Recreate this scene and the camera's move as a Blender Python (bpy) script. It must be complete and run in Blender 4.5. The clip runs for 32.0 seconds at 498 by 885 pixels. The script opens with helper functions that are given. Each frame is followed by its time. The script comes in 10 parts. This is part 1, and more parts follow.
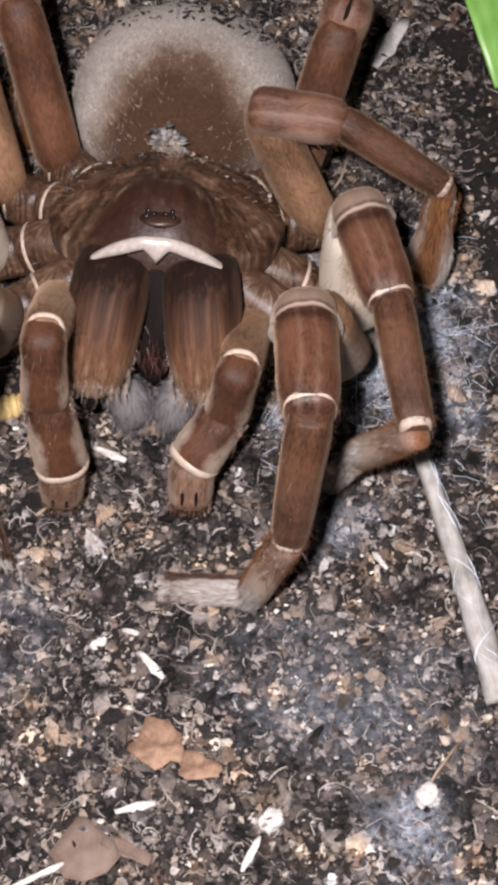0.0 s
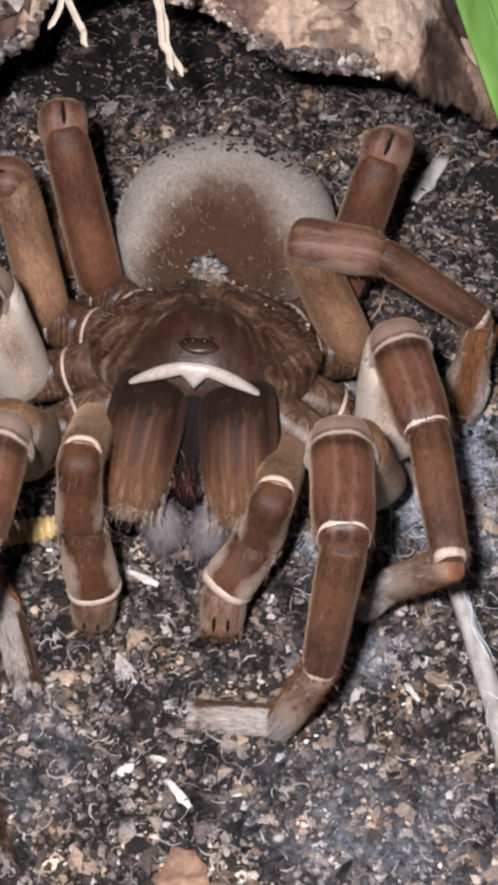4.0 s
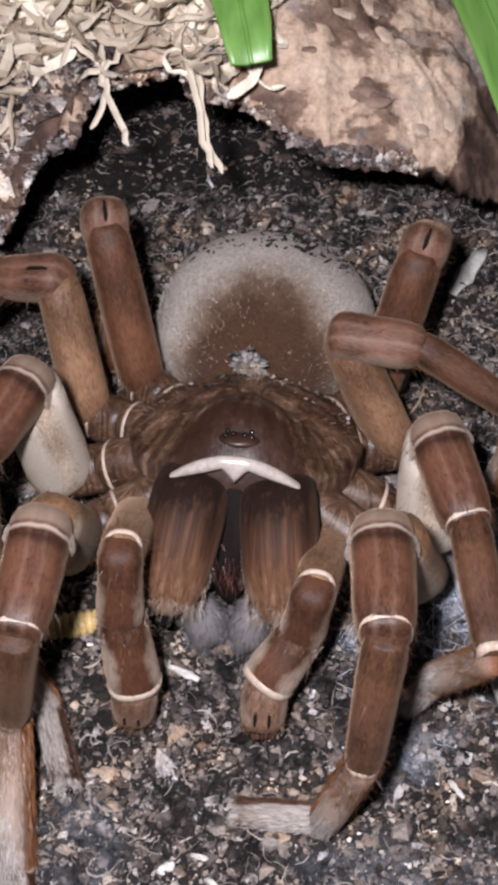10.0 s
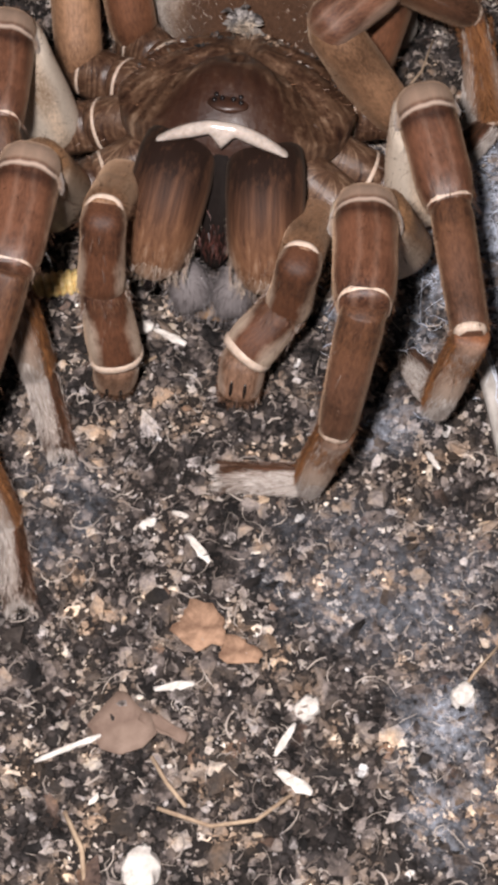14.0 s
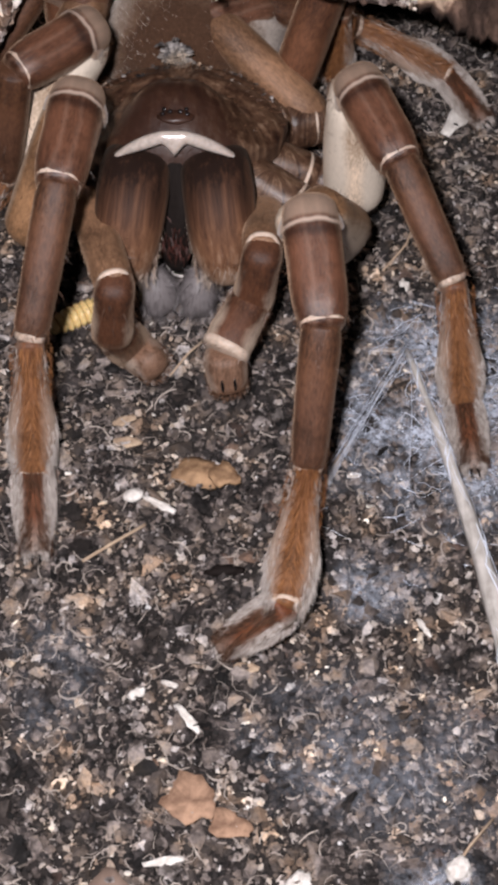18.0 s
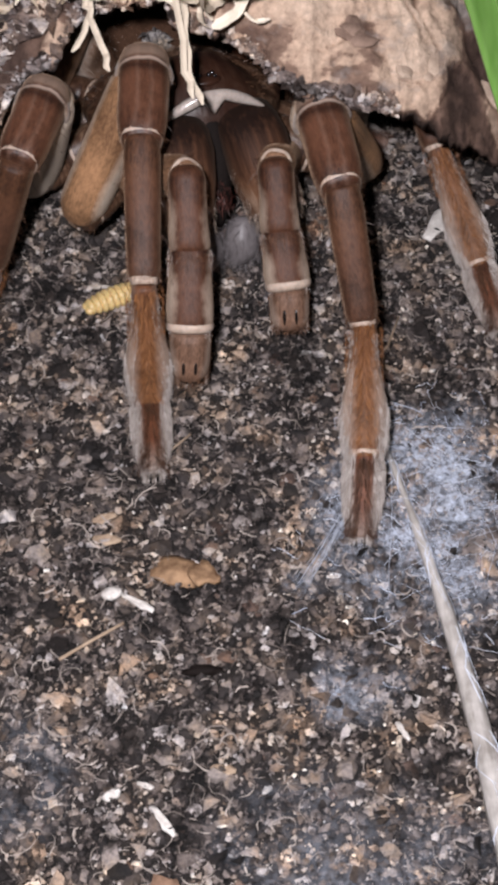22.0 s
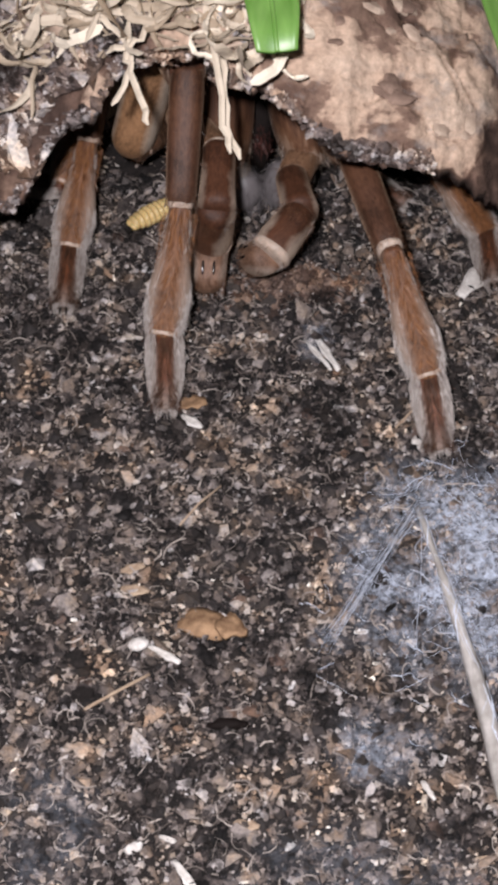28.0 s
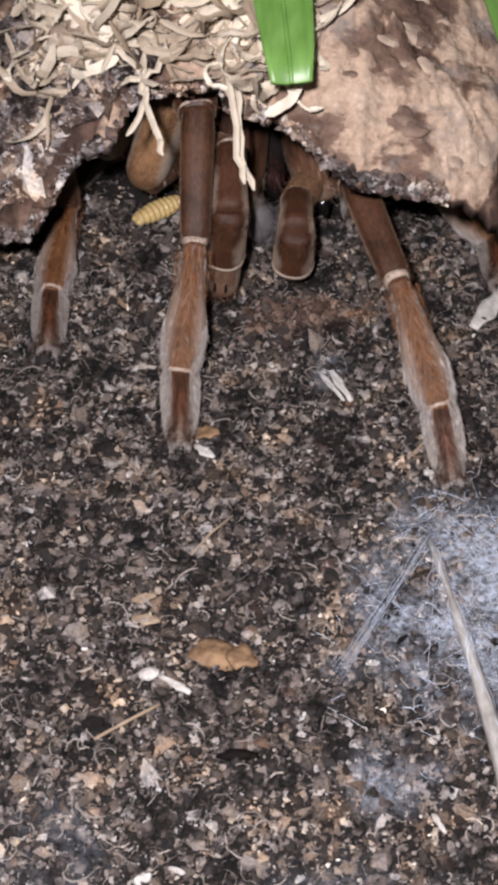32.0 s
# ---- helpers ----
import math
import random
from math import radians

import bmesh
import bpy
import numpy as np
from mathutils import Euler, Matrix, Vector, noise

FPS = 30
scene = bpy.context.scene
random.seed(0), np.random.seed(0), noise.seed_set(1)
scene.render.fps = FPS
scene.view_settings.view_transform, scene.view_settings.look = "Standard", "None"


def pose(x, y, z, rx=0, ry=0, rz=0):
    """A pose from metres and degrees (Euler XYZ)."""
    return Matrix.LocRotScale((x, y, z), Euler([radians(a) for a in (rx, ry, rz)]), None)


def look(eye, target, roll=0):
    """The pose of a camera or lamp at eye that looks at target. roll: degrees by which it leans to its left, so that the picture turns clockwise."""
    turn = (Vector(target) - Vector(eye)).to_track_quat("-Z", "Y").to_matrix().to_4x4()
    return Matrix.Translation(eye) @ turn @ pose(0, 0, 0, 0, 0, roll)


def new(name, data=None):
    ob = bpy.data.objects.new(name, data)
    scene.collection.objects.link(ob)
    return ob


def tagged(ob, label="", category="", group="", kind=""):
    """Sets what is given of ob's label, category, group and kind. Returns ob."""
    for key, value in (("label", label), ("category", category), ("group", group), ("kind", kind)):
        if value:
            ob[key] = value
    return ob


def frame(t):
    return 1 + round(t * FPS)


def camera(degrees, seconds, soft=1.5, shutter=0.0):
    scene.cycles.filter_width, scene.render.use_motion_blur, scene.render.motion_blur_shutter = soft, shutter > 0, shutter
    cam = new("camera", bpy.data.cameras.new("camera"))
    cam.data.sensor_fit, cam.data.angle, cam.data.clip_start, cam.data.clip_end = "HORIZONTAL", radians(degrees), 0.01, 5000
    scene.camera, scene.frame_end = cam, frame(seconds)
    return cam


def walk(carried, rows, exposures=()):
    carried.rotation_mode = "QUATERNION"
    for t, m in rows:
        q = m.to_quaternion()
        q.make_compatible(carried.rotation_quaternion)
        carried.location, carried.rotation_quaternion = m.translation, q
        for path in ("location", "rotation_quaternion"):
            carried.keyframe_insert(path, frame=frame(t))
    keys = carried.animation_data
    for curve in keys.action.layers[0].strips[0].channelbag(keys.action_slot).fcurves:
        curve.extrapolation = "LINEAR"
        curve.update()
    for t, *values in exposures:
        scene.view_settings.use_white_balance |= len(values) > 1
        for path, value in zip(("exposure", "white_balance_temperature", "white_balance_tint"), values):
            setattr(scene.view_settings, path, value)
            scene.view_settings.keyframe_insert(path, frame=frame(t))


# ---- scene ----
cam = camera(18.0, 32.0, soft=4.3)
walk(cam, [
    (0, pose(0, -0.1175, 0.2035, 33.87, 0.29, -4.64)),
    (0.5, pose(0, -0.1175, 0.2035, 34.27, 0.46, -4.36)),
    (1, pose(0, -0.1175, 0.2035, 34.64, 0.71, -3.94)),
    (1.5, pose(0, -0.1175, 0.2035, 35.37, 0.95, -3.28)),
    (2, pose(0, -0.1175, 0.2035, 36.04, 0.88, -2.60)),
    (2.5, pose(0, -0.1175, 0.2035, 36.92, 0.82, -2.29)),
    (3, pose(0, -0.1175, 0.2035, 37.64, 0.88, -2.16)),
    (3.5, pose(0, -0.1175, 0.2035, 38.03, 0.49, -2.60)),
    (5.5, pose(0, -0.1175, 0.2035, 40.19, 0.64, -3.07)),
    (6, pose(0, -0.1175, 0.2035, 40.60, 0.86, -3.04)),
    (6.5, pose(0, -0.1175, 0.2035, 40.97, 1.03, -2.94)),
    (7, pose(0, -0.1175, 0.2035, 41.21, 1.22, -2.96)),
    (7.5, pose(0, -0.1175, 0.2035, 41.52, 1.35, -2.82)),
    (8, pose(0, -0.1175, 0.2035, 41.80, 1.43, -2.62)),
    (8.5, pose(0, -0.1175, 0.2035, 42.07, 1.61, -2.55)),
    (9, pose(0, -0.1175, 0.2035, 42.17, 1.72, -2.56)),
    (9.5, pose(0, -0.1175, 0.2035, 42.28, 1.81, -2.32)),
    (10, pose(0, -0.1175, 0.2035, 41.91, 1.81, -2.07)),
    (10.5, pose(0, -0.1175, 0.2035, 39.09, 0.89, -0.97)),
    (11, pose(0, -0.1175, 0.2035, 34.64, 0.09, 0.12)),
    (11.5, pose(0, -0.1175, 0.2035, 33.15, -0.03, 0.36)),
    (12, pose(0, -0.1175, 0.2035, 30.94, -0.04, 0.32)),
    (12.5, pose(0, -0.1175, 0.2035, 30.36, -0.02, 0.16)),
    (13, pose(0, -0.1175, 0.2035, 30.00, 0.00, 0.00)),
    (13.5, pose(0, -0.1175, 0.2035, 29.88, 0.06, -0.19)),
    (14, pose(0, -0.1175, 0.2035, 29.87, 0.10, -0.38)),
    (14.5, pose(0, -0.1175, 0.2035, 29.88, 0.05, -0.43)),
    (16.5, pose(0, -0.1175, 0.2035, 32.42, 0.17, -1.07)),
    (17, pose(0, -0.1175, 0.2035, 34.02, 0.20, -0.86)),
    (17.5, pose(0, -0.1175, 0.2035, 35.11, 0.17, -0.80)),
    (18, pose(0, -0.1175, 0.2035, 35.97, -0.10, -0.78)),
    (18.5, pose(0, -0.1175, 0.2035, 36.68, -0.06, -0.77)),
    (19, pose(0, -0.1175, 0.2035, 37.20, -0.20, -0.74)),
    (19.5, pose(0, -0.1175, 0.2035, 37.63, -0.67, -0.88)),
    (20, pose(0, -0.1175, 0.2035, 38.08, -0.86, -0.98)),
    (20.5, pose(0, -0.1175, 0.2035, 38.49, -1.05, -0.96)),
    (21, pose(0, -0.1175, 0.2035, 38.92, -1.13, -0.85)),
    (21.5, pose(0, -0.1175, 0.2035, 39.28, -1.11, -0.79)),
    (22, pose(0, -0.1175, 0.2035, 39.58, -1.10, -0.65)),
    (22.5, pose(0, -0.1175, 0.2035, 39.82, -1.11, -0.53)),
    (23, pose(0, -0.1175, 0.2035, 39.99, -1.09, -0.37)),
    (23.5, pose(0, -0.1175, 0.2035, 40.15, -1.01, -0.21)),
    (24, pose(0, -0.1175, 0.2035, 40.36, -1.04, 0.04)),
    (24.5, pose(0, -0.1175, 0.2035, 40.51, -1.05, 0.18)),
    (25, pose(0, -0.1175, 0.2035, 40.65, -1.07, 0.24)),
    (25.5, pose(0, -0.1175, 0.2035, 40.82, -1.07, 0.37)),
    (27.5, pose(0, -0.1175, 0.2035, 41.37, -1.06, 0.83)),
    (28, pose(0, -0.1175, 0.2035, 41.48, -1.03, 0.98)),
    (28.5, pose(0, -0.1175, 0.2035, 41.59, -1.04, 1.08)),
    (29, pose(0, -0.1175, 0.2035, 41.70, -1.03, 1.17)),
    (29.5, pose(0, -0.1175, 0.2035, 41.76, -1.02, 1.24)),
    (30, pose(0, -0.1175, 0.2035, 41.86, -1.01, 1.26)),
    (30.5, pose(0, -0.1175, 0.2035, 41.97, -0.99, 1.36)),
    (31, pose(0, -0.1175, 0.2035, 42.12, -0.95, 1.43)),
    (31.5, pose(0, -0.1175, 0.2035, 42.28, -0.94, 1.49)),
    (32, pose(0, -0.1175, 0.2035, 42.56, -0.95, 1.56)),
], exposures=[(0, 0.1, 6500, 10), (3, 0.1, 6450, 10), (5.5, 0.0, 6150, 10), (10, 0.0, 6150, 10), (11, 0.0, 6300, 10), (12, 0.02, 6800, 9.5), (14, 0.04, 6850, 9.5), (17, -0.05, 6850, 9.5), (18, -0.06, 6500, 10), (20, -0.04, 6350, 10), (32, -0.04, 6400, 10)])

# ---- light: a dim room and one small hand-held lamp beside the lens ----
world = bpy.data.worlds.new("room_light")
world.use_nodes = True
world.node_tree.nodes["Background"].inputs[0].default_value = (0.86, 0.87, 1.0, 1)
world.node_tree.nodes["Background"].inputs[1].default_value = 0.021
scene.world = world
lamp = bpy.data.lights.new("torch_light", "AREA")
lamp.shape, lamp.size, lamp.energy, lamp.color = "DISK", 0.012, 1.15, (1.0, 0.95, 0.99)
lamp_ob = new("torch_light", lamp)
lamp_ob.matrix_world = look((-0.017, -0.113, 0.221), (0.003, 0.022, 0.0))


# ---- materials ----
def nodes_of(name):
    m = bpy.data.materials.new(name)
    m.use_nodes = True
    nt = m.node_tree
    return m, nt, nt.nodes["Principled BSDF"]


def add(nt, kind, **sets):
    n = nt.nodes.new(kind)
    for k, v in sets.items():
        if k.startswith("_"):
            n.inputs[k[1:].replace("_", " ")].default_value = v
        else:
            setattr(n, k, v)
    return n


def ramp(nt, stops, source, constant=False):
    r = nt.nodes.new("ShaderNodeValToRGB")
    if constant:
        r.color_ramp.interpolation = "CONSTANT"
    e = r.color_ramp.elements
    while len(e) < len(stops):
        e.new(0.5)
    for el, (p, c) in zip(e, stops):
        el.position, el.color = p, (*c, 1)
    nt.links.new(source, r.inputs[0])
    return r.outputs[0]


def noise_fac(nt, scale, detail=4, rough=0.6, stretch=None, coords="Object"):
    tc = add(nt, "ShaderNodeTexCoord")
    src = tc.outputs[coords]
    if stretch:
        mp = add(nt, "ShaderNodeMapping")
        mp.inputs["Scale"].default_value = stretch
        nt.links.new(src, mp.inputs[0])
        src = mp.outputs[0]
    n = add(nt, "ShaderNodeTexNoise", _Scale=scale, _Detail=detail, _Roughness=rough)
    nt.links.new(src, n.inputs["Vector"])
    return n.outputs["Fac"]


def mix(nt, fac, a, b, blend="MIX"):
    n = add(nt, "ShaderNodeMix", data_type="RGBA", blend_type=blend)
    for sock, v in ((n.inputs[0], fac), (n.inputs[6], a), (n.inputs[7], b)):
        if isinstance(v, bpy.types.NodeSocket):
            nt.links.new(v, sock)
        elif isinstance(v, tuple):
            sock.default_value = (*v, 1)
        else:
            sock.default_value = v
    return n.outputs[2]


def bump(nt, bsdf, height, strength=0.4, dist=0.0003):
    b = add(nt, "ShaderNodeBump", _Strength=strength, _Distance=dist)
    nt.links.new(height, b.inputs["Height"])
    nt.links.new(b.outputs[0], bsdf.inputs["Normal"])


def math_node(nt, op, a, b=None, c=None):
    n = add(nt, "ShaderNodeMath", operation=op)
    for s, v in zip(n.inputs, (a, b, c)):
        if v is None:
            continue
        if isinstance(v, bpy.types.NodeSocket):
            nt.links.new(v, s)
        else:
            s.default_value = v
    return n.outputs[0]


def mottled(name, dark, light, scale=900, rough=0.8, strength=0.5, dist=0.0002, sheen=0.0, stretch=None, spec=0.3):
    """Two tones broken by coarse and fine noise, with fine relief."""
    m, nt, b = nodes_of(name)
    coarse, fine = noise_fac(nt, scale * 0.3, 3), noise_fac(nt, scale, 6, 0.7, stretch)
    f = math_node(nt, "ADD", math_node(nt, "MULTIPLY", coarse, 0.5), math_node(nt, "MULTIPLY", fine, 0.5))
    nt.links.new(ramp(nt, [(0.36, dark), (0.62, light)], f), b.inputs["Base Color"])
    b.inputs["Roughness"].default_value = rough
    b.inputs["Specular IOR Level"].default_value = spec
    b.inputs["Sheen Weight"].default_value = sheen
    bump(nt, b, fine, strength, dist)
    return m


def leg_skin(name, base, deep, stripe, stripe_x, sheen=0.4, pale_side=None, flank=None, flank_x=0.0, tip=None, soft=1100.0, tip_y=0.003, hood=None, rough=0.52, wavy=0.002):
    """Velvety brown cuticle: fine hair grain along the limb, pale bald stripes along the back, paler flanks."""
    m, nt, b = nodes_of(name)
    grain = noise_fac(nt, 3200, 5, 0.7, (1.0, 0.30, 1.0))
    blotch = noise_fac(nt, 130, 3, 0.55)
    streak = noise_fac(nt, 650, 5, 0.7, (1.0, 0.07, 1.0))
    mixed = math_node(nt, "ADD", math_node(nt, "MULTIPLY", streak, 0.20), math_node(nt, "ADD", math_node(nt, "MULTIPLY", grain, 0.42), math_node(nt, "MULTIPLY", blotch, 0.38)))
    col = ramp(nt, [(0.40, deep), (0.50, base), (0.61, tuple(min(1.0, c * 1.7) for c in base))], mixed)
    tc = add(nt, "ShaderNodeTexCoord")
    sep = add(nt, "ShaderNodeSeparateXYZ")
    nt.links.new(tc.outputs["Object"], sep.inputs[0])
    if stripe_x:
        wave = math_node(nt, "MULTIPLY", math_node(nt, "SUBTRACT", blotch, 0.5), 0.0022)
        ax = math_node(nt, "ABSOLUTE", math_node(nt, "SUBTRACT", math_node(nt, "ABSOLUTE", math_node(nt, "ADD", sep.outputs[0], wave)), stripe_x))
        line = math_node(nt, "SUBTRACT", 1.0, math_node(nt, "MINIMUM", math_node(nt, "DIVIDE", ax, 0.0006), 1.0))
        up = math_node(nt, "GREATER_THAN", sep.outputs[2], 0.0)
        fac = math_node(nt, "MULTIPLY", math_node(nt, "MULTIPLY", line, up), math_node(nt, "MULTIPLY", streak, 0.45))
        col = mix(nt, fac, col, stripe)
    if pale_side:
        edge = math_node(nt, "ADD", math_node(nt, "MULTIPLY", math_node(nt, "SUBTRACT", blotch, 0.5), 0.007), math_node(nt, "MULTIPLY", math_node(nt, "SUBTRACT", grain, 0.5), 0.003))
        low = math_node(nt, "MULTIPLY", math_node(nt, "SUBTRACT", math_node(nt, "SUBTRACT", edge, 0.0008), sep.outputs[2]), 500.0)
        low = math_node(nt, "MINIMUM", math_node(nt, "MAXIMUM", low, 0.0), 1.0)
        col = mix(nt, low, col, pale_side)
    if tip:
        far = math_node(nt, "MINIMUM", math_node(nt, "MAXIMUM", math_node(nt, "MULTIPLY", math_node(nt, "SUBTRACT", sep.outputs[1], tip_y), 140.0), 0.0), 1.0)
        col = mix(nt, far, col, ramp(nt, [(0.40, tuple(c * 0.4 for c in tip)), (0.60, tuple(c * 1.5 for c in tip))], mixed))
    if flank:
        out = math_node(nt, "ADD", math_node(nt, "ABSOLUTE", sep.outputs[0]), math_node(nt, "ADD", math_node(nt, "MULTIPLY", math_node(nt, "SUBTRACT", grain, 0.5), 0.0010), math_node(nt, "MULTIPLY", math_node(nt, "SUBTRACT", blotch, 0.5), wavy)))
        out = math_node(nt, "MULTIPLY", math_node(nt, "SUBTRACT", out, flank_x), soft)
        out = math_node(nt, "MINIMUM", math_node(nt, "MAXIMUM", out, 0.0), 1.0)
        col = mix(nt, out, col, mix(nt, grain, tuple(c * 0.75 for c in flank), tuple(min(1.0, c * 1.2) for c in flank)))
    if hood:
        along = math_node(nt, "ADD", sep.outputs[1], math_node(nt, "MULTIPLY", math_node(nt, "SUBTRACT", blotch, 0.5), 0.0022))

        def ridge(at, half):
            return math_node(nt, "SUBTRACT", 1.0, math_node(nt, "MINIMUM", math_node(nt, "DIVIDE", math_node(nt, "ABSOLUTE", math_node(nt, "SUBTRACT", along, at)), half), 1.0))
        # the dark recess below the knee hood is drawn in as colour
        col = mix(nt, math_node(nt, "MULTIPLY", ridge(0.0032, 0.0016), 0.75), col, deep)
        near = math_node(nt, "MINIMUM", math_node(nt, "MAXIMUM", math_node(nt, "MULTIPLY", math_node(nt, "SUBTRACT", 0.0014, along), 1500.0), 0.0), 1.0)
        col = mix(nt, math_node(nt, "MULTIPLY", near, 0.55), col, mix(nt, blotch, tuple(c * 0.55 for c in hood), hood))
        col = mix(nt, math_node(nt, "MULTIPLY", ridge(0.0018, 0.0005), 0.8), col, (0.48, 0.38, 0.31))
    nt.links.new(col, b.inputs["Base Color"])
    b.inputs["Roughness"].default_value = rough
    b.inputs["Specular IOR Level"].default_value = 0.28 + 1.2 * (0.52 - rough)
    b.inputs["Sheen Weight"].default_value = sheen * 0.22
    b.inputs["Sheen Roughness"].default_value = 0.3
    b.inputs["Sheen Tint"].default_value = (1.0, 0.68, 0.45, 1)
    bump(nt, b, mixed, 0.6, 0.0004)
    return m


def plain(name, colour, rough=0.6, spec=0.4, sss=0.0, alpha=1.0):
    m, nt, b = nodes_of(name)
    f = noise_fac(nt, 1200, 4)
    nt.links.new(ramp(nt, [(0.3, tuple(c * 0.75 for c in colour)), (0.7, tuple(min(1, c * 1.12) for c in colour))], f), b.inputs["Base Color"])
    b.inputs["Roughness"].default_value = rough
    b.inputs["Specular IOR Level"].default_value = spec
    b.inputs["Subsurface Weight"].default_value = sss
    b.inputs["Subsurface Radius"].default_value = (0.001, 0.0006, 0.0004)
    b.inputs["Alpha"].default_value = alpha
    bump(nt, b, f, 0.3, 0.0002)
    return m


def hair_mat(name, a, b_, rough=0.45):
    m, nt, b = nodes_of(name)
    g = add(nt, "ShaderNodeNewGeometry")
    nt.links.new(ramp(nt, [(0.0, a), (1.0, b_)], g.outputs["Random Per Island"]), b.inputs["Base Color"])
    b.inputs["Roughness"].default_value = rough
    b.inputs["Specular IOR Level"].default_value = 0.35 if rough < 0.8 else 0.1
    return m


def litter_mat(name, stops, rough=0.85):
    m, nt, b = nodes_of(name)
    g = add(nt, "ShaderNodeNewGeometry")
    col = ramp(nt, stops, g.outputs["Random Per Island"])
    f = noise_fac(nt, 1600, 4)
    col = mix(nt, 1.0, col, ramp(nt, [(0.25, (0.5, 0.5, 0.5)), (0.75, (1.45, 1.43, 1.4))], f), "MULTIPLY")
    # broad dark patches: moist lumps, and the shade of clumps put into the colour
    patch = noise_fac(nt, 110, 5, 0.65)
    col = mix(nt, 1.0, col, ramp(nt, [(0.41, (0.20, 0.195, 0.20)), (0.475, (0.85, 0.87, 0.93)), (0.55, (1.08, 1.05, 1.0)), (0.64, (1.5, 1.28, 1.04))], patch), "MULTIPLY")
    nt.links.new(col, b.inputs["Base Color"])
    b.inputs["Roughness"].default_value = rough
    b.inputs["Specular IOR Level"].default_value = 0.3
    bump(nt, b, f, 0.5, 0.0002)
    return m


M = {}
M["soil"] = mottled("dark_damp_soil", (0.007, 0.006, 0.005), (0.028, 0.022, 0.020), 700, 0.9, 0.9, 0.0006)
M["litter"] = litter_mat("mixed_soil_crumbs", [(0.0, (0.014, 0.012, 0.011)), (0.40, (0.052, 0.043, 0.039)), (0.70, (0.155, 0.124, 0.106)), (0.90, (0.29, 0.245, 0.215)), (1.0, (0.52, 0.475, 0.44))])
M["dust"] = litter_mat("grey_dusty_debris", [(0.0, (0.09, 0.082, 0.076)), (0.5, (0.20, 0.178, 0.16)), (1.0, (0.36, 0.33, 0.30))])
M["crust"] = litter_mat("pale_bark_crust", [(0.0, (0.06, 0.042, 0.034)), (0.4, (0.17, 0.125, 0.105)), (0.75, (0.33, 0.275, 0.245)), (1.0, (0.62, 0.57, 0.53))], 0.6)
M["pale"] = litter_mat("pale_grit", [(0.0, (0.30, 0.245, 0.195)), (0.6, (0.50, 0.45, 0.39)), (1.0, (0.82, 0.80, 0.76))], 0.7)
M["brownbits"] = litter_mat("brown_bark_bits", [(0.0, (0.05, 0.033, 0.026)), (0.5, (0.13, 0.085, 0.065)), (0.8, (0.19, 0.135, 0.105)), (1.0, (0.28, 0.215, 0.17))])
M["redbits"] = litter_mat("reddish_rotten_bits", [(0.0, (0.042, 0.026, 0.020)), (0.5, (0.115, 0.072, 0.053)), (1.0, (0.27, 0.19, 0.145))])
M["fibre"] = hair_mat("coir_fibre", (0.07, 0.052, 0.044), (0.46, 0.40, 0.35), 0.6)
M["bark"] = None
M["cuticle"] = leg_skin("brown_velvet_cuticle", (0.076, 0.032, 0.018), (0.020, 0.008, 0.005), (0.26, 0.16, 0.115), 0.0011, 0.9, None, (0.36, 0.255, 0.18), 0.0040, None, 1500.0, hood=(0.42, 0.31, 0.235), rough=0.40)
M["plaincut"] = leg_skin("brown_smooth_cuticle", (0.070, 0.031, 0.016), (0.016, 0.007, 0.005), (0.04, 0.016, 0.010), 0.0002, 0.9, tip=(0.078, 0.036, 0.021), tip_y=0.004)
M["kneepale"] = leg_skin("pale_kneecap", (0.105, 0.048, 0.029), (0.040, 0.018, 0.012), (0.32, 0.22, 0.165), 0.0011, 0.7, None, (0.36, 0.27, 0.21), 0.0028, None, 500.0)
M["femurt"] = leg_skin("tan_cream_sided_cuticle", (0.18, 0.098, 0.055), (0.075, 0.038, 0.021), (0.30, 0.21, 0.15), 0, 0.7, (0.42, 0.33, 0.25))
M["palpcut"] = leg_skin("brown_palp_cream_sides", (0.062, 0.025, 0.013), (0.022, 0.009, 0.006), (0.20, 0.10, 0.06), 0, 0.8, None, (0.34, 0.265, 0.205), 0.0023, None, 700.0, wavy=0.004)
M["palptip"] = leg_skin("tan_palp_tip", (0.15, 0.085, 0.055), (0.07, 0.036, 0.022), (0.2, 0.1, 0.06), 0, 0.5, None, (0.36, 0.29, 0.235), 0.0020, None, 600.0, wavy=0.004)
M["femur"] = leg_skin("tan_cuticle_cream_flank", (0.25, 0.135, 0.068), (0.11, 0.055, 0.028), (0.4, 0.3, 0.2), 0, 0.3, None, (0.52, 0.43, 0.34), 0.0027, None, 700.0)
M["femurc"] = leg_skin("cream_cuticle", (0.52, 0.41, 0.31), (0.34, 0.23, 0.15), (0.4, 0.3, 0.2), 0, 0.3, None, (0.66, 0.57, 0.47), 0.0008, None, 700.0)
M["femurb"] = leg_skin("cream_sided_cuticle", (0.095, 0.040, 0.021), (0.040, 0.017, 0.010), (0.30, 0.21, 0.15), 0, 0.9, (0.40, 0.31, 0.23))
M["meta"] = leg_skin("rusty_haired_cuticle", (0.13, 0.054, 0.026), (0.06, 0.025, 0.013), (0.3, 0.2, 0.1), 0, 0.3, None, (0.33, 0.255, 0.205), 0.0009, (0.17, 0.074, 0.031), 380.0)
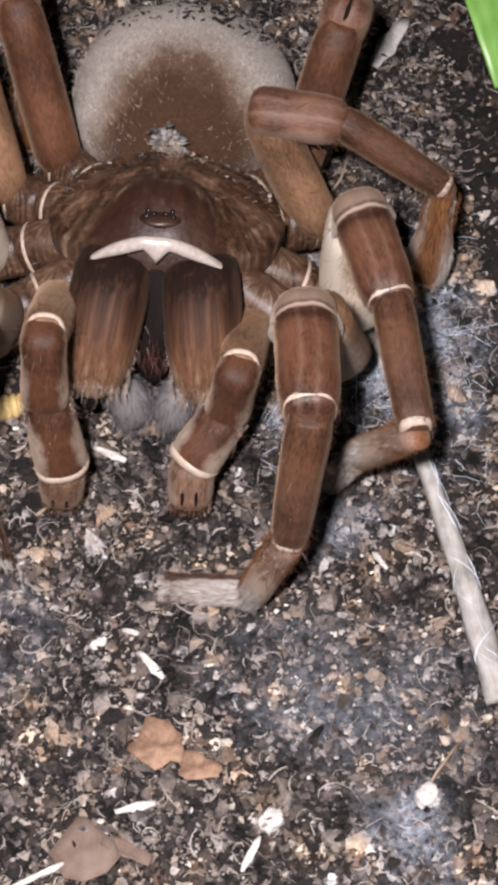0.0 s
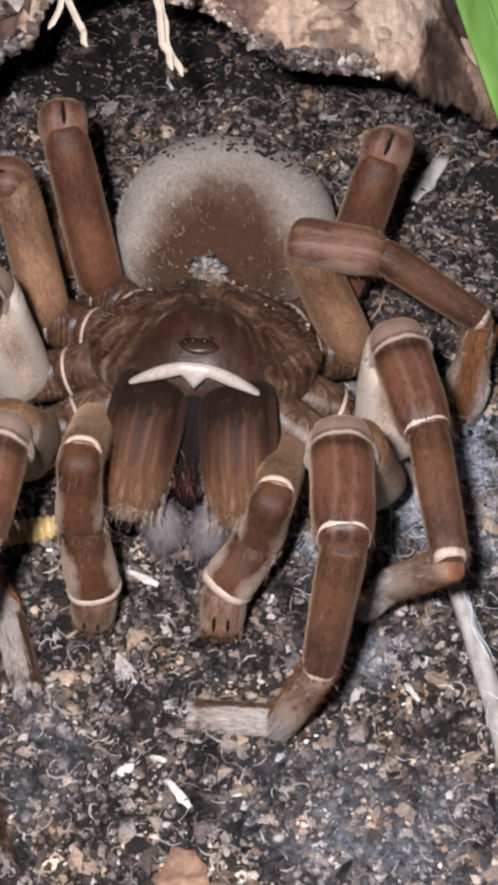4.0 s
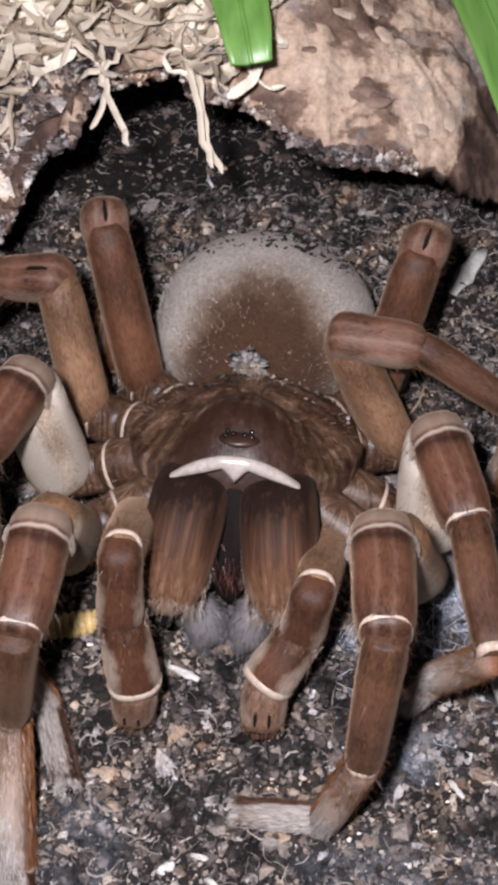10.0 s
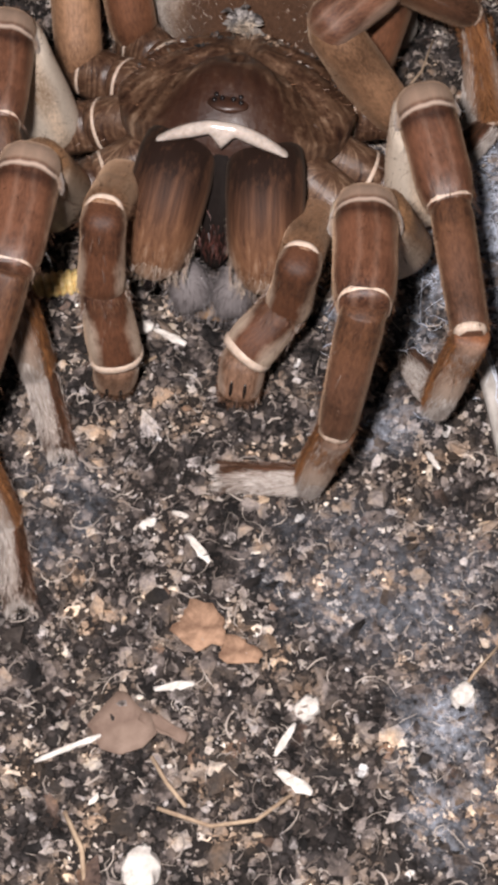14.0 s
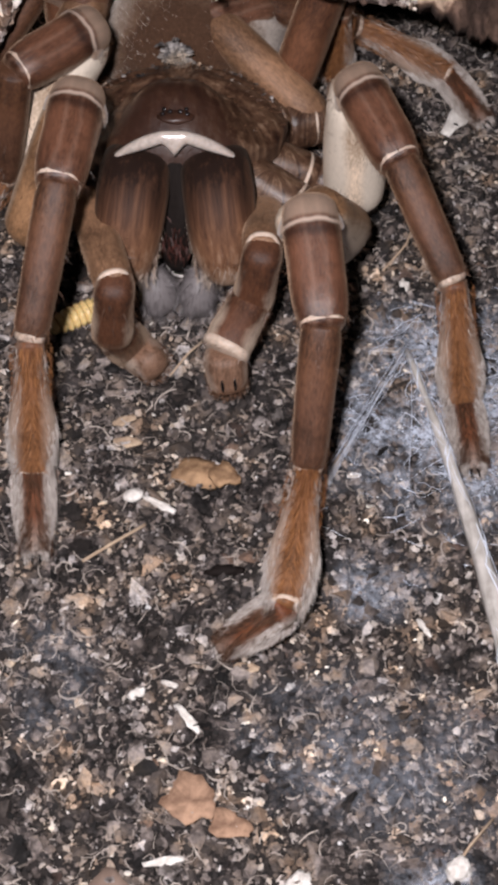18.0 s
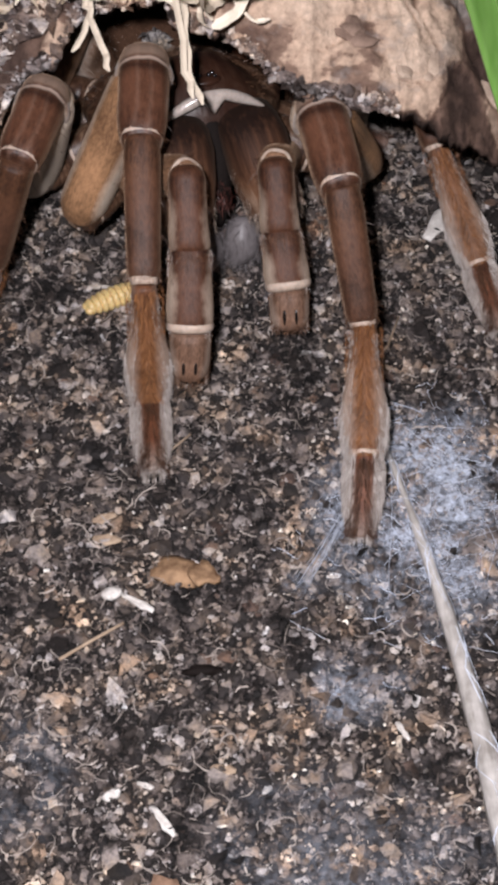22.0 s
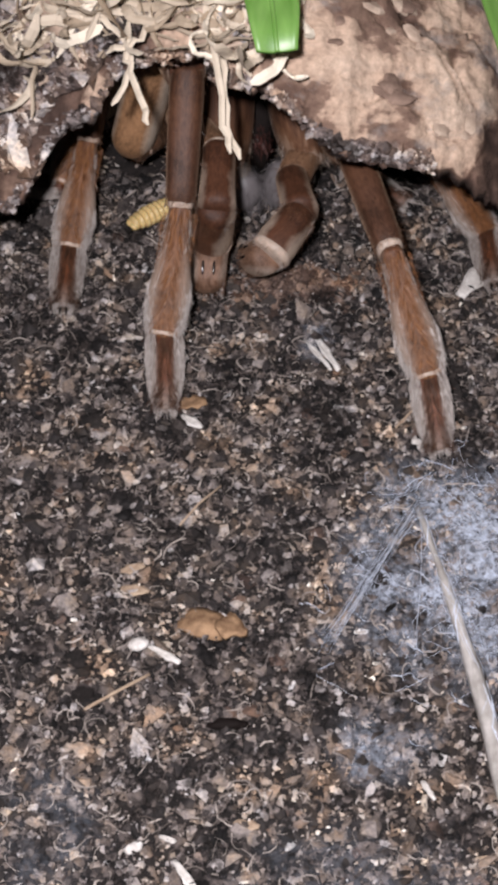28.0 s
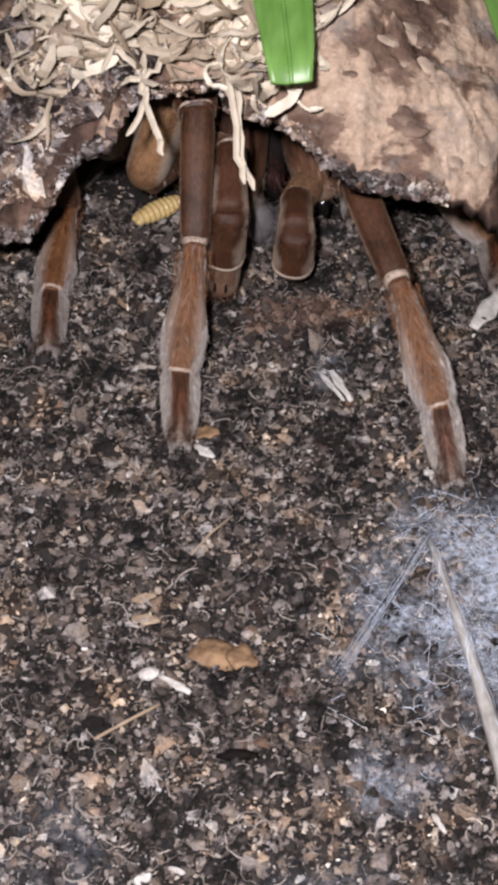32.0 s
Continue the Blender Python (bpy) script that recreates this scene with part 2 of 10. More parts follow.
M["tarsus"] = leg_skin("dark_foot_pad", (0.115, 0.040, 0.018), (0.045, 0.017, 0.009), (0.3, 0.2, 0.1), 0, 0.3, None, (0.26, 0.215, 0.185), 0.0011, (0.24, 0.20, 0.17), 900.0, 0.0085)
M["carapace"] = None
M["head"] = mottled("dark_glossy_head", (0.013, 0.006, 0.004), (0.040, 0.016, 0.009), 300, 0.40, 0.3, 0.0002, 0.0, None, 0.5)
M["abdomen"] = None
M["chel"] = None
M["white"] = plain("waxy_white_membrane", (0.45, 0.385, 0.34), 0.2, 0.8, 0.1)
M["band"] = plain("pale_joint_membrane", (0.50, 0.39, 0.31), 0.5, 0.4, 0.1)
M["rim"] = plain("brown_joint_rim", (0.36, 0.26, 0.19), 0.5, 0.4)
M["cream"] = plain("cream_membrane", (0.42, 0.33, 0.25), 0.55, 0.35, 0.1)
M["hoodc"] = mottled("cream_knee_hood", (0.22, 0.145, 0.10), (0.42, 0.32, 0.245), 700, 0.5, 0.4, 0.0002, 0.2)
M["black"] = plain("glossy_black", (0.008, 0.006, 0.006), 0.2, 0.9)
M["husk"] = plain("dull_black_husk", (0.010, 0.007, 0.006), 0.8, 0.12)
M["red"] = hair_mat("red_mouth_hair", (0.025, 0.009, 0.007), (0.12, 0.038, 0.028))
M["hair_brown"] = hair_mat("brown_hair", (0.045, 0.020, 0.011), (0.20, 0.105, 0.060))
M["hair_grey"] = hair_mat("silvery_fringe_hair", (0.24, 0.19, 0.16), (0.62, 0.57, 0.53))
M["hair_dusk"] = hair_mat("dusky_grey_hair", (0.06, 0.05, 0.05), (0.22, 0.20, 0.20))
M["hair_rust"] = hair_mat("rust_hair", (0.075, 0.029, 0.012), (0.30, 0.132, 0.052))
M["hair_dark"] = hair_mat("dark_hair", (0.022, 0.011, 0.007), (0.105, 0.052, 0.030))
# dusty hair; its pale tone also carries the sheen seen on the abdomen's rim
M["hair_abd"] = hair_mat("dusty_sheen_hair", (0.30, 0.25, 0.215), (0.76, 0.68, 0.61))
M["hair_core"] = hair_mat("brown_abdomen_hair", (0.045, 0.021, 0.012), (0.18, 0.095, 0.055), 0.9)
M["hair_fringe"] = hair_mat("tan_fringe_hair", (0.15, 0.105, 0.075), (0.44, 0.355, 0.29))
M["hair_tan"] = hair_mat("tan_velvet_hair", (0.036, 0.016, 0.009), (0.175, 0.088, 0.048))
M["scale_pale"] = mottled("pale_bark_scale", (0.28, 0.20, 0.15), (0.58, 0.45, 0.345), 330, 0.85, 0.8, 0.0006)
M["scale_brown"] = mottled("brown_bark_scale", (0.10, 0.062, 0.046), (0.30, 0.205, 0.155), 330, 0.85, 0.8, 0.0006)
M["leafo"] = mottled("orange_dry_leaf", (0.11, 0.058, 0.036), (0.40, 0.25, 0.165), 700, 0.8, 0.9, 0.0003)
M["leafb"] = mottled("brown_dry_leaf", (0.13, 0.085, 0.065), (0.23, 0.165, 0.13), 400, 0.8, 0.5, 0.0003)
M["amber"] = mottled("amber_bark_chip", (0.11, 0.058, 0.03), (0.40, 0.25, 0.14), 600, 0.7, 0.9, 0.0004)
M["chipw"] = mottled("white_chip", (0.46, 0.42, 0.38), (0.80, 0.76, 0.71), 1100, 0.7, 0.7, 0.0003)
M["chipt"] = mottled("tan_chip", (0.26, 0.18, 0.12), (0.50, 0.38, 0.27), 900, 0.75, 0.7, 0.0003)
M["straw"] = mottled("silk_wrapped_straw", (0.25, 0.225, 0.20), (0.55, 0.515, 0.48), 900, 0.75, 0.8, 0.0004, 0, (1, 0.12, 1))
M["larva"] = plain("waxy_yellow_skin", (0.66, 0.48, 0.21), 0.35, 0.5, 0.2)
M["leafg"] = None
M["silk"] = hair_mat("white_silk", (0.50, 0.55, 0.66), (0.74, 0.78, 0.86), 0.5)
M["moss"] = hair_mat("dry_wood_wool", (0.36, 0.275, 0.19), (0.86, 0.76, 0.61), 0.7)


def build_bark():
    """Smooth peach cork with brown scabs, grey weathered patches and a few cracks."""
    m, nt, b = nodes_of("cork_bark")
    big, fine = noise_fac(nt, 85, 6, 0.72), noise_fac(nt, 700, 6, 0.7)
    lay = noise_fac(nt, 48, 6, 0.6, (0.75, 1.25, 1.25))
    tone = add(nt, "ShaderNodeAttribute", attribute_name="plate_tone")
    gap = add(nt, "ShaderNodeAttribute", attribute_name="plate_open")
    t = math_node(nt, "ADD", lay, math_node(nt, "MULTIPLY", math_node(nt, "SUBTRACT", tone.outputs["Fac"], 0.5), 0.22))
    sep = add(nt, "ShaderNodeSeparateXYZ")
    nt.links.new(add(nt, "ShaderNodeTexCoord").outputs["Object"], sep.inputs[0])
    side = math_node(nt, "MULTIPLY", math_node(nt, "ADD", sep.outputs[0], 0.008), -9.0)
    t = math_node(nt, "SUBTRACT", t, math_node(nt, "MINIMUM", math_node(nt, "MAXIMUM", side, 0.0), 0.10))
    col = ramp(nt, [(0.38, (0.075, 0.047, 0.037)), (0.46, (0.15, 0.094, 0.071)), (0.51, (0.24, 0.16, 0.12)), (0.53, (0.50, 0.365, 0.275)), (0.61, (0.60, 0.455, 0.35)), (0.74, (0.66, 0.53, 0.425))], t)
    col = mix(nt, 1.0, col, ramp(nt, [(0.0, (0.45, 0.39, 0.36)), (0.3, (1, 1, 1))], gap.outputs["Fac"]), "MULTIPLY")
    col = mix(nt, 1.0, col, ramp(nt, [(0.28, (0.60, 0.57, 0.55)), (0.66, (1.18, 1.15, 1.11))], fine), "MULTIPLY")
    ash = ramp(nt, [(0.53, (0, 0, 0)), (0.62, (1, 1, 1))], noise_fac(nt, 48, 6, 0.7, (0.8, 1.3, 1.3)))
    col = mix(nt, math_node(nt, "MULTIPLY", ash, 0.72), col, mix(nt, fine, (0.10, 0.085, 0.078), (0.44, 0.395, 0.365)))
    nt.links.new(col, b.inputs["Base Color"])
    b.inputs["Roughness"].default_value = 0.82
    b.inputs["Specular IOR Level"].default_value = 0.3
    h = math_node(nt, "ADD", math_node(nt, "MULTIPLY", lay, 1.6), math_node(nt, "ADD", math_node(nt, "MULTIPLY", big, 0.6), math_node(nt, "MULTIPLY", fine, 0.3)))
    bump(nt, b, h, 1.0, 0.0014)
    return m


def build_abdomen_mat():
    """Brown velvet in front, greyer and dustier over the back and sides."""
    m, nt, b = nodes_of("dusty_brown_velvet")
    tc = add(nt, "ShaderNodeTexCoord")
    sep = add(nt, "ShaderNodeSeparateXYZ")
    nt.links.new(tc.outputs["Object"], sep.inputs[0])
    fine, mid = noise_fac(nt, 1800, 5, 0.75), noise_fac(nt, 250, 4)
    x2 = math_node(nt, "MULTIPLY", math_node(nt, "MULTIPLY", sep.outputs[0], 52.0), math_node(nt, "MULTIPLY", sep.outputs[0], 52.0))
    g = math_node(nt, "ADD", math_node(nt, "MULTIPLY", sep.outputs[1], 55.0), x2)
    g = math_node(nt, "ADD", g, math_node(nt, "ADD", math_node(nt, "MULTIPLY", mid, 0.5), 0.42))
    col = ramp(nt, [(0.0, (0.070, 0.036, 0.021)), (0.22, (0.14, 0.085, 0.055)), (0.40, (0.30, 0.235, 0.19)), (0.70, (0.52, 0.46, 0.41))], g)
    col = mix(nt, 1.0, col, ramp(nt, [(0.3, (0.55, 0.52, 0.5)), (0.7, (1.25, 1.25, 1.25))], fine), "MULTIPLY")
    nt.links.new(col, b.inputs["Base Color"])
    b.inputs["Roughness"].default_value = 0.8
    b.inputs["Specular IOR Level"].default_value = 0.1
    b.inputs["Sheen Weight"].default_value = 0.12
    b.inputs["Sheen Tint"].default_value = (0.9, 0.8, 0.7, 1)
    bump(nt, b, fine, 0.8, 0.0004)
    return m


def build_carapace_mat():
    """Brown shell with pale streaks that run out from the middle, nearly black on the raised head."""
    m, nt, b = nodes_of("brown_grooved_shell")
    tc = add(nt, "ShaderNodeTexCoord")
    sep = add(nt, "ShaderNodeSeparateXYZ")
    nt.links.new(tc.outputs["Object"], sep.inputs[0])
    fine, mid = noise_fac(nt, 900, 6, 0.75), noise_fac(nt, 170, 5, 0.7)
    back = math_node(nt, "SUBTRACT", 0.005, sep.outputs[1])
    turn = math_node(nt, "ARCTAN2", sep.outputs[0], back)
    far = math_node(nt, "SQRT", math_node(nt, "ADD", math_node(nt, "MULTIPLY", sep.outputs[0], sep.outputs[0]), math_node(nt, "MULTIPLY", back, back)))
    polar = add(nt, "ShaderNodeCombineXYZ")
    nt.links.new(math_node(nt, "MULTIPLY", turn, 7.0), polar.inputs[0])
    nt.links.new(math_node(nt, "MULTIPLY", far, 130.0), polar.inputs[1])
    rays = add(nt, "ShaderNodeTexNoise", _Scale=1.6, _Detail=5.0, _Roughness=0.68)
    nt.links.new(polar.outputs[0], rays.inputs["Vector"])
    f = math_node(nt, "ADD", math_node(nt, "MULTIPLY", fine, 0.25), math_node(nt, "ADD", math_node(nt, "MULTIPLY", mid, 0.30), math_node(nt, "MULTIPLY", rays.outputs["Fac"], 0.45)))
    col = ramp(nt, [(0.40, (0.016, 0.007, 0.005)), (0.48, (0.050, 0.024, 0.014)), (0.55, (0.115, 0.064, 0.038)), (0.62, (0.28, 0.19, 0.13))], f)
    x = math_node(nt, "MULTIPLY", sep.outputs[0], 88.0)
    y = math_node(nt, "MULTIPLY", math_node(nt, "ADD", sep.outputs[1], 0.0165), 120.0)
    r = math_node(nt, "ADD", math_node(nt, "MULTIPLY", x, x), math_node(nt, "MULTIPLY", y, y))
    r = math_node(nt, "ADD", r, math_node(nt, "MULTIPLY", math_node(nt, "SUBTRACT", mid, 0.5), 0.8))
    inner = ramp(nt, [(0.6, (1, 1, 1)), (0.95, (0, 0, 0))], r)
    col = mix(nt, math_node(nt, "MULTIPLY", inner, 0.9), col, mix(nt, rays.outputs["Fac"], (0.012, 0.005, 0.004), (0.046, 0.018, 0.010)))
    nt.links.new(col, b.inputs["Base Color"])
    nt.links.new(ramp(nt, [(0.3, (0.28, 0.28, 0.28)), (0.7, (0.5, 0.5, 0.5))], fine), b.inputs["Roughness"])
    b.inputs["Specular IOR Level"].default_value = 0.5
    bump(nt, b, f, 0.5, 0.0005)
    return m


def build_chel_mat():
    """Dark at the base, with the shade under the clypeus put into the colour, dark streaks, rusty towards the tip."""
    m, nt, b = nodes_of("streaked_chelicera")
    tc = add(nt, "ShaderNodeTexCoord")
    sep = add(nt, "ShaderNodeSeparateXYZ")
    nt.links.new(tc.outputs["Object"], sep.inputs[0])
    streak = noise_fac(nt, 520, 5, 0.74, (1.0, 0.05, 0.6))
    g = math_node(nt, "ADD", math_node(nt, "MULTIPLY", sep.outputs[1], 44.0), math_node(nt, "MULTIPLY", math_node(nt, "SUBTRACT", streak, 0.5), 1.5))
    col = ramp(nt, [(0.10, (0.013, 0.006, 0.004)), (0.40, (0.056, 0.025, 0.014)), (0.68, (0.13, 0.062, 0.033)), (0.97, (0.27, 0.175, 0.118))], g)
    nt.links.new(col, b.inputs["Base Color"])
    b.inputs["Roughness"].default_value = 0.65
    b.inputs["Specular IOR Level"].default_value = 0.15
    b.inputs["Sheen Weight"].default_value = 0.03
    b.inputs["Sheen Tint"].default_value = (0.9, 0.75, 0.6, 1)
    bump(nt, b, streak, 0.5, 0.0003)
    return m


def build_leaf_mat():
    m, nt, b = nodes_of("glossy_green_leaf")
    streak = noise_fac(nt, 500, 3, 0.5, (1.0, 0.04, 1.0))
    nt.links.new(ramp(nt, [(0.3, (0.115, 0.25, 0.045)), (0.7, (0.20, 0.37, 0.090))], streak), b.inputs["Base Color"])
    b.inputs["Roughness"].default_value = 0.38
    b.inputs["Subsurface Weight"].default_value = 0.1
    b.inputs["Subsurface Radius"].default_value = (0.0005, 0.001, 0.0003)
    bump(nt, b, streak, 0.25, 0.0002)
    return m


def build_sheet_mat():
    """A thin bluish silk sheet, torn into patches."""
    m, nt, b = nodes_of("thin_silk_sheet")
    a, c = noise_fac(nt, 90, 5, 0.7), noise_fac(nt, 900, 4, 0.7)
    b.inputs["Base Color"].default_value = (0.64, 0.70, 0.82, 1)
    b.inputs["Roughness"].default_value = 0.6
    f = math_node(nt, "MULTIPLY", ramp(nt, [(0.38, (0, 0, 0)), (0.66, (1, 1, 1))], a), ramp(nt, [(0.35, (0.02, 0.02, 0.02)), (0.72, (0.8, 0.8, 0.8))], c))
    dense = add(nt, "ShaderNodeAttribute", attribute_name="silk_amount")
    f = math_node(nt, "MULTIPLY", f, math_node(nt, "MULTIPLY", dense.outputs["Fac"], 1.9))
    nt.links.new(f, b.inputs["Alpha"])
    return m


M["carapace"] = build_carapace_mat()
M["bark"], M["abdomen"], M["chel"], M["leafg"], M["sheet"] = build_bark(), build_abdomen_mat(), build_chel_mat(), build_leaf_mat(), build_sheet_mat()

rng = np.random.default_rng(7)


# ---- mesh helpers ----
def mesh_of(name, verts, faces, mat, smooth=True):
    me = bpy.data.meshes.new(name)
    me.from_pydata([tuple(map(float, v)) for v in verts], [], faces)
    me.materials.append(mat)
    if smooth:
        me.polygons.foreach_set("use_smooth", [True] * len(me.polygons))
    me.update()
    return me


def part(name, shape, mat, parent, label="", smooth=True):
    ob = new(name, mesh_of(name, *shape, mat, smooth))
    ob.parent = parent
    if label:
        ob["label"] = label
    return ob


def thing(name, label, category, group="", kind="", shape=None, mat=None, smooth=True):
    ob = new(name, mesh_of(name, *shape, mat, smooth) if shape else None)
    return tagged(ob, label, category, group, kind)


def lathe(length, rings, n=20, power=2.3, bend=0.0):
    """A closed limb along +y. rings: (fraction, half width, half height, lift)."""
    vs, fs = [], []
    for f, w, h, lift in rings:
        for k in range(n):
            a = 2 * math.pi * k / n
            c, s = math.cos(a), math.sin(a)
            x = math.copysign(abs(c) ** (2 / power), c) * w
            z = math.copysign(abs(s) ** (2 / power), s) * h
            k2 = 1 + 0.05 * noise.noise(Vector((c * 1.3, f * 3.1 + w * 900, s * 1.3)))
            vs.append((x * k2 + bend * math.sin(math.pi * f), f * length, z * k2 + lift))
    m = len(rings)
    for i in range(m - 1):
        for k in range(n):
            a, b = i * n + k, i * n + (k + 1) % n
            fs.append((a, a + n, b + n, b))
    fs.append(tuple(range(n)))
    fs.append(tuple(reversed(range((m - 1) * n, m * n))))
    return vs, fs


def knee_rings(w, h):
    """A kneecap: rounded over the joint behind it, a little waisted, drawn in at the far end."""
    prof = ((-0.20, 0.30), (-0.185, 0.52), (-0.15, 0.74), (-0.10, 0.89), (-0.03, 0.98), (0.08, 1.03), (0.25, 1.02), (0.45, 0.99), (0.65, 0.98), (0.78, 0.95), (0.88, 0.89), (0.95, 0.81), (1.0, 0.74), (1.02, 0.68), (1.035, 0.55), (1.04, 0.40))
    return [(f, w * k, h * k, 0.0) for f, k in prof]


def limb_rings(w, h, taper=0.9, round_in=0.5, round_out=0.6, swell=0.05, lift=0.0):
    out = []
    for f in (-0.035, -0.02, 0.0, 0.04, 0.1, 0.2, 0.35, 0.5, 0.65, 0.8, 0.9, 0.955, 0.985, 1.0, 1.015):
        k = 1 + (taper - 1) * f + swell * math.sin(math.pi * min(max(f, 0), 1))
        if f < 0.1:
            k *= round_in + (1 - round_in) * math.sqrt(max(0.0, min(1.0, (f + 0.036) / 0.136)))
        if f > 0.9:
            k *= round_out + (1 - round_out) * math.sqrt(max(0.0, min(1.0, (1.017 - f) / 0.117)))
        out.append((f, w * k, h * k, lift))
    return out


def hairs(points, normals, along, length, width, lean, spread, seed):
    """One thin bent blade of two faces for each root point."""
    g = np.random.default_rng(seed)
    n = len(points)
    d = normals * (1 - lean) + along * lean + g.normal(0, spread, (n, 3))
    d /= np.linalg.norm(d, axis=1)[:, None]
    side = np.cross(d, g.normal(0, 1, (n, 3)))
    side /= np.linalg.norm(side, axis=1)[:, None]
    ln = length * g.uniform(0.55, 1.15, (n, 1))
    mid = points + d * ln * 0.55 + along * ln * 0.05
    tip = points + d * ln + along * ln * 0.28
    v = np.stack([points - side * width, points + side * width, mid + side * width * 0.7, mid - side * width * 0.7, tip], 1).reshape(-1, 3)
    fs = []
    for i in range(n):
        o = 5 * i
        fs += [(o, o + 1, o + 2, o + 3), (o + 3, o + 2, o + 4)]
    return v.tolist(), fs


def on_limb(length, w, h, count, seed, lo=0.03, hi=0.98, top=None, taper=0.9):
    """Root points round a limb; top: (from, to) in degrees, 90 is the back, 0 the +x side."""
    g = np.random.default_rng(seed)
    f = g.uniform(lo, hi, count)
    if top:
        span = np.array(top)[g.integers(0, len(top), count)]
        a = np.radians(g.uniform(span[:, 0], span[:, 1]))
    else:
        a = g.uniform(0, 2 * np.pi, count)
    k = (1 + (taper - 1) * f) * 0.96
    p = np.stack([np.cos(a) * w * k, f * length, np.sin(a) * h * k], 1)
    nrm = np.stack([np.cos(a) / w, np.zeros(count), np.sin(a) / h], 1)
    nrm /= np.linalg.norm(nrm, axis=1)[:, None]
    return p, nrm, np.tile((0.0, 1.0, 0.0), (count, 1))


def ico():
    bm = bmesh.new()
    bmesh.ops.create_icosphere(bm, subdivisions=1, radius=0.5)
    v = np.array([tuple(q.co) for q in bm.verts])
    f = np.array([[q.index for q in p.verts] for p in bm.faces])
    bm.free()
    return v, f


ICO_V, ICO_F = ico()


def crumbs(places, sizes, flat, seed, stretch=1.0):
    """Many lumpy grains in one mesh, each turned and stretched by chance."""
    g = np.random.default_rng(seed)
    n, k = len(places), len(ICO_V)
    c = ICO_V[None] * (1 + g.normal(0, 0.40, (n, k, 1))) * (1 + g.normal(0, 0.12, (n, k, 3)))
    c[:, :, 0] *= 1 + stretch * g.uniform(0, 1, (n, 1)) ** 2
    c[:, :, 2] *= flat * g.uniform(0.6, 1.3, (n, 1))
    tilt, turn = g.normal(0, 0.4, n), g.uniform(0, 6.283, n)
    ct, st = np.cos(tilt)[:, None], np.sin(tilt)[:, None]
    x, z = c[:, :, 0] * ct - c[:, :, 2] * st, c[:, :, 0] * st + c[:, :, 2] * ct
    ca, sa = np.cos(turn)[:, None], np.sin(turn)[:, None]
    y = c[:, :, 1]
    c = np.stack([x * ca - y * sa, x * sa + y * ca, z], 2) * np.asarray(sizes)[:, None, None] + np.asarray(places)[:, None]
    f = (ICO_F[None] + (np.arange(n) * k)[:, None, None]).reshape(-1, 3)
    return c.reshape(-1, 3).tolist(), f.tolist()


def ribbons(paths, width, thick, seed):
    """Narrow strips with four sides along given paths."""
    g = np.random.default_rng(seed)
    vs, fs, o = [], [], 0
    for pts in paths:
        pts = np.asarray(pts, float)
        n = len(pts)
        t = np.gradient(pts, axis=0)
        t /= np.linalg.norm(t, axis=1)[:, None] + 1e-12
        ref = g.normal(0, 1, 3)
        w = width * g.uniform(0.6, 1.3)
        for i in range(n):
            s = np.cross(t[i], ref)
            s /= np.linalg.norm(s) + 1e-12
            u = np.cross(s, t[i])
            k = 0.35 if i in (0, n - 1) else 1.0
            vs += [pts[i] + s * w * k, pts[i] + u * thick * k, pts[i] - s * w * k, pts[i] - u * thick * k]
        for i in range(n - 1):
            for k in range(4):
                a, b = o + 4 * i + k, o + 4 * i + (k + 1) % 4
                fs.append((a, b, b + 4, a + 4))
        fs += [(o + 3, o + 2, o + 1, o), tuple(o + 4 * (n - 1) + k for k in range(4))]
        o += 4 * n
    return vs, fs


def tube(pts, radii, n=10):
    pts = [Vector(p) for p in pts]
    vs, fs = [], []
    for i, p in enumerate(pts):
        t = (pts[min(i + 1, len(pts) - 1)] - pts[max(i - 1, 0)]).normalized()
        s = t.cross(Vector((0.13, 0.2, 1))).normalized()
        u = s.cross(t)
        for k in range(n):
            a = 2 * math.pi * k / n
            r = radii[i] * (1 + 0.10 * noise.noise(Vector((i * 0.7, k * 0.9, radii[0] * 900))))
            vs.append(p + (s * math.cos(a) + u * math.sin(a)) * r)
    for i in range(len(pts) - 1):
        for k in range(n):
            a, b = i * n + k, i * n + (k + 1) % n
            fs.append((a, b, b + n, a + n))
    fs += [tuple(reversed(range(n))), tuple(range((len(pts) - 1) * n, len(pts) * n))]
    return vs, fs


def lump(rx, ry, rz, rough, seed, nu=16, nv=10, freq=1.6, power=2.0):
    """A rounded uneven lump that sits on z = 0."""
    vs, fs = [(0, 0, -rz)], []
    for j in range(1, nv):
        b = -math.pi / 2 + math.pi * j / nv
        for i in range(nu):
            a = 2 * math.pi * i / nu
            d = Vector((math.cos(a) * math.cos(b), math.sin(a) * math.cos(b), math.sin(b)))
            k = 1 + rough * noise.noise(d * freq + Vector((seed * 3.7, seed, 0))) * 2
            vs.append((d.x * rx * k, d.y * ry * k, d.z * rz * k))
    vs.append((0, 0, rz))
    for i in range(nu):
        fs.append((0, 1 + (i + 1) % nu, 1 + i))
    for j in range(nv - 2):
        for i in range(nu):
            a, b = 1 + j * nu + i, 1 + j * nu + (i + 1) % nu
            fs.append((a, b, b + nu, a + nu))
    last = len(vs) - 1
    for i in range(nu):
        fs.append((last, last - nu + i, last - nu + (i + 1) % nu))
    return vs, fs


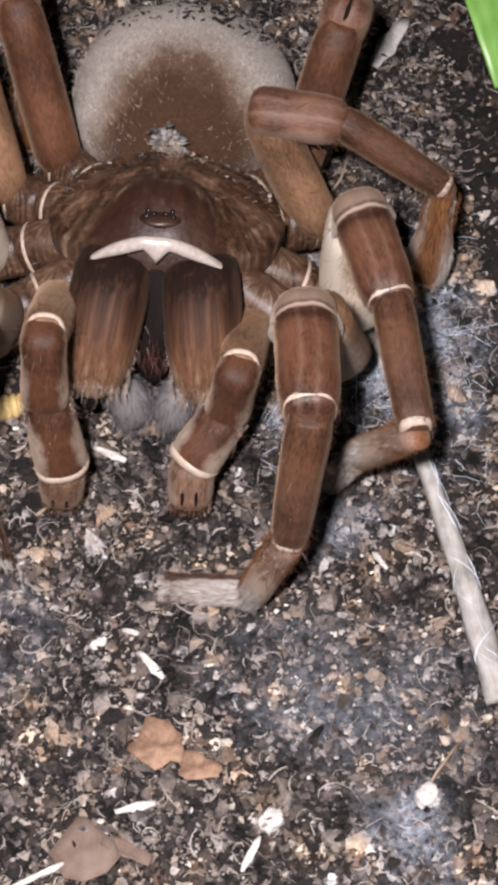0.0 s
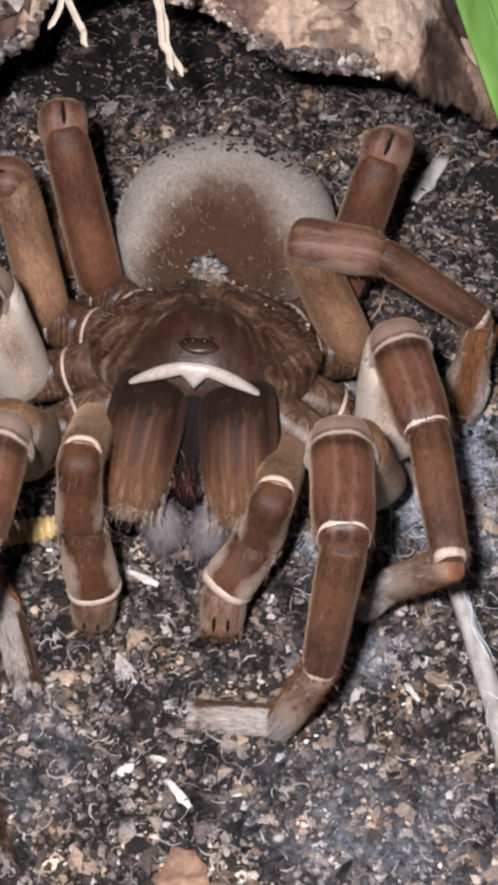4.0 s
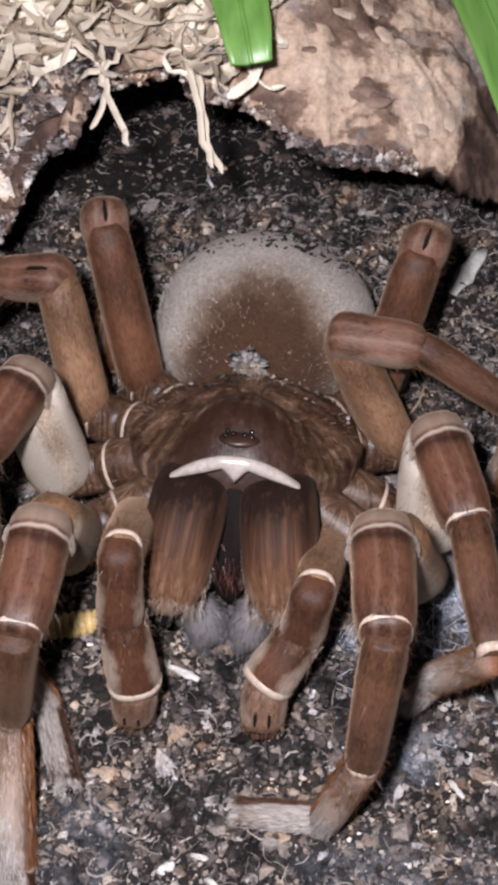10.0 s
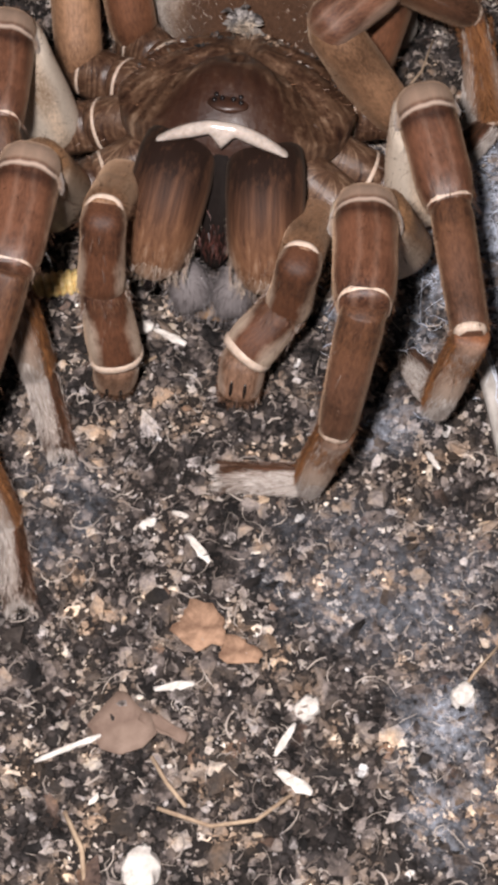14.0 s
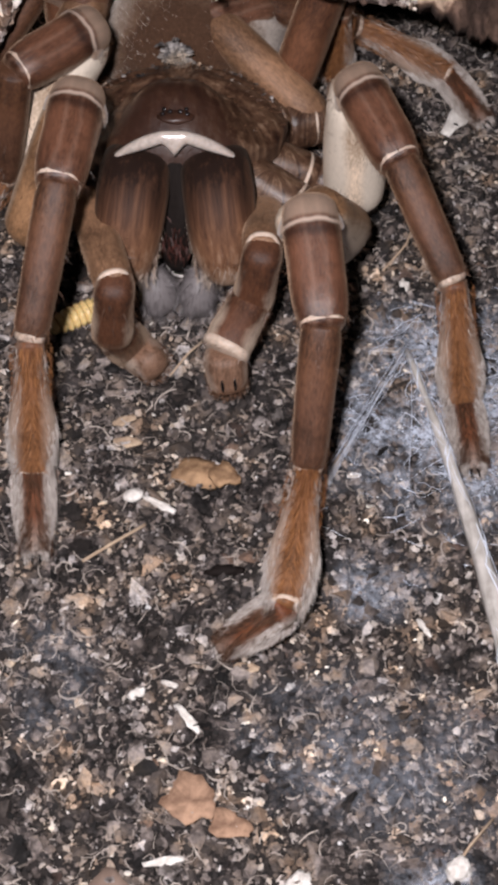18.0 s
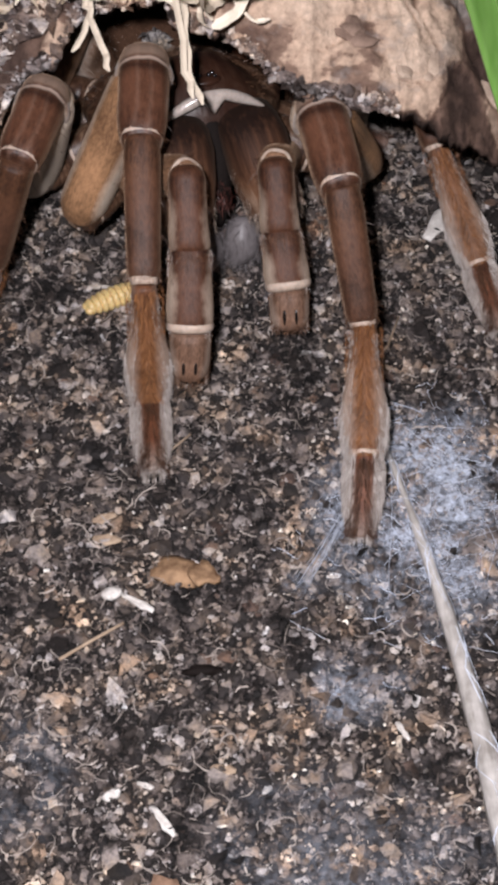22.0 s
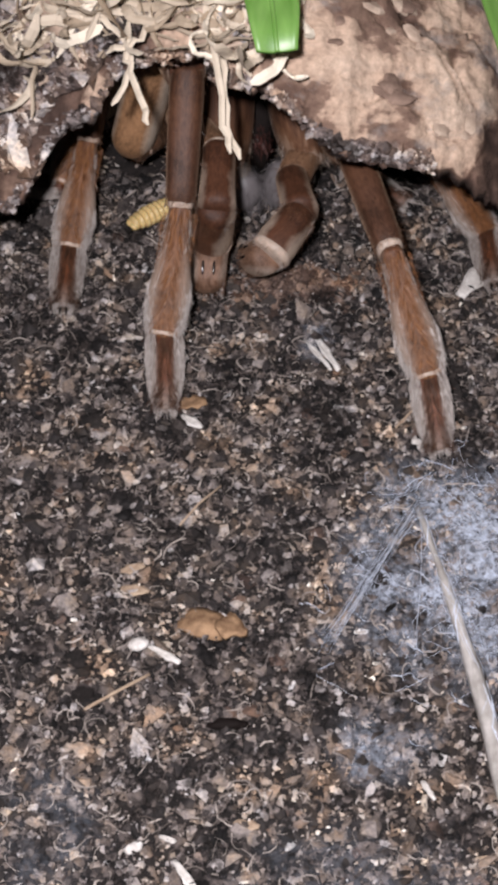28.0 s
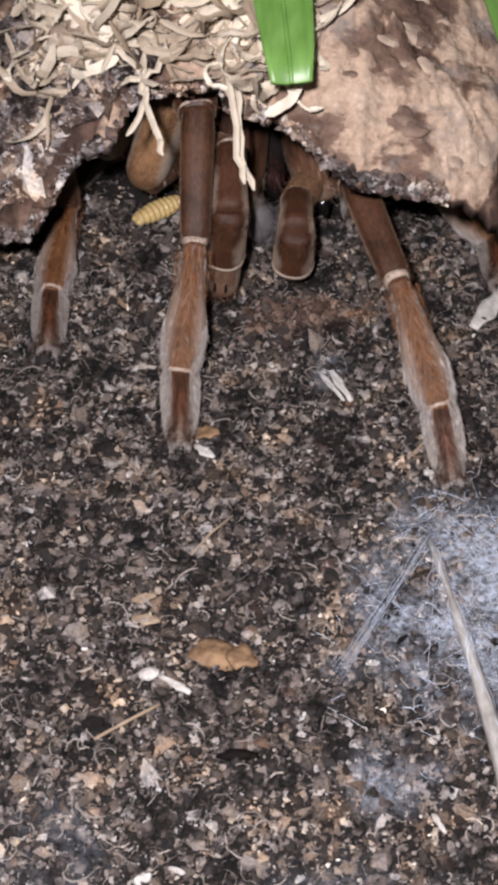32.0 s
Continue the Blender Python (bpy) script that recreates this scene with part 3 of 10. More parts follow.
def flake(outline, thick, curl, seed):
    """A thin leaf or chip: an outline of (x, y) in mm, a little dished and wavy."""
    n = len(outline)
    cx, cy = sum(p[0] for p in outline) / n, sum(p[1] for p in outline) / n
    vs, fs = [], []
    for side in (1, -1):
        for ring in (1.0, 0.55):
            for x, y in outline:
                x, y = cx + (x - cx) * ring, cy + (y - cy) * ring
                z = curl * (ring ** 2) + 0.25 * curl * noise.noise(Vector((x * 0.5 + seed, y * 0.5, seed)))
                vs.append((x / 1000, y / 1000, (z + side * thick / 2 * (1 if ring < 1 else 0.5)) / 1000))
        vs.append((cx / 1000, cy / 1000, side * thick / 2000))
    h = 2 * n + 1
    for s in (0, 1):
        for i in range(n):
            a, b = s * h + i, s * h + (i + 1) % n
            q, tri = (a, b, b + n, a + n), (a + n, b + n, s * h + 2 * n)
            fs += [q if s == 0 else q[::-1], tri if s == 0 else tri[::-1]]
    for i in range(n):
        a, b = i, (i + 1) % n
        fs.append((b, a, a + h, b + h))
    return vs, fs


# ---- ground ----
def ground_z(x, y):
    """Gentle hollows of the soil, metres."""
    p = Vector((x * 30, y * 30, 0.3))
    return 0.0011 * noise.noise(p) + 0.0006 * noise.noise(p * 4.1)


def build_ground():
    xs = np.concatenate([[-0.9, -0.5, -0.25, -0.15], np.linspace(-0.1, 0.1, 134), [0.15, 0.25, 0.5, 0.9]])
    ys = np.concatenate([[-0.9, -0.5, -0.25, -0.14], np.linspace(-0.09, 0.24, 220), [0.3, 0.5, 0.9]])
    vs = []
    for y in ys:
        for x in xs:
            fine = 0.0005 * noise.noise(Vector((x * 520, y * 520, 0))) + 0.0003 * noise.noise(Vector((x * 1300, y * 1300, 4)))
            vs.append((x, y, ground_z(x, y) + fine - 0.0006))
    n = len(xs)
    fs = [(j * n + i, j * n + i + 1, (j + 1) * n + i + 1, (j + 1) * n + i) for j in range(len(ys) - 1) for i in range(n - 1)]
    return thing("ground", "dark damp soil of peat, crumbs and fibres", "soil", kind="structure", shape=(vs, fs), mat=M["soil"])


def build_litter():
    g = np.random.default_rng(11)

    def scatter(n, wide=True):
        w, y0, y1 = (0.075, -0.085, 0.20) if wide else (0.052, -0.078, 0.135)
        p = np.stack([g.uniform(-w, w, n), g.uniform(y0, y1, n), np.zeros(n)], 1)
        p[:, 2] = [ground_z(x, y) for x, y in p[:, :2]]
        return p
    p = np.concatenate([scatter(16000), scatter(62000, False)])
    p[:, 2] += g.uniform(-0.0002, 0.0006, len(p))
    thing("soil_crumbs", "loose brown and grey soil crumbs covering the ground", "soil", kind="stuff",
          shape=crumbs(p, g.gamma(1.1, 0.00037, len(p)) + 0.00024, 0.75, 1, 0.8), mat=M["litter"], smooth=False)
    p = scatter(420)
    p[:, 2] += 0.0003
    thing("bark_crumbs", "flat brown bark crumbs lying on the soil", "crumbs", kind="stuff",
          shape=crumbs(p, g.gamma(3.0, 0.00030, len(p)) + 0.0006, 0.40, 5, 1.0), mat=M["brownbits"], smooth=False)
    p = scatter(3000)
    p[:, 2] += 0.0004
    thing("pale_grit", "pale cream and white grit scattered on soil", "grit", kind="stuff",
          shape=crumbs(p, g.gamma(1.5, 0.00022, len(p)) + 0.00020, 0.45, 2, 1.6), mat=M["pale"], smooth=False)
    paths = []
    for q in scatter(6500):
        a, ln, k = g.uniform(0, 6.28), g.gamma(2.5, 0.0008), g.normal(0, 0.9)
        pts = []
        for i in range(6):
            f = i / 5
            pts.append((q[0] + math.cos(a) * ln * f, q[1] + math.sin(a) * ln * f, q[2] + 0.0006 + 0.0007 * math.sin(math.pi * f) * g.uniform(0.2, 1)))
            a += k * 0.35
        paths.append(pts)
    thing("coir_fibres", "short tan coir fibres strewn over soil", "fibres", kind="stuff", shape=ribbons(paths, 0.00012, 0.00005, 3), mat=M["fibre"], smooth=False)


def build_red_patch():
    """A soft heap of reddish rotten crumbs near the burrow's mouth."""
    g = np.random.default_rng(91)
    q = g.normal(0, 1, (900, 2)) * (0.0062, 0.0030) + (0.0080, 0.1015)
    p = np.array([(x, y, ground_z(x, y) + 0.0004 + 0.0016 * math.exp(-((x - 0.008) / 0.008) ** 2 - ((y - 0.1015) / 0.004) ** 2) * g.uniform(0.4, 1.0)) for x, y in q])
    thing("rotten_crumbs", "reddish brown rotten crumbs heaped on soil", "crumbs", kind="stuff",
          shape=crumbs(p, g.gamma(2.2, 0.00022, len(p)) + 0.0003, 0.7, 92, 0.8), mat=M["redbits"], smooth=False)


build_ground()
build_litter()
build_red_patch()


# ---- cork bark arch over the burrow ----
LIP_X = (-95, -41.2, -33.1, -26.5, -23.7, -18.6, -11.2, -8.3, -7.2, 0.9, 6.2, 14, 27.3, 37.1, 46, 63.4, 95)
LIP_Y = (117, 92.3, 98.1, 96.5, 100.3, 100.5, 100.6, 101.5, 96.5, 92.5, 91.6, 87.6, 88.7, 89.5, 93.8, 107.7, 117)
LIP_Z = (0, 25, 38, 42, 47, 50, 52, 52, 50, 49, 47, 43, 40, 34, 26, 9, 0)


def lip_curve(values, x, v):
    """A value along the lip at x: ragged at the edge (v = 0), evened out farther back."""
    raw = float(np.interp(x * 1000, LIP_X, values))
    even = sum(float(np.interp(x * 1000 + d, LIP_X, values)) for d in range(-15, 16, 3)) / 11
    k = math.exp(-max(0.0, v) * 16)
    return (raw * k + even * (1 - k)) / 1000


def arch_edge(x, v=0.0):
    """Height of the bark above the soil at its front lip, over the width."""
    return lip_curve(LIP_Z, x, v)


def lip_y(x, v=0.0):
    """How far back the bark's front lip lies, over the width."""
    return lip_curve(LIP_Y, x, v)


def bark_rise(v):
    return 0.019 * (1 - math.exp(-v * 4.5)) + 0.006 * v


def plates(x, y):
    """Height and crack depth of the bark's plates."""
    p = Vector((x * 42 + 0.8 * noise.noise(Vector((x * 90, y * 90, 1))), y * 85 + 0.8 * noise.noise(Vector((x * 90, y * 90, 8))), 0.4))
    d, c = noise.voronoi(p)
    k = min(1.0, (d[1] - d[0]) / 0.16)
    return (0.35 + 0.65 * k) * (0.0022 + 0.0022 * noise.cell(c[0] * 7.3)), noise.cell(c[0] * 5.1 + Vector((3, 1, 2))), k


def build_cork():
    nu, nv = 400, 96
    xs = np.linspace(-0.09, 0.09, nu)
    top, under, tone, gaps = [], [], [], []
    for j in range(nv):
        v = (j / (nv - 1)) ** 1.35
        for x in xs:
            e = arch_edge(x, v) + math.exp(-v * 50) * (0.0012 * noise.noise(Vector((x * 560, 0.7, 0))) + 0.0008 * noise.noise(Vector((x * 1500, 2.7, 0))))
            rag = 0.0030 * noise.noise(Vector((x * 90, 1.5, 0))) * math.exp(-v * 9)
            rag += (0.0014 * noise.noise(Vector((x * 420, 3.5, 0))) + 0.0007 * noise.noise(Vector((x * 1300, 4.5, 0)))) * math.exp(-v * 60)
            y = lip_y(x, v) + rag + 0.085 * v
            fine = 0.0022 * noise.noise(Vector((x * 70, y * 70, 2))) + 0.0012 * noise.noise(Vector((x * 300, y * 300, 5))) + 0.0006 * noise.noise(Vector((x * 900, y * 900, 7)))
            lip = 0.0026 * (1 - math.exp(-v * 40))
            ph, pt, pk = plates(x, y)
            tone.append(min(1.0, max(0.0, 0.5 + 0.34 * pt + 0.5 * noise.noise(Vector((x * 110, y * 110, 21))))))
            gaps.append(pk)
            top.append((x, y, e + 0.0010 + lip + bark_rise(v) + fine + ph * (1 - math.exp(-v * 30))))
            under.append((x, y + 0.0010, max(-0.004, e + rag * 0.25 + bark_rise(v) * 0.9 - 0.001 + 0.0006 * noise.noise(Vector((x * 240, y * 240, 9))))))
    vs = top + under
    o = len(top)
    fs = []
    for j in range(nv - 1):
        for i in range(nu - 1):
            a = j * nu + i
            fs.append((a, a + 1, a + nu + 1, a + nu))
            fs.append((o + a, o + a + nu, o + a + nu + 1, o + a + 1))
    for i in range(nu - 1):
        fs.append((i + 1, i, o + i, o + i + 1))
        q = (nv - 1) * nu + i
        fs.append((q, q + 1, o + q + 1, o + q))
    for j in range(nv - 1):
        a = j * nu
        fs.append((a, a + nu, o + a + nu, o + a))
        q = a + nu - 1
        fs.append((q + nu, q, o + q, o + q + nu))
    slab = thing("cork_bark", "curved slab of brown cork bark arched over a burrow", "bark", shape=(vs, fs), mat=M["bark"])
    # the underside gets one fixed low tone, darker than most of the outer face
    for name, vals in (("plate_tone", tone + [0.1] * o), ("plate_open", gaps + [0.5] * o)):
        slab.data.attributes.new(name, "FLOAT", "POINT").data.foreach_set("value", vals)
    return slab


bark = build_cork()


# ---- the spider ----
tarantula = thing("tarantula", "large reddish brown hairy tarantula backing into its burrow", "spider")
LENGTHS = {'LI': [31.3, 15.6, 22.9, 22.3, 14.0],
    'RI': [32.2, 16.5, 22.2, 22.2, 12.9],
    'LII': [30.9, 15.0, 23.2, 20.5, 13.4],
    'RII': [27.9, 15.4, 19.7, 22.1, 13.2],
    'LIII': [24.6, 10.7, 17.9, 19.2, 12.0],
    'RIII': [25.0, 12.0, 19.3, 19.4, 12.0],
    'LIV': [29.5, 10.9, 16.0, 16.8, 11.8],
    'RIV': [29.6, 10.7, 16.2, 16.9, 11.7],
    'LP': [26.3, 11.5, 13.7, 9.4],
    'RP': [21.9, 10.5, 10.3, 7.2]}
SEG = {}


def carapace_z(x, y):
    """The carapace's upper surface, millimetres in the body's own space."""
    r = math.sqrt((x / 18.3) ** 2 + ((y - 0.5) / 20.0) ** 2)
    z = 7.2 * (1 - min(1.0, r) ** 2.6) - 2.5
    z += 4.9 * math.exp(-(abs(x) / 10.2) ** 2.4 - (abs(y + 12.5) / 8.2) ** 2.2)
    z -= 1.6 * math.exp(-(x / 2.0) ** 2 - ((y - 5) / 2.5) ** 2)
    a = math.atan2(x, -(y - 5))
    groove = 1.7 * (0.5 + 0.5 * math.cos(a * 8)) ** 2.5 * min(1.0, max(0.0, (math.hypot(x, y - 5) - 3) / 5))
    groove *= 1 - math.exp(-(abs(x) / 9) ** 4 - (abs(y + 14) / 9) ** 4)
    vee = 1.5 * math.exp(-((abs(x) - 0.55 * (4 - y) - 1.0) / 1.1) ** 2) * (1 if -14 < y < 4 else 0)
    return z - groove - vee


def build_body():
    # carapace shell
    vs, fs, n, m = [], [], 56, 22
    for j in range(m + 1):
        r = j / m
        for i in range(n):
            a = 2 * math.pi * i / n
            x, y = 18.3 * r * math.sin(a), 0.5 - 20.0 * r * math.cos(a)
            if y < -17.5:
                y = -17.5 + (y + 17.5) * 0.6
            x *= 1 - 0.16 * max(0.0, -y / 20) ** 2
            z = carapace_z(x, y) + 0.25 * noise.noise(Vector((x * 0.5, y * 0.5, 1))) + 0.12 * noise.noise(Vector((x * 1.7, y * 1.7, 3)))
            vs.append((x / 1000, y / 1000, z / 1000))
    for i in range(n):
        a = 2 * math.pi * i / n
        x, y, _ = vs[m * n + i]
        vs.append((x * 0.97, y * 0.97, -0.0062))
    for j in range(m + 1):
        for i in range(n):
            a, b = j * n + i, j * n + (i + 1) % n
            fs.append((a, a + n, b + n, b))
    part("carapace", (vs, fs), M["carapace"], tarantula, "brown grooved carapace with a raised head")
    # eye mound and eyes
    mound = part("eye_mound", lump(0.0030, 0.0021, 0.0008, 0.05, 3, 24, 14), M["head"], tarantula, "low dark eye mound")
    mound.matrix_basis = pose(0, -0.0152, 0.0046, 16, 0, 0)
    eye_shape = lump(0.00040, 0.00040, 0.0004, 0, 1, 14, 10)
    for x, y, z in ((-0.8, -0.3, 0.95), (0.8, -0.3, 0.95), (-1.9, -0.5, 0.62), (1.9, -0.5, 0.62), (-1.75, 0.6, 0.66), (1.75, 0.6, 0.66)):
        e = part("eye", eye_shape, M["black"], mound, "glossy black eye")
        e.matrix_basis = pose(x / 1000, y / 1000, z / 1000)
    # white front band with a notch
    vs, fs, k, n = [], [], 41, 10
    for i in range(k):
        u = -1 + 2 * i / (k - 1)
        x, y = u * 9.9, -20.4 + 1.8 * u * u
        top = 4.2 - 5.0 * u * u
        low = top - (1.5 + 0.9 * math.sin(math.pi * min(1.0, abs(u) * 1.1)) - 0.7 * u * u + 2.9 * max(0.0, 1 - abs(u) / 0.18)) * min(1.0, (1 - abs(u)) / 0.1 + 0.25)
        zc, hh = (top + low) / 2, (top - low) / 2
        for q in range(n):
            a = 2 * math.pi * q / n
            vs.append((x / 1000, (y - 0.9 * math.cos(a)) / 1000, (zc + hh * math.sin(a)) / 1000))
    for i in range(k - 1):
        for q in range(n):
            a, b = n * i + q, n * i + (q + 1) % n
            fs.append((a, b, b + n, a + n))
    fs += [tuple(reversed(range(n))), tuple(n * (k - 1) + q for q in range(n))]
    part("clypeus", (vs, fs), M["white"], tarantula, "waxy white band above the jaws")
    # underside
    part("sternum", [*lump(0.0125, 0.015, 0.005, 0.05, 4, 24, 12)], M["plaincut"], tarantula).matrix_basis = pose(0, 0.001, -0.0085)
    # dusty tuft at the waist
    g = np.random.default_rng(5)
    p = g.normal(0, 1, (150, 3)) * (0.0011, 0.0006, 0.0010)
    part("waist_debris", crumbs(p, g.uniform(0.0005, 0.0013, 150), 1.0, 6), M["dust"], tarantula, "grey clump of dusty debris", False).matrix_basis = pose(-0.0008, 0.0118, 0.0047)
    pts = []
    for _ in range(170):
        a, r = g.uniform(-1.3, 1.3), g.uniform(0.35, 0.98)
        x, y = 18.0 * r * math.sin(a), 0.5 + 19.0 * r * math.cos(a)
        pts.append((x / 1000, y / 1000, carapace_z(x, y) / 1000 + 0.0001))
    part("back_dusting", crumbs(np.array(pts), g.uniform(0.0003, 0.0008, 170), 0.6, 7), M["litter"], tarantula, "dark soil crumbs stuck to the back", False)
    # short hair on the carapace rim
    pts, nr = [], []
    for _ in range(1300):
        a, r = g.uniform(0, 6.28), math.sqrt(g.uniform(0.12, 1.0))
        x, y = 18.0 * r * math.sin(a), 0.5 - 19.0 * r * math.cos(a)
        if abs(x) < 8 and y < -3:
            continue
        pts.append((x / 1000, y / 1000, carapace_z(x, y) / 1000))
        nr.append((math.sin(a) * 0.3, -math.cos(a) * 0.3, 1))
    pts, nr = np.array(pts), np.array(nr)
    along = nr * (1, 1, 0) * 3
    part("carapace_hairs", hairs(pts, nr, along, 0.0010, 0.00004, 0.72, 0.18, 8), M["hair_tan"], tarantula)
    # abdomen
    sh = lump(0.0190, 0.0205, 0.0150, 0.025, 9, 40, 26)
    ab = part("abdomen", sh, M["abdomen"], tarantula, "round dusty brown velvety abdomen")
    ab.matrix_basis = pose(0, 0.0350, 0.0020, 12, 0, 0)
    d = g.normal(0, 1, (15000, 3))
    d /= np.linalg.norm(d, axis=1)[:, None]
    d = d[d[:, 2] > -0.3]
    p = d * (0.0189, 0.0204, 0.0149)
    dusty = p[:, 1] * 55 + (p[:, 0] * 52) ** 2 + g.normal(0, 0.42, len(p)) > -0.44
    for sel, name, mat, ln in ((dusty, "dusty_hairs", "hair_abd", 0.0009), (~dusty, "brown_hairs", "hair_core", 0.0010)):
        q = d[sel]
        part(name, hairs(p[sel], q, np.tile((0, 1.0, 0.0), (len(q), 1)), ln, 0.00003, 0.6, 0.2, 10), M[mat], ab)
    d = g.normal(0, 1, (900, 3)) * (0.5, 0.35, 0.3) + (0, 0.45, 0.9)
    d /= np.linalg.norm(d, axis=1)[:, None]
    d = d[(d[:, 1] > 0.1) & (d[:, 2] > 0.3)][:300]
    part("soil_dusting", crumbs(d * (0.0191, 0.0206, 0.0151), g.uniform(0.0003, 0.0009, len(d)), 0.6, 8), M["soil"], ab, "dark soil crumbs stuck to the abdomen", False)
    # jaws
    for side in (-1, 1):
        L = 0.0206
        rings = [(-0.06, .0040, .003, -.0026), (0.0, .0052, .0042, -.0018), (0.12, .0057, .0056, -.0006), (0.3, .0058, .0066, .0004), (0.55, .0057, .0064, .0006), (0.72, .0053, .0057, .0002), (0.83, .0047, .0050, 0), (0.91, .0040, .0042, -.0003), (0.97, .0030, .0031, -.0006), (1.01, .0018, .0019, -.0007), (1.025, .0007, .0008, -.0007)]
        c = part("chelicera", lathe(L, rings, 22, 2.4), M["chel"], tarantula, "stout streaked brown jaw with a furry tip")
        fwd = Vector((side * 0.12, -0.48, -0.88)).normalized()
        z = Vector((0, -1, 0.3))
        z = (z - fwd * z.dot(fwd)).normalized()
        x = fwd.cross(z)
        c.matrix_basis = Matrix(((x.x, fwd.x, z.x, side * 0.0061), (x.y, fwd.y, z.y, -0.0165), (x.z, fwd.z, z.z, -0.0012), (0, 0, 0, 1)))
        p, nr, al = on_limb(L, .0057, .0062, 1100, 20 + side, 0.25, 0.9)
        part("jaw_hairs", hairs(p, nr, al, 0.0010, 0.00003, 0.85, 0.08, 22 + side), M["hair_tan"], c)
        p, nr, al = on_limb(L, .0044, .0046, 330, 30 + side, 0.84, 1.0)
        part("jaw_fringe", hairs(p, nr, al, 0.0016, 0.00004, 0.6, 0.22, 32 + side), M["hair_fringe"], c)
        p, nr, al = on_limb(L, .0057, .0060, 330, 36 + side, 0.42, 0.95, [(-22, 22), (158, 202)])
        part("edge_hairs", hairs(p, nr, al, 0.0013, 0.00004, 0.72, 0.15, 38 + side), M["hair_fringe"], c)
        f = part("fang", tube([(0, L * 0.98, -0.002), (0, L * 1.08, -0.004), (-side * 0.0008, L * 1.1, -0.0075), (-side * 0.0012, L * 1.02, -0.0105)], [0.0013, 0.0011, 0.0007, 0.0002], 10), M["black"], c, "curved glossy black fang")
    # dark lump for the mouth; it also stands for the shade between the jaws
    part("mouth_shade", lump(0.0034, 0.0040, 0.0110, 0.12, 12, 20, 14), M["husk"], tarantula, "dark lump for the mouth and the shade between the jaws").matrix_basis = pose(0, -0.0160, -0.0115)
    # red hair between the jaws
    p = g.normal(0, 1, (160, 3)) * (0.0011, 0.0007, 0.0014)
    part("mouth_hairs", hairs(p, np.tile((0, -0.8, -0.5), (160, 1)), np.tile((0, 0, -1.0), (160, 1)), 0.0016, 0.00006, 0.4, 0.3, 40), M["red"], tarantula, "reddish hair between the jaws").matrix_basis = pose(0, -0.0200, -0.0150)
    # coxae and trochanters: from under the carapace out to each hip
    for name, hip in HIPS.items():
        b = Vector(hip)
        a = Vector((hip[0] * 0.36, hip[1] * 0.55 - 0.001, -0.0075))
        for k, (f0, f1, w) in enumerate(((0.0, 0.66, 0.0040), (0.60, 1.10, 0.0037))):
            w *= 0.72 if "P" in name else 1.0
            p0, p1 = a.lerp(b, f0), a.lerp(b, f1)
            d = p1 - p0
            L = d.length
            d.normalize()
            z = (Vector((0, 0, 1)) - d * d.z).normalized()
            x = d.cross(z)
            c = part(("coxa", "trochanter")[k], lathe(L, limb_rings(w, w * 1.08, 0.95), 18), M["carapace"], tarantula, "short hairy leg base")
            c.matrix_basis = Matrix(((x.x, d.x, z.x, p0.x), (x.y, d.y, z.y, p0.y), (x.z, d.z, z.z, p0.z), (0, 0, 0, 1)))
            part("joint_band", lathe(0.0008, [(-0.4, w * 0.8, w * 0.85, 0), (0, w * 1.02, w * 1.07, 0), (0.6, w * 1.03, w * 1.09, 0), (1.2, w * 0.8, w * 0.8, 0)], 18), M["band"], c, "pale joint ring").matrix_basis = pose(0, L * (0.8 if k == 0 else 0.6), 0)
            q, nr, al = on_limb(L, w, w, 260, 700 + int(hip[1] * 9000) + k, 0.1, 0.95)
            part("bristles", hairs(q, nr, al, 0.0015, 0.00005, 0.5, 0.2, 51), M["hair_brown"], c)
    # grey furry mouth lobes under the jaws
    for side in (-1, 1):
        lobe = part("mouth_lobe", lump(0.0032, 0.0030, 0.0046, 0.08, 6), M["hair_dusk"], tarantula, "grey furry lobe below the jaws")
        lobe.matrix_basis = pose(side * 0.0034, -0.0192, -0.0248, 0, side * 8, 0)
        d = g.normal(0, 1, (700, 3))
        d /= np.linalg.norm(d, axis=1)[:, None]
        part("lobe_hairs", hairs(d * (0.0033, 0.0031, 0.0047), d, np.tile((0, -0.3, -1.0), (700, 1)), 0.0016, 0.00004, 0.4, 0.25, 60 + side), M["hair_dusk"], lobe)


HIPS = {"LI": (-0.0243, -0.0145, -0.0154),
        "RI": (0.0271, -0.0167, -0.0157),
        "LII": (-0.0298, 0.0039, -0.0140),
        "RII": (0.0297, -0.0021, -0.0151),
        "LIII": (-0.0269, 0.0131, -0.0072),
        "RIII": (0.0235, 0.0121, -0.0076),
        "LIV": (-0.0192, 0.0202, -0.0041),
        "RIV": (0.0191, 0.0200, -0.0040),
        "LP": (-0.0147, -0.0139, -0.0108),
        "RP": (0.0142, -0.0134, -0.0129)}


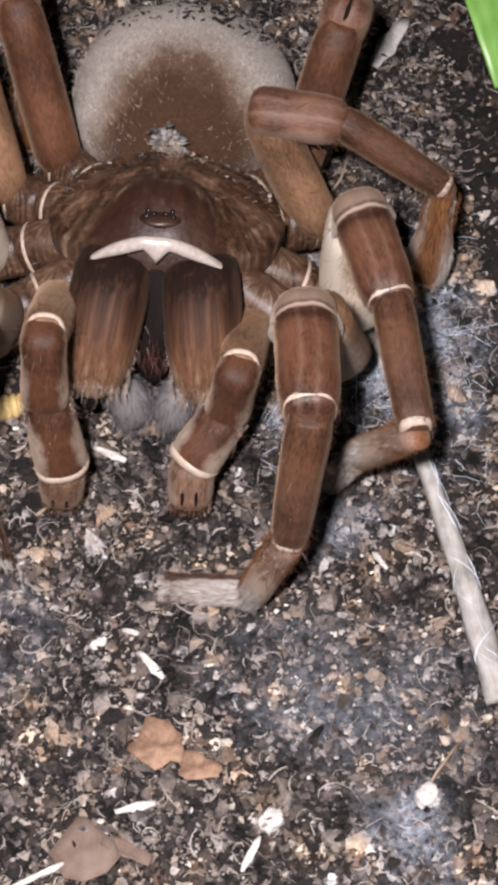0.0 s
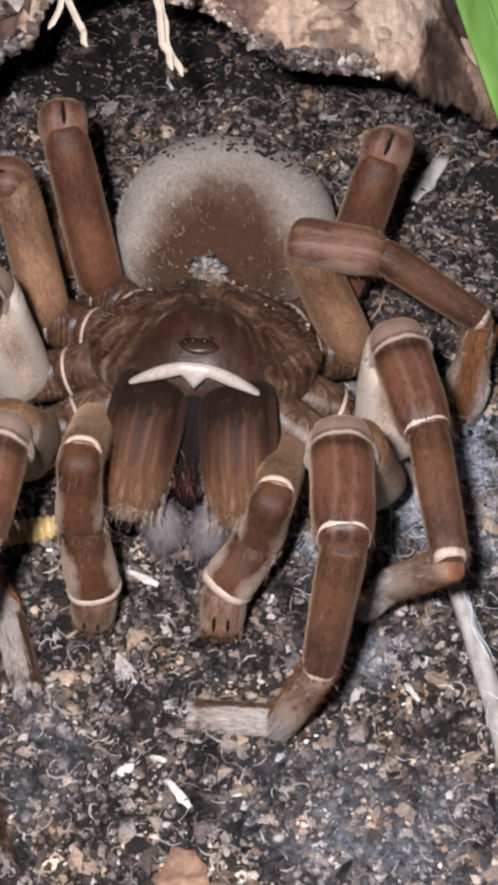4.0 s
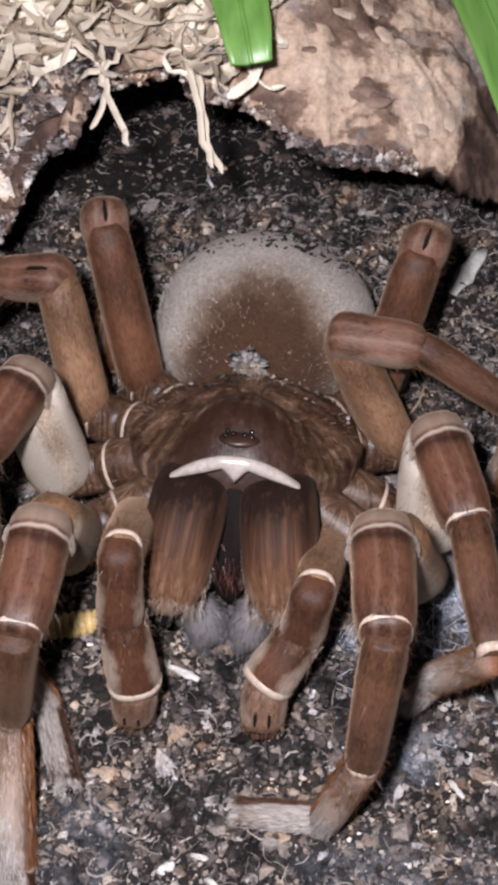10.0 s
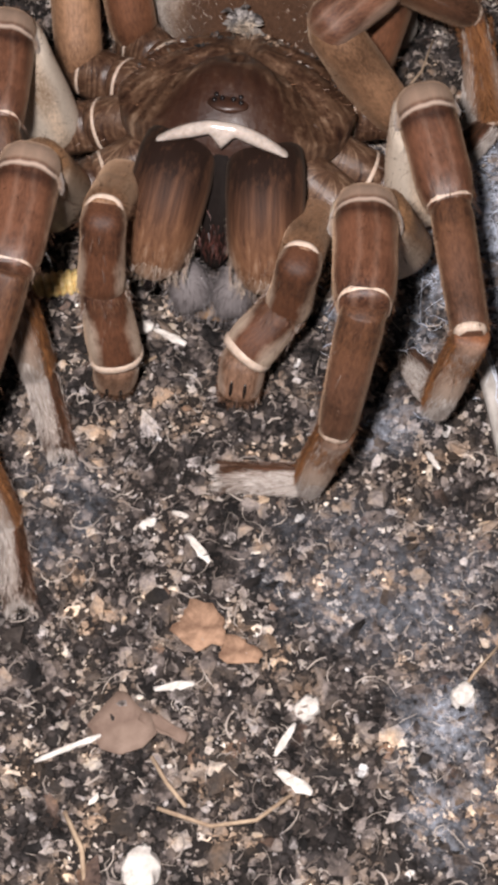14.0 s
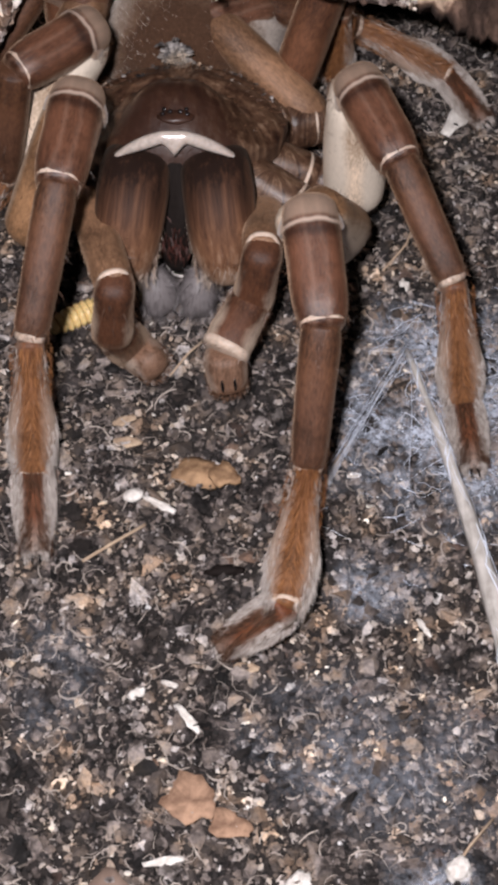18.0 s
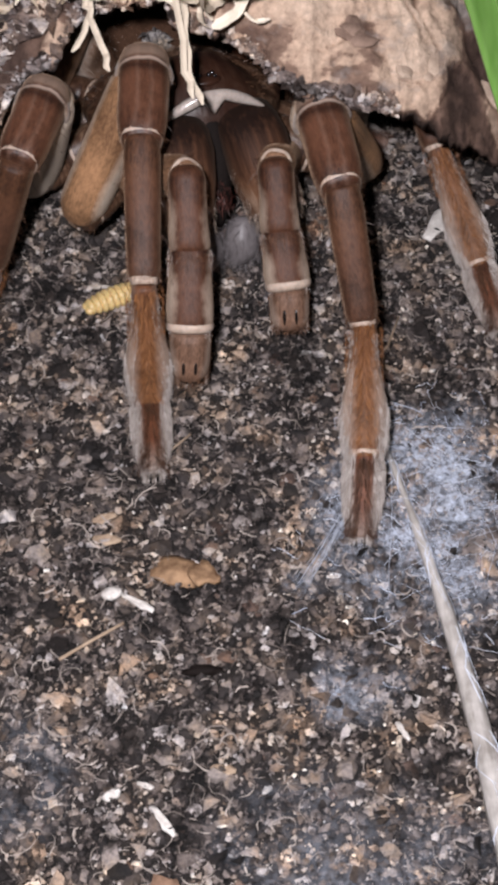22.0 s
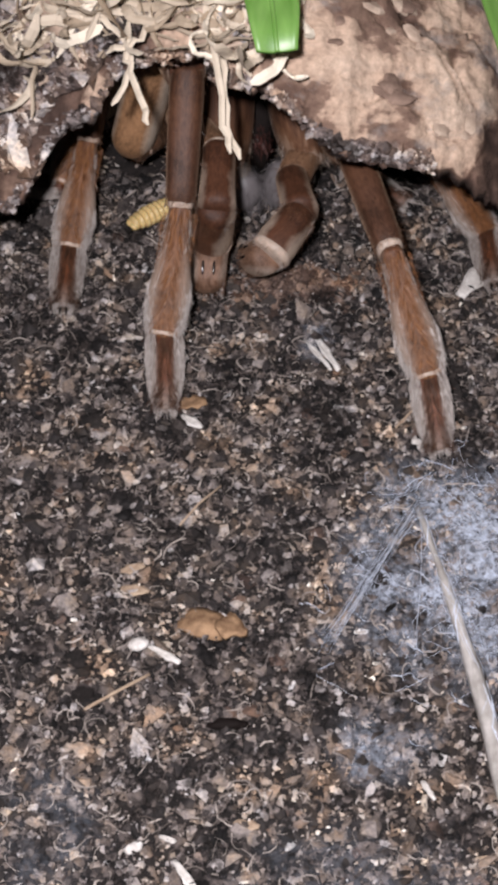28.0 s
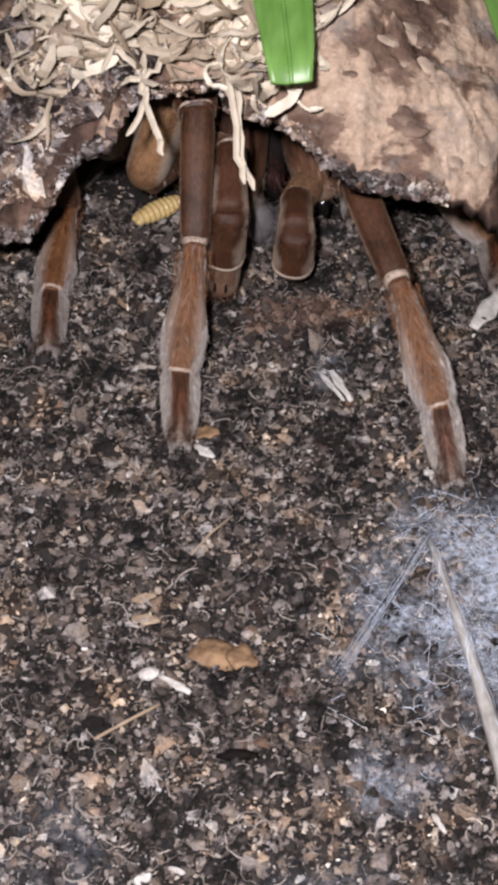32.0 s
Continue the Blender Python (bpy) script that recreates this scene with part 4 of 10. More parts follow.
def limb_part(kind, name, L, w, h, mat, hair, seed, fringe=None, band=0.0005, rings=None, label="", power=2.4, proud=1.0):
    """One rigid piece of a leg along its own +y with its ring and its hair."""
    rings = rings or limb_rings(w, h)
    s = part(kind, lathe(L, rings, 22, power), M[mat], tarantula, label)
    if band:
        q = [v * proud for v in rings[-4]]
        thin = band < 0.0006
        part("joint_band", lathe(band, [(-0.8, q[1] * 0.95, q[2] * 0.95, 0), (-0.2, q[1] * 1.01, q[2] * 1.01, 0), (0.5, q[1] * 1.0, q[2] * 1.0, 0), (1.0, q[1] * 0.93, q[2] * 0.93, 0)] if thin else [(-0.5, q[1] * 0.86, q[2] * 0.86, 0), (-0.1, q[1] * 1.0, q[2] * 1.0, 0), (0.7, q[1] * 0.98, q[2] * 0.98, 0), (1.2, q[1] * 0.75, q[2] * 0.75, 0)], 22, power), M["rim" if thin else "band"], s, "pale joint ring").matrix_basis = pose(0, L - band, q[3])
    p, nr, al = on_limb(L, w, h, 900 if kind == "patella" else 2300, seed)
    part("bristles", hairs(p, nr, al, 0.0009, 0.000032, 0.70, 0.13, seed + 1), M[hair], s)
    if kind in ("metatarsus", "tarsus"):
        p, nr, al = on_limb(L, w * 0.8, h, 1000, seed + 7, 0.0, 0.92, [(48, 132)])
        al[:, 0] = np.sign(p[:, 0]) * 0.6 * (p[:, 1] / L)
        part("back_hairs", hairs(p, nr, al, 0.0019, 0.00007, 0.84, 0.08, seed + 8), M[hair], s)
    if kind != "palp_tarsus":
        p, nr, al = on_limb(L, w, h, 110, seed + 2)
        part("long_bristles", hairs(p, nr, al, 0.0024, 0.000032, 0.42, 0.2, seed + 3), M["hair_dark"], s)
    if fringe:
        count, length, arcs = fringe
        p, nr, al = on_limb(L, w, h, count, seed + 4, 0.02, 1.0, arcs)
        if kind == "tarsus":
            p[:, 0] *= np.interp(p[:, 1] / L, (0, 0.3, 0.6, 1.0), (1.25, 1.3, 1.2, 0.6))
        if kind == "metatarsus":
            f = p[:, 1] / L
            k = np.interp(f, (0, 0.2, 0.45, 0.65, 0.85, 1.0), (0.58, 0.66, 1.0, 1.36, 1.25, 0.85))
            p[:, 0] *= k
        part("fringe", hairs(p, nr, al, length, 0.00004, 0.82, 0.09, seed + 5), M["hair_grey"], s, "dense silvery side hair")
        if kind == "tarsus":
            p, nr, al = on_limb(L, w * 0.8, h, 700, seed + 9, 0.78, 1.0, taper=0.6)
            part("foot_tuft", hairs(p, nr, al, 0.0013, 0.00004, 0.7, 0.15, seed + 10), M["hair_grey"], s)
    return s


SIDES = [(-35, 40), (140, 215)]
FLANKS = [(-75, 50), (130, 255)]


def build_legs():
    for idx, (name, lens) in enumerate(LENGTHS.items()):
        seed = 100 + idx * 40
        L = [v / 1000 for v in lens]
        if name in ("LP", "RP"):
            SEG[name, 0] = limb_part("palp_femur", name, L[0], .0034, .0036, "femurt", "hair_brown", seed, band=0.0006, proud=1.0)
            SEG[name, 1] = limb_part("palp_patella", name, L[1], .0031, .0033, "palpcut", "hair_tan", seed + 6, band=0, rings=[(f, .0031 * q, .0034 * q, 0) for f, q in ((-0.16, 0.45), (-0.12, 0.72), (-0.05, 0.92), (0.05, 1.0), (0.3, 1.0), (0.6, 1.03), (0.85, 1.08), (1.0, 1.1), (1.08, 0.9), (1.12, 0.5))])
            SEG[name, 2] = limb_part("palp_tibia", name, L[2], .0037, .0038, "palpcut", "hair_tan", seed + 12, (350, 0.0012, SIDES), 0.0011, proud=1.07, rings=[(f, .0037 * q, .0038 * q, 0) for f, q in ((-0.1, 0.4), (-0.06, 0.7), (0.0, 0.86), (0.2, 0.93), (0.45, 1.0), (0.7, 1.06), (0.86, 1.03), (0.93, 1.0), (0.97, 0.93), (1.0, 0.85), (1.01, 0.6))])
            SEG[name, 3] = limb_part("palp_tarsus", name, L[3], .0034, .0033, "palptip", "hair_brown", seed + 18, (420, 0.0009, [(150, 390)]), 0, rings=[(f, .0034 * q, .0033 * q, 0) for f, q in ((-0.08, 0.6), (0.0, 0.9), (0.2, 1.0), (0.45, 1.0), (0.62, 0.98), (0.78, 0.91), (0.89, 0.77), (0.96, 0.58), (1.0, 0.36), (1.015, 0.14))])
            for sx in (-1, 1):
                part("claw_slit", lump(0.0003, 0.0004, 0.0014, 0.1, 4), M["black"], SEG[name, 3], "dark slit at the palp tip").matrix_basis = pose(sx * 0.0010, L[3] * 0.60, 0.0030, 80, 0, 0)
            continue
        k = {"I": 1.0, "II": 0.97, "III": 0.9, "IV": 0.92}[name[1:]]
        first = name[1:] in ("I", "II")
        SEG[name, 0] = limb_part("femur", name, L[0], (.0054 if name[1:] == "II" else .0043) * k, .0056 * k, {"I": "femur", "II": "femurc", "III": "femurt", "IV": "femurb"}[name[1:]], "hair_brown", seed, label="stout tan femur with cream flanks" if first else "stout brown femur with cream sides", band=0)
        if first:
            w = .0041 * k
            part("knee_collar", lathe(0.0034, [(-0.4, w * 0.8, w * 0.9, 0), (-0.1, w * 0.98, w * 1.04, 0), (0.4, w * 1.07, w * 1.1, 0), (0.8, w * 1.05, w * 1.06, 0), (1.0, w * 0.85, w * 0.85, 0), (1.15, w * 0.4, w * 0.4, 0)], 22, 2.2), M["cream"], SEG[name, 0], "cream membrane at the knee").matrix_basis = pose(0, L[0] - 0.0042, -0.0010)
        SEG[name, 1] = limb_part("patella", name, L[1], .0042 * k, .0042 * k, "cuticle" if first else "kneepale", "hair_tan", seed + 6, label="dark red-brown kneecap with pale edges" if first else "pinkish brown kneecap with a pale edge", band=0.0011 if first else 0.0005, rings=knee_rings(.0042 * k, .0043 * k), power=2.6, proud=1.09 if first else 1.0)
        if first:
            w = .0042 * k
            part("knee_hood", lathe(0.0012, [(-1.6, w * 0.86, w * 0.9, 0), (-0.8, w * 1.03, w * 1.07, 0), (0.0, w * 1.14, w * 1.13, 0), (0.8, w * 1.18, w * 1.12, 0), (1.2, w * 1.12, w * 1.06, 0), (1.3, w * 0.9, w * 0.9, 0)], 22, 2.4), M["hoodc"], SEG[name, 1], "cream hood round the knee").matrix_basis = pose(0, 0.0006, -0.0008, -18, 0, 0)
        if not first and name != "RIII":
            part("knee_slit", lump(0.0004, 0.0019, 0.0005, 0.1, 2), M["husk"], SEG[name, 1], "dark slit on the knee").matrix_basis = pose(0.0004, 0.0016, .0042 * k) if name[1:] == "III" else pose(0.0003, -L[1] * 0.16, .0024 * k, 55, 0, 0)
        SEG[name, 2] = limb_part("tibia", name, L[2], .0029 * k, .0033 * k, "plaincut", "hair_tan", seed + 12, label="smooth velvety brown shin", band=0.0010, rings=limb_rings(.0030 * k, .0034 * k, 0.86, 0.85), power=2.5)
        w = .0026 * k
        SEG[name, 3] = limb_part("metatarsus", name, L[3], .0031 * k, w, "meta", "hair_rust", seed + 18, (4200, 0.0019, [(-35, 55), (125, 215)]), 0.0008, label="rust-haired lower leg with a silvery fringe",
                                 rings=[(f, w * q, w * 0.95, 0) for f, q in ((-0.03, 0.5), (0.0, 0.78), (0.1, 0.80), (0.25, 0.86), (0.4, 1.10), (0.55, 1.36), (0.7, 1.46), (0.85, 1.3), (0.94, 1.0), (0.98, 0.85), (1.0, 0.7), (1.01, 0.5))])
        w = .0024 * k
        SEG[name, 4] = limb_part("tarsus", name, L[4], .0027 * k, .0021 * k, "tarsus", "hair_dark", seed + 24, (4600, 0.0014, [(-75, 62), (118, 255)]), 0, label="dark foot with a dense silvery pad",
                                 rings=[(f, w * q, w * 0.85, 0) for f, q in ((-0.03, 0.6), (0.0, 0.95), (0.15, 1.1), (0.4, 1.15), (0.65, 1.12), (0.85, 0.95), (0.95, 0.75), (1.0, 0.45))])
        for sx in (-1, 1):
            c = part("claw", tube([(sx * .0005, 0, 0), (sx * .0006, .0009, .0003), (sx * .0006, .0015, -.0003)], [.00025, .0002, .00006], 6), M["black"], SEG[name, 4], "tiny black claw")
            c.matrix_basis = pose(0, L[4], 0)


build_body()
build_legs()

# ---- prey ----
larva = thing("larva", "yellow ridged insect larva lying on soil", "larva")
for i in range(9):
    r = 0.0023 * (1 - 0.5 * ((i - 4) / 5.2) ** 2)
    o = part("segment", lump(r, 0.00095, r * 0.85, 0.04, i, 16, 10), M["larva"], larva)
    o.matrix_basis = pose(0, (i - 4) * 0.00115, 0)
for i, x in enumerate((-1, 1)):
    o = part("head_lobe", lump(0.0009, 0.0009, 0.0008, 0.05, i), M["larva"], larva)
    o.matrix_basis = pose(x * 0.0006, 0.0050, -0.0002)


# ---- loose pieces on the soil ----
def place(ob, x, y, z=0.0, rx=0, ry=0, rz=0):
    ob.matrix_basis = pose(x / 1000, y / 1000, ground_z(x / 1000, y / 1000) + z / 1000, rx, ry, rz)
    return ob


def chip(name, label, outline, mat, x, y, rz=0, thick=0.6, curl=0.4, z=0.6, tilt=(0, 0), category="chip", group=""):
    return place(thing(name, label, category, group, shape=flake(outline, thick, curl, len(outline) + x), mat=M[mat]), x, y, z, tilt[0], tilt[1], rz)


def ragged(rx, ry, seed, n=18, rough=0.25):
    """An uneven outline: broad lobes with small nicks."""
    g = random.Random(seed)
    out = []
    for i in range(2 * n):
        a = math.pi * i / n
        k = 1 + 1.8 * rough * noise.noise(Vector((math.cos(a) * 1.4, math.sin(a) * 1.4, seed * 1.7))) + g.uniform(-0.4, 0.4) * rough
        out.append((rx * math.cos(a) * k, ry * math.sin(a) * k))
    return out


def sliver(length, width, seed=1):
    g = random.Random(seed)
    up = [(-length / 2 + length * i / 6, width / 2 * math.sin(math.pi * (i + 0.9) / 7.8) ** 0.6 * g.uniform(0.6, 1.2)) for i in range(7)]
    return [(x, -y * g.uniform(0.5, 1.1)) for x, y in up] + [(x + g.uniform(-0.2, 0.2), y) for x, y in reversed(up)]


chip("dry_leaf", "orange-brown curled scrap of dry leaf on soil", ragged(4.0, 3.2, 3, 14, 0.32), "leafo", -6.5, -30.8, -25, 0.5, 0.9, 0.9, category="leaf")
chip("dry_leaf", "orange-brown torn tail of dry leaf on soil", ragged(2.9, 1.7, 5, 12, 0.35), "leafo", -1.5, -34.4, -12, 0.5, 0.6, 0.8, category="leaf")
chip("dry_leaf", "dull brown pointed dry leaf lying flat", [(-4.6, -0.4), (-2.6, 2.2), (-0.6, 4.4), (0.6, 4.2), (2.0, 2.4), (4.0, 0.8), (4.8, -1.6), (3.0, -3.6), (0, -4.6), (-2.6, -3.8)], "leafb", -17.0, -44.8, 0, 0.45, 0.7, 0.9, category="leaf")
chip("dry_leaf", "narrow dull brown piece of dry leaf", sliver(7.2, 3.2, 4), "leafb", -11.4, -45.6, -30, 0.45, 0.7, 1.0, category="leaf")
chip("bark_chip", "amber brown chip of bark with a ridge", ragged(4.2, 2.9, 8, 9, 0.2), "amber", -5.6, 24.2, -18, 1.4, -0.5, 1.0)
chip("bark_chip", "amber brown curled bark chip", ragged(2.5, 2.0, 9, 9, 0.25), "amber", -1.6, 22.4, -30, 1.5, 0.7, 1.5)
for x, y, rx, ry, s, lab in ((-15.8, 19.6, 1.7, 1.15, 1, "smooth white oval pellet on soil"), (8.1, -42.4, 1.9, 1.5, 2, "bright white star-shaped lump on soil"), (29.2, -41.2, 1.9, 1.6, 3, "cream knobbly lump on soil"),
                             (-13.9, -64.6, 3.2, 2.4, 4, "large white lump on soil"), (29.6, 63.3, 1.5, 0.9, 5, "white flat grain on soil"), (-14.3, -14.2, 0.8, 1.5, 6, "white upright grain on soil")):
    place(thing("perlite_lump", lab, "perlite", "white lumps on the soil", shape=lump(rx / 1000, ry / 1000, min(rx, ry) * 0.75 / 1000, 0.22 if s != 1 else 0.04, s, 18, 12, 2.4), mat=M["chipw"]), x, y, min(rx, ry) * 0.5, 0, 0, 20 * s)
for x, y, ln, w, rz, mat, lab in ((43.6, 105.0, 15.0, 4.0, 58, "chipw", "white papery flake lying on soil"), (-7.0, -18.4, 5.6, 1.6, -55, "chipw", "white splinter lying on soil"), (14.0, 84.0, 11.0, 1.7, -64, "chipw", "white split splinter lying on soil"),
                                  (12.6, 83.0, 9.0, 1.1, -58, "chipw", "thin white splinter lying on soil"), (1.4, -10.8, 3.6, 1.7, -5, "chipt", "tan wood chip on soil"), (6.0, -53.0, 5.6, 2.2, -35, "chipw", "pale curled chip on soil"),
                                  (5.0, -47.0, 5.2, 1.0, 58, "chipw", "thin pale chip on soil"), (-10.0, -39.6, 5.4, 1.3, 8, "chipw", "pale curled shaving on soil"), (-9.6, -13.0, 2.3, 1.0, -20, "chipw", "small white chip on soil"),
                                  (-11.8, 17.4, 6.0, 1.5, -32, "chipw", "pale seed husk on soil"), (-17.0, 29.6, 4.6, 2.0, -8, "chipt", "pale ringed seed husk on soil"), (-17.5, 33.5, 4.0, 2.2, 20, "chipt", "tan husk on soil"),
                                  (-24.0, -48.5, 9.5, 1.0, 22, "chipw", "long pale shaving on soil"), (-9.5, 66.0, 4.6, 1.9, -40, "chipw", "pale chip on soil"), (27.5, -4.5, 3.4, 1.0, -60, "chipw", "white sliver on soil"),
                                  (-9.8, 70.5, 5.5, 3.6, 15, "amber", "reddish bark crumb on soil")):
    chip("wood_chip", lab, sliver(ln, w, int(ln * 7)), mat, x, y, rz, 0.5, 0.35, 0.9, (0, 0), "chip", "chips on the soil")
CLODS = ((-26.6, 67.1, 2.4, 1.5, 20), (-24.4, 56.8, 1.3, 2.4, -15), (-25.1, 16.7, 1.8, 1.8, 0))
place(thing("black_husk", "black hollow husk lying on soil", "husk", shape=lump(0.0029, 0.0010, 0.0009, 0.2, 3), mat=M["husk"]), -1.7, 6.0, 0.5, 0, 0, 4)
for x, y, rx, ry, rz in CLODS:
    place(thing("dark_clod", "damp black clod of peat on soil", "clod", "dark clods", shape=lump(rx / 1000, ry / 1000, min(rx, ry) * 0.6 / 1000, 0.3, x, 20, 12, 2.6), mat=M["soil"]), x, y, 0.4, 0, 0, rz)
for pts, r, lab in ((((-23.1, 7.6), (-18.4, 10.9), (-13.7, 13.9)), 0.28, "thin straight pale twig on soil"), (((-12.9, -49.4), (-10.8, -53.0), (-8.2, -56.3)), 0.3, "thin tan fibre on soil"),
                    (((-12.0, -56.5), (-5.0, -58.8), (1.0, -58.0), (5.6, -54.6)), 0.3, "bent tan fibre on soil"), (((-24.0, -57.0), (-21.5, -62.0), (-21.0, -66.0)), 0.35, "tan fibre on soil"),
                    (((-10.5, 43.0), (-7.5, 47.5), (-4.0, 51.0)), 0.2, "thin curved fibre on soil"), (((34.6, -34.0), (31.0, -38.0), (28.0, -42.0)), 0.22, "thin dark fibre on soil"), (((26.0, 66.0), (30.5, 72.0), (33.0, 79.0)), 0.2, "thin fibre on soil")):
    path = [(x / 1000, y / 1000, ground_z(x / 1000, y / 1000) + 0.0011) for x, y in pts]
    thing("fibre_twig", lab, "fibre", "twigs on the soil", shape=tube(path, [r / 1000] * len(path), 6), mat=M["chipt"])

# pale silk-wrapped straw and the web spun round it
path, rad = [], []
for i in range(15):
    f = i / 14
    path.append((0.0288 + 0.0125 * f + 0.0012 * math.sin(f * 3), 0.0475 - 0.076 * f, 0.0016 + 0.0016 * math.sin(math.pi * f)))
    rad.append(0.0005 + 0.0019 * max(0.0, f - 0.12) ** 0.9 + 0.00012 * math.sin(i * 2.3))
straw = thing("straw", "long pale straw wrapped in silk lying on soil", "straw", shape=tube(path, rad, 12), mat=M["straw"])


g = np.random.default_rng(29)
turns = []
for i in range(30):
    f0, tw = g.uniform(0.0, 0.93), g.uniform(-1.5, 1.5)
    pts, a0 = [], g.uniform(0, 6.28)
    for q in range(8):
        f = min(1.0, f0 + q * 0.012)
        j = min(13, int(f * 14))
        c = Vector(path[j]).lerp(Vector(path[j + 1]), f * 14 - j)
        r = (rad[j] + (rad[j + 1] - rad[j]) * (f * 14 - j)) * 1.06 + 0.00008
        a = a0 + q * 0.35 * tw
        pts.append((c.x + r * math.cos(a), c.y, c.z + r * abs(math.sin(a))))
    turns.append(pts)
for i, pts in enumerate(turns):
    part("silk_strand", ribbons([pts], 0.00008, 0.00004, 8 + i), M["silk"], straw, "", False)


def build_web():
    g = np.random.default_rng(21)
    paths = []
    tip = np.array((0.0288, 0.0478, 0.0026))
    for i in range(320):
        if i < 12:
            a = tip + g.normal(0, 0.0008, 3) * (1, 1, 0.3)
            b = np.array((0.0117 + abs(g.normal(0, 0.0012)), 0.019 + g.normal(0, 0.0012), 0.0014)) if i < 10 else np.array((g.uniform(0.020, 0.045), g.uniform(0.0, 0.020), 0.0012))
        else:
            a = np.array((g.normal(0.037, 0.010), g.normal(0.034, 0.013), 0.0013 + g.uniform(0, 0.0010)))
            th, ln = g.uniform(-3.1, 3.1), g.gamma(2.0, 0.0016)
            b = a + np.array((math.cos(th) * ln, math.sin(th) * ln, g.normal(0, 0.0003)))
            b[2] = max(b[2], 0.0010)
        bend = g.normal(0, 0.14, 3) * np.linalg.norm(b - a) * ((1, 1, 0.1) if i >= 12 else (0.1, 0.1, 0.05))
        paths.append([a + (b - a) * f + bend * math.sin(math.pi * f) + np.array((0, 0, 0.0004 * math.sin(math.pi * f))) + g.normal(0, 0.00010, 3) for f in np.linspace(0, 1, 7)])
    thing("web_threads", "fine white spider silk threads spread over soil", "web", kind="stuff", shape=ribbons(paths, 0.000045, 0.00003, 4), mat=M["silk"], smooth=False)
    for cx, cy, rx, ry, s in ((0.034, 0.036, 0.020, 0.027, 1), (0.0215, 0.003, 0.010, 0.008, 2), (0.012, -0.022, 0.016, 0.014, 6), (0.027, -0.027, 0.018, 0.020, 7), (-0.027, -0.012, 0.011, 0.013, 8), (0.026, -0.050, 0.009, 0.016, 3), (0.0135, 0.021, 0.004, 0.004, 4), (0.013, 0.086, 0.006, 0.006, 5)):
        vs, fs, n, m = [], [], 48, 16
        for j in range(m + 1):
            for i in range(n):
                a, r = 2 * math.pi * i / n, j / m
                k = r * (1 + 0.25 * noise.noise(Vector((math.cos(a) * 1.5, math.sin(a) * 1.5, s))))
                x, y = cx + rx * k * math.cos(a), cy + ry * k * math.sin(a)
                vs.append((x, y, ground_z(x, y) + 0.0013 - 0.0006 * r + 0.0005 * noise.noise(Vector((x * 400, y * 400, s)))))
        fs = [(j * n + i, (j + 1) * n + i, (j + 1) * n + (i + 1) % n, j * n + (i + 1) % n) for j in range(m) for i in range(n)]
        sheet = thing("silk_sheet", "thin bluish white sheet of silk over soil", "web", "silk sheets", shape=(vs, fs), mat=M["sheet"])
        dense = sheet.data.attributes.new("silk_amount", "FLOAT", "POINT")
        dense.data.foreach_set("value", [(1 - (j / m) ** 2) ** 1.4 * (1.25 if s == 1 else 0.5 if s < 6 else 0.16) for j in range(m + 1) for i in range(n)])


build_web()


# ---- dry wood wool on the bark ----
def bark_top(x, y):
    v = (y - lip_y(x)) / 0.085
    return arch_edge(x, v) + 0.0052 + bark_rise(max(0.0, v))


def build_wool():
    g = np.random.default_rng(33)
    paths = []
    for i in range(640):
        x = g.uniform(-0.039, 0.004)
        y = lip_y(x) + 0.002 + abs(g.normal(0, 0.020))
        if x < -0.026 and y < lip_y(x) + 0.009:
            continue
        z = bark_top(x, y) + g.uniform(0.0002, 0.0030)
        a, b, k = g.uniform(0, 6.28), g.normal(0, 0.3), g.normal(0, 1.5)
        pts = []
        for j in range(14):
            pts.append((x, y, z))
            a += k * 0.22 + g.normal(0, 0.22)
            st = 0.00100
            x, y, z = x + math.cos(a) * st, y + math.sin(a) * st, max(bark_top(x, y) + 0.0002, z + b * st * 0.6)
            b += g.normal(0, 0.4)
        paths.append(pts)
    thing("wood_wool", "tangled curls of dry cream wood wool on bark", "moss", kind="stuff", shape=ribbons(paths, 0.00072, 0.00018, 5), mat=M["moss"], smooth=False)
    hang = (((-6, 103.1, 56.9), (-5.2, 94.8, 56), (-4.8, 89.2, 52.3), (-4.1, 84.6, 49.5), (-2, 80.9, 46.7)), ((-8.3, 103.1, 58.7), (-6.5, 93.9, 57.8), (-5.1, 87.4, 54.1), (-4.6, 82.8, 51.3), (-3.5, 80, 48.6)), ((-20.8, 104, 57.8), (-20.5, 95.7, 55), (-19.4, 92, 53.2), (-17.6, 88.3, 50.9), (-16.7, 85.5, 49.5)),
            ((-21.3, 104, 56.9), (-19.9, 95.7, 55), (-20.7, 92, 52.3), (-22.8, 89.2, 50.4)), ((-16.7, 103.1, 59.7), (-18, 96.6, 57.8), (-21.3, 95.7, 56.9), (-24, 96.6, 55)), ((-3.7, 103.1, 56), (-1.8, 97.6, 55), (-0.5, 93.9, 53.2)))
    for pts in hang:
        fine = []
        for i in range(len(pts) - 1):
            for f in (0, 0.33, 0.66):
                fine.append(np.array(pts[i]) * (1 - f) / 1000 + np.array(pts[i + 1]) * f / 1000 + g.normal(0, 0.00025, 3))
        fine.append(np.array(pts[-1]) / 1000)
        thing("wool_strand", "dry cream strand hanging from bark edge", "moss", "hanging strands", shape=ribbons([fine], 0.00062, 0.00025, 6), mat=M["moss"], smooth=False)


build_wool()


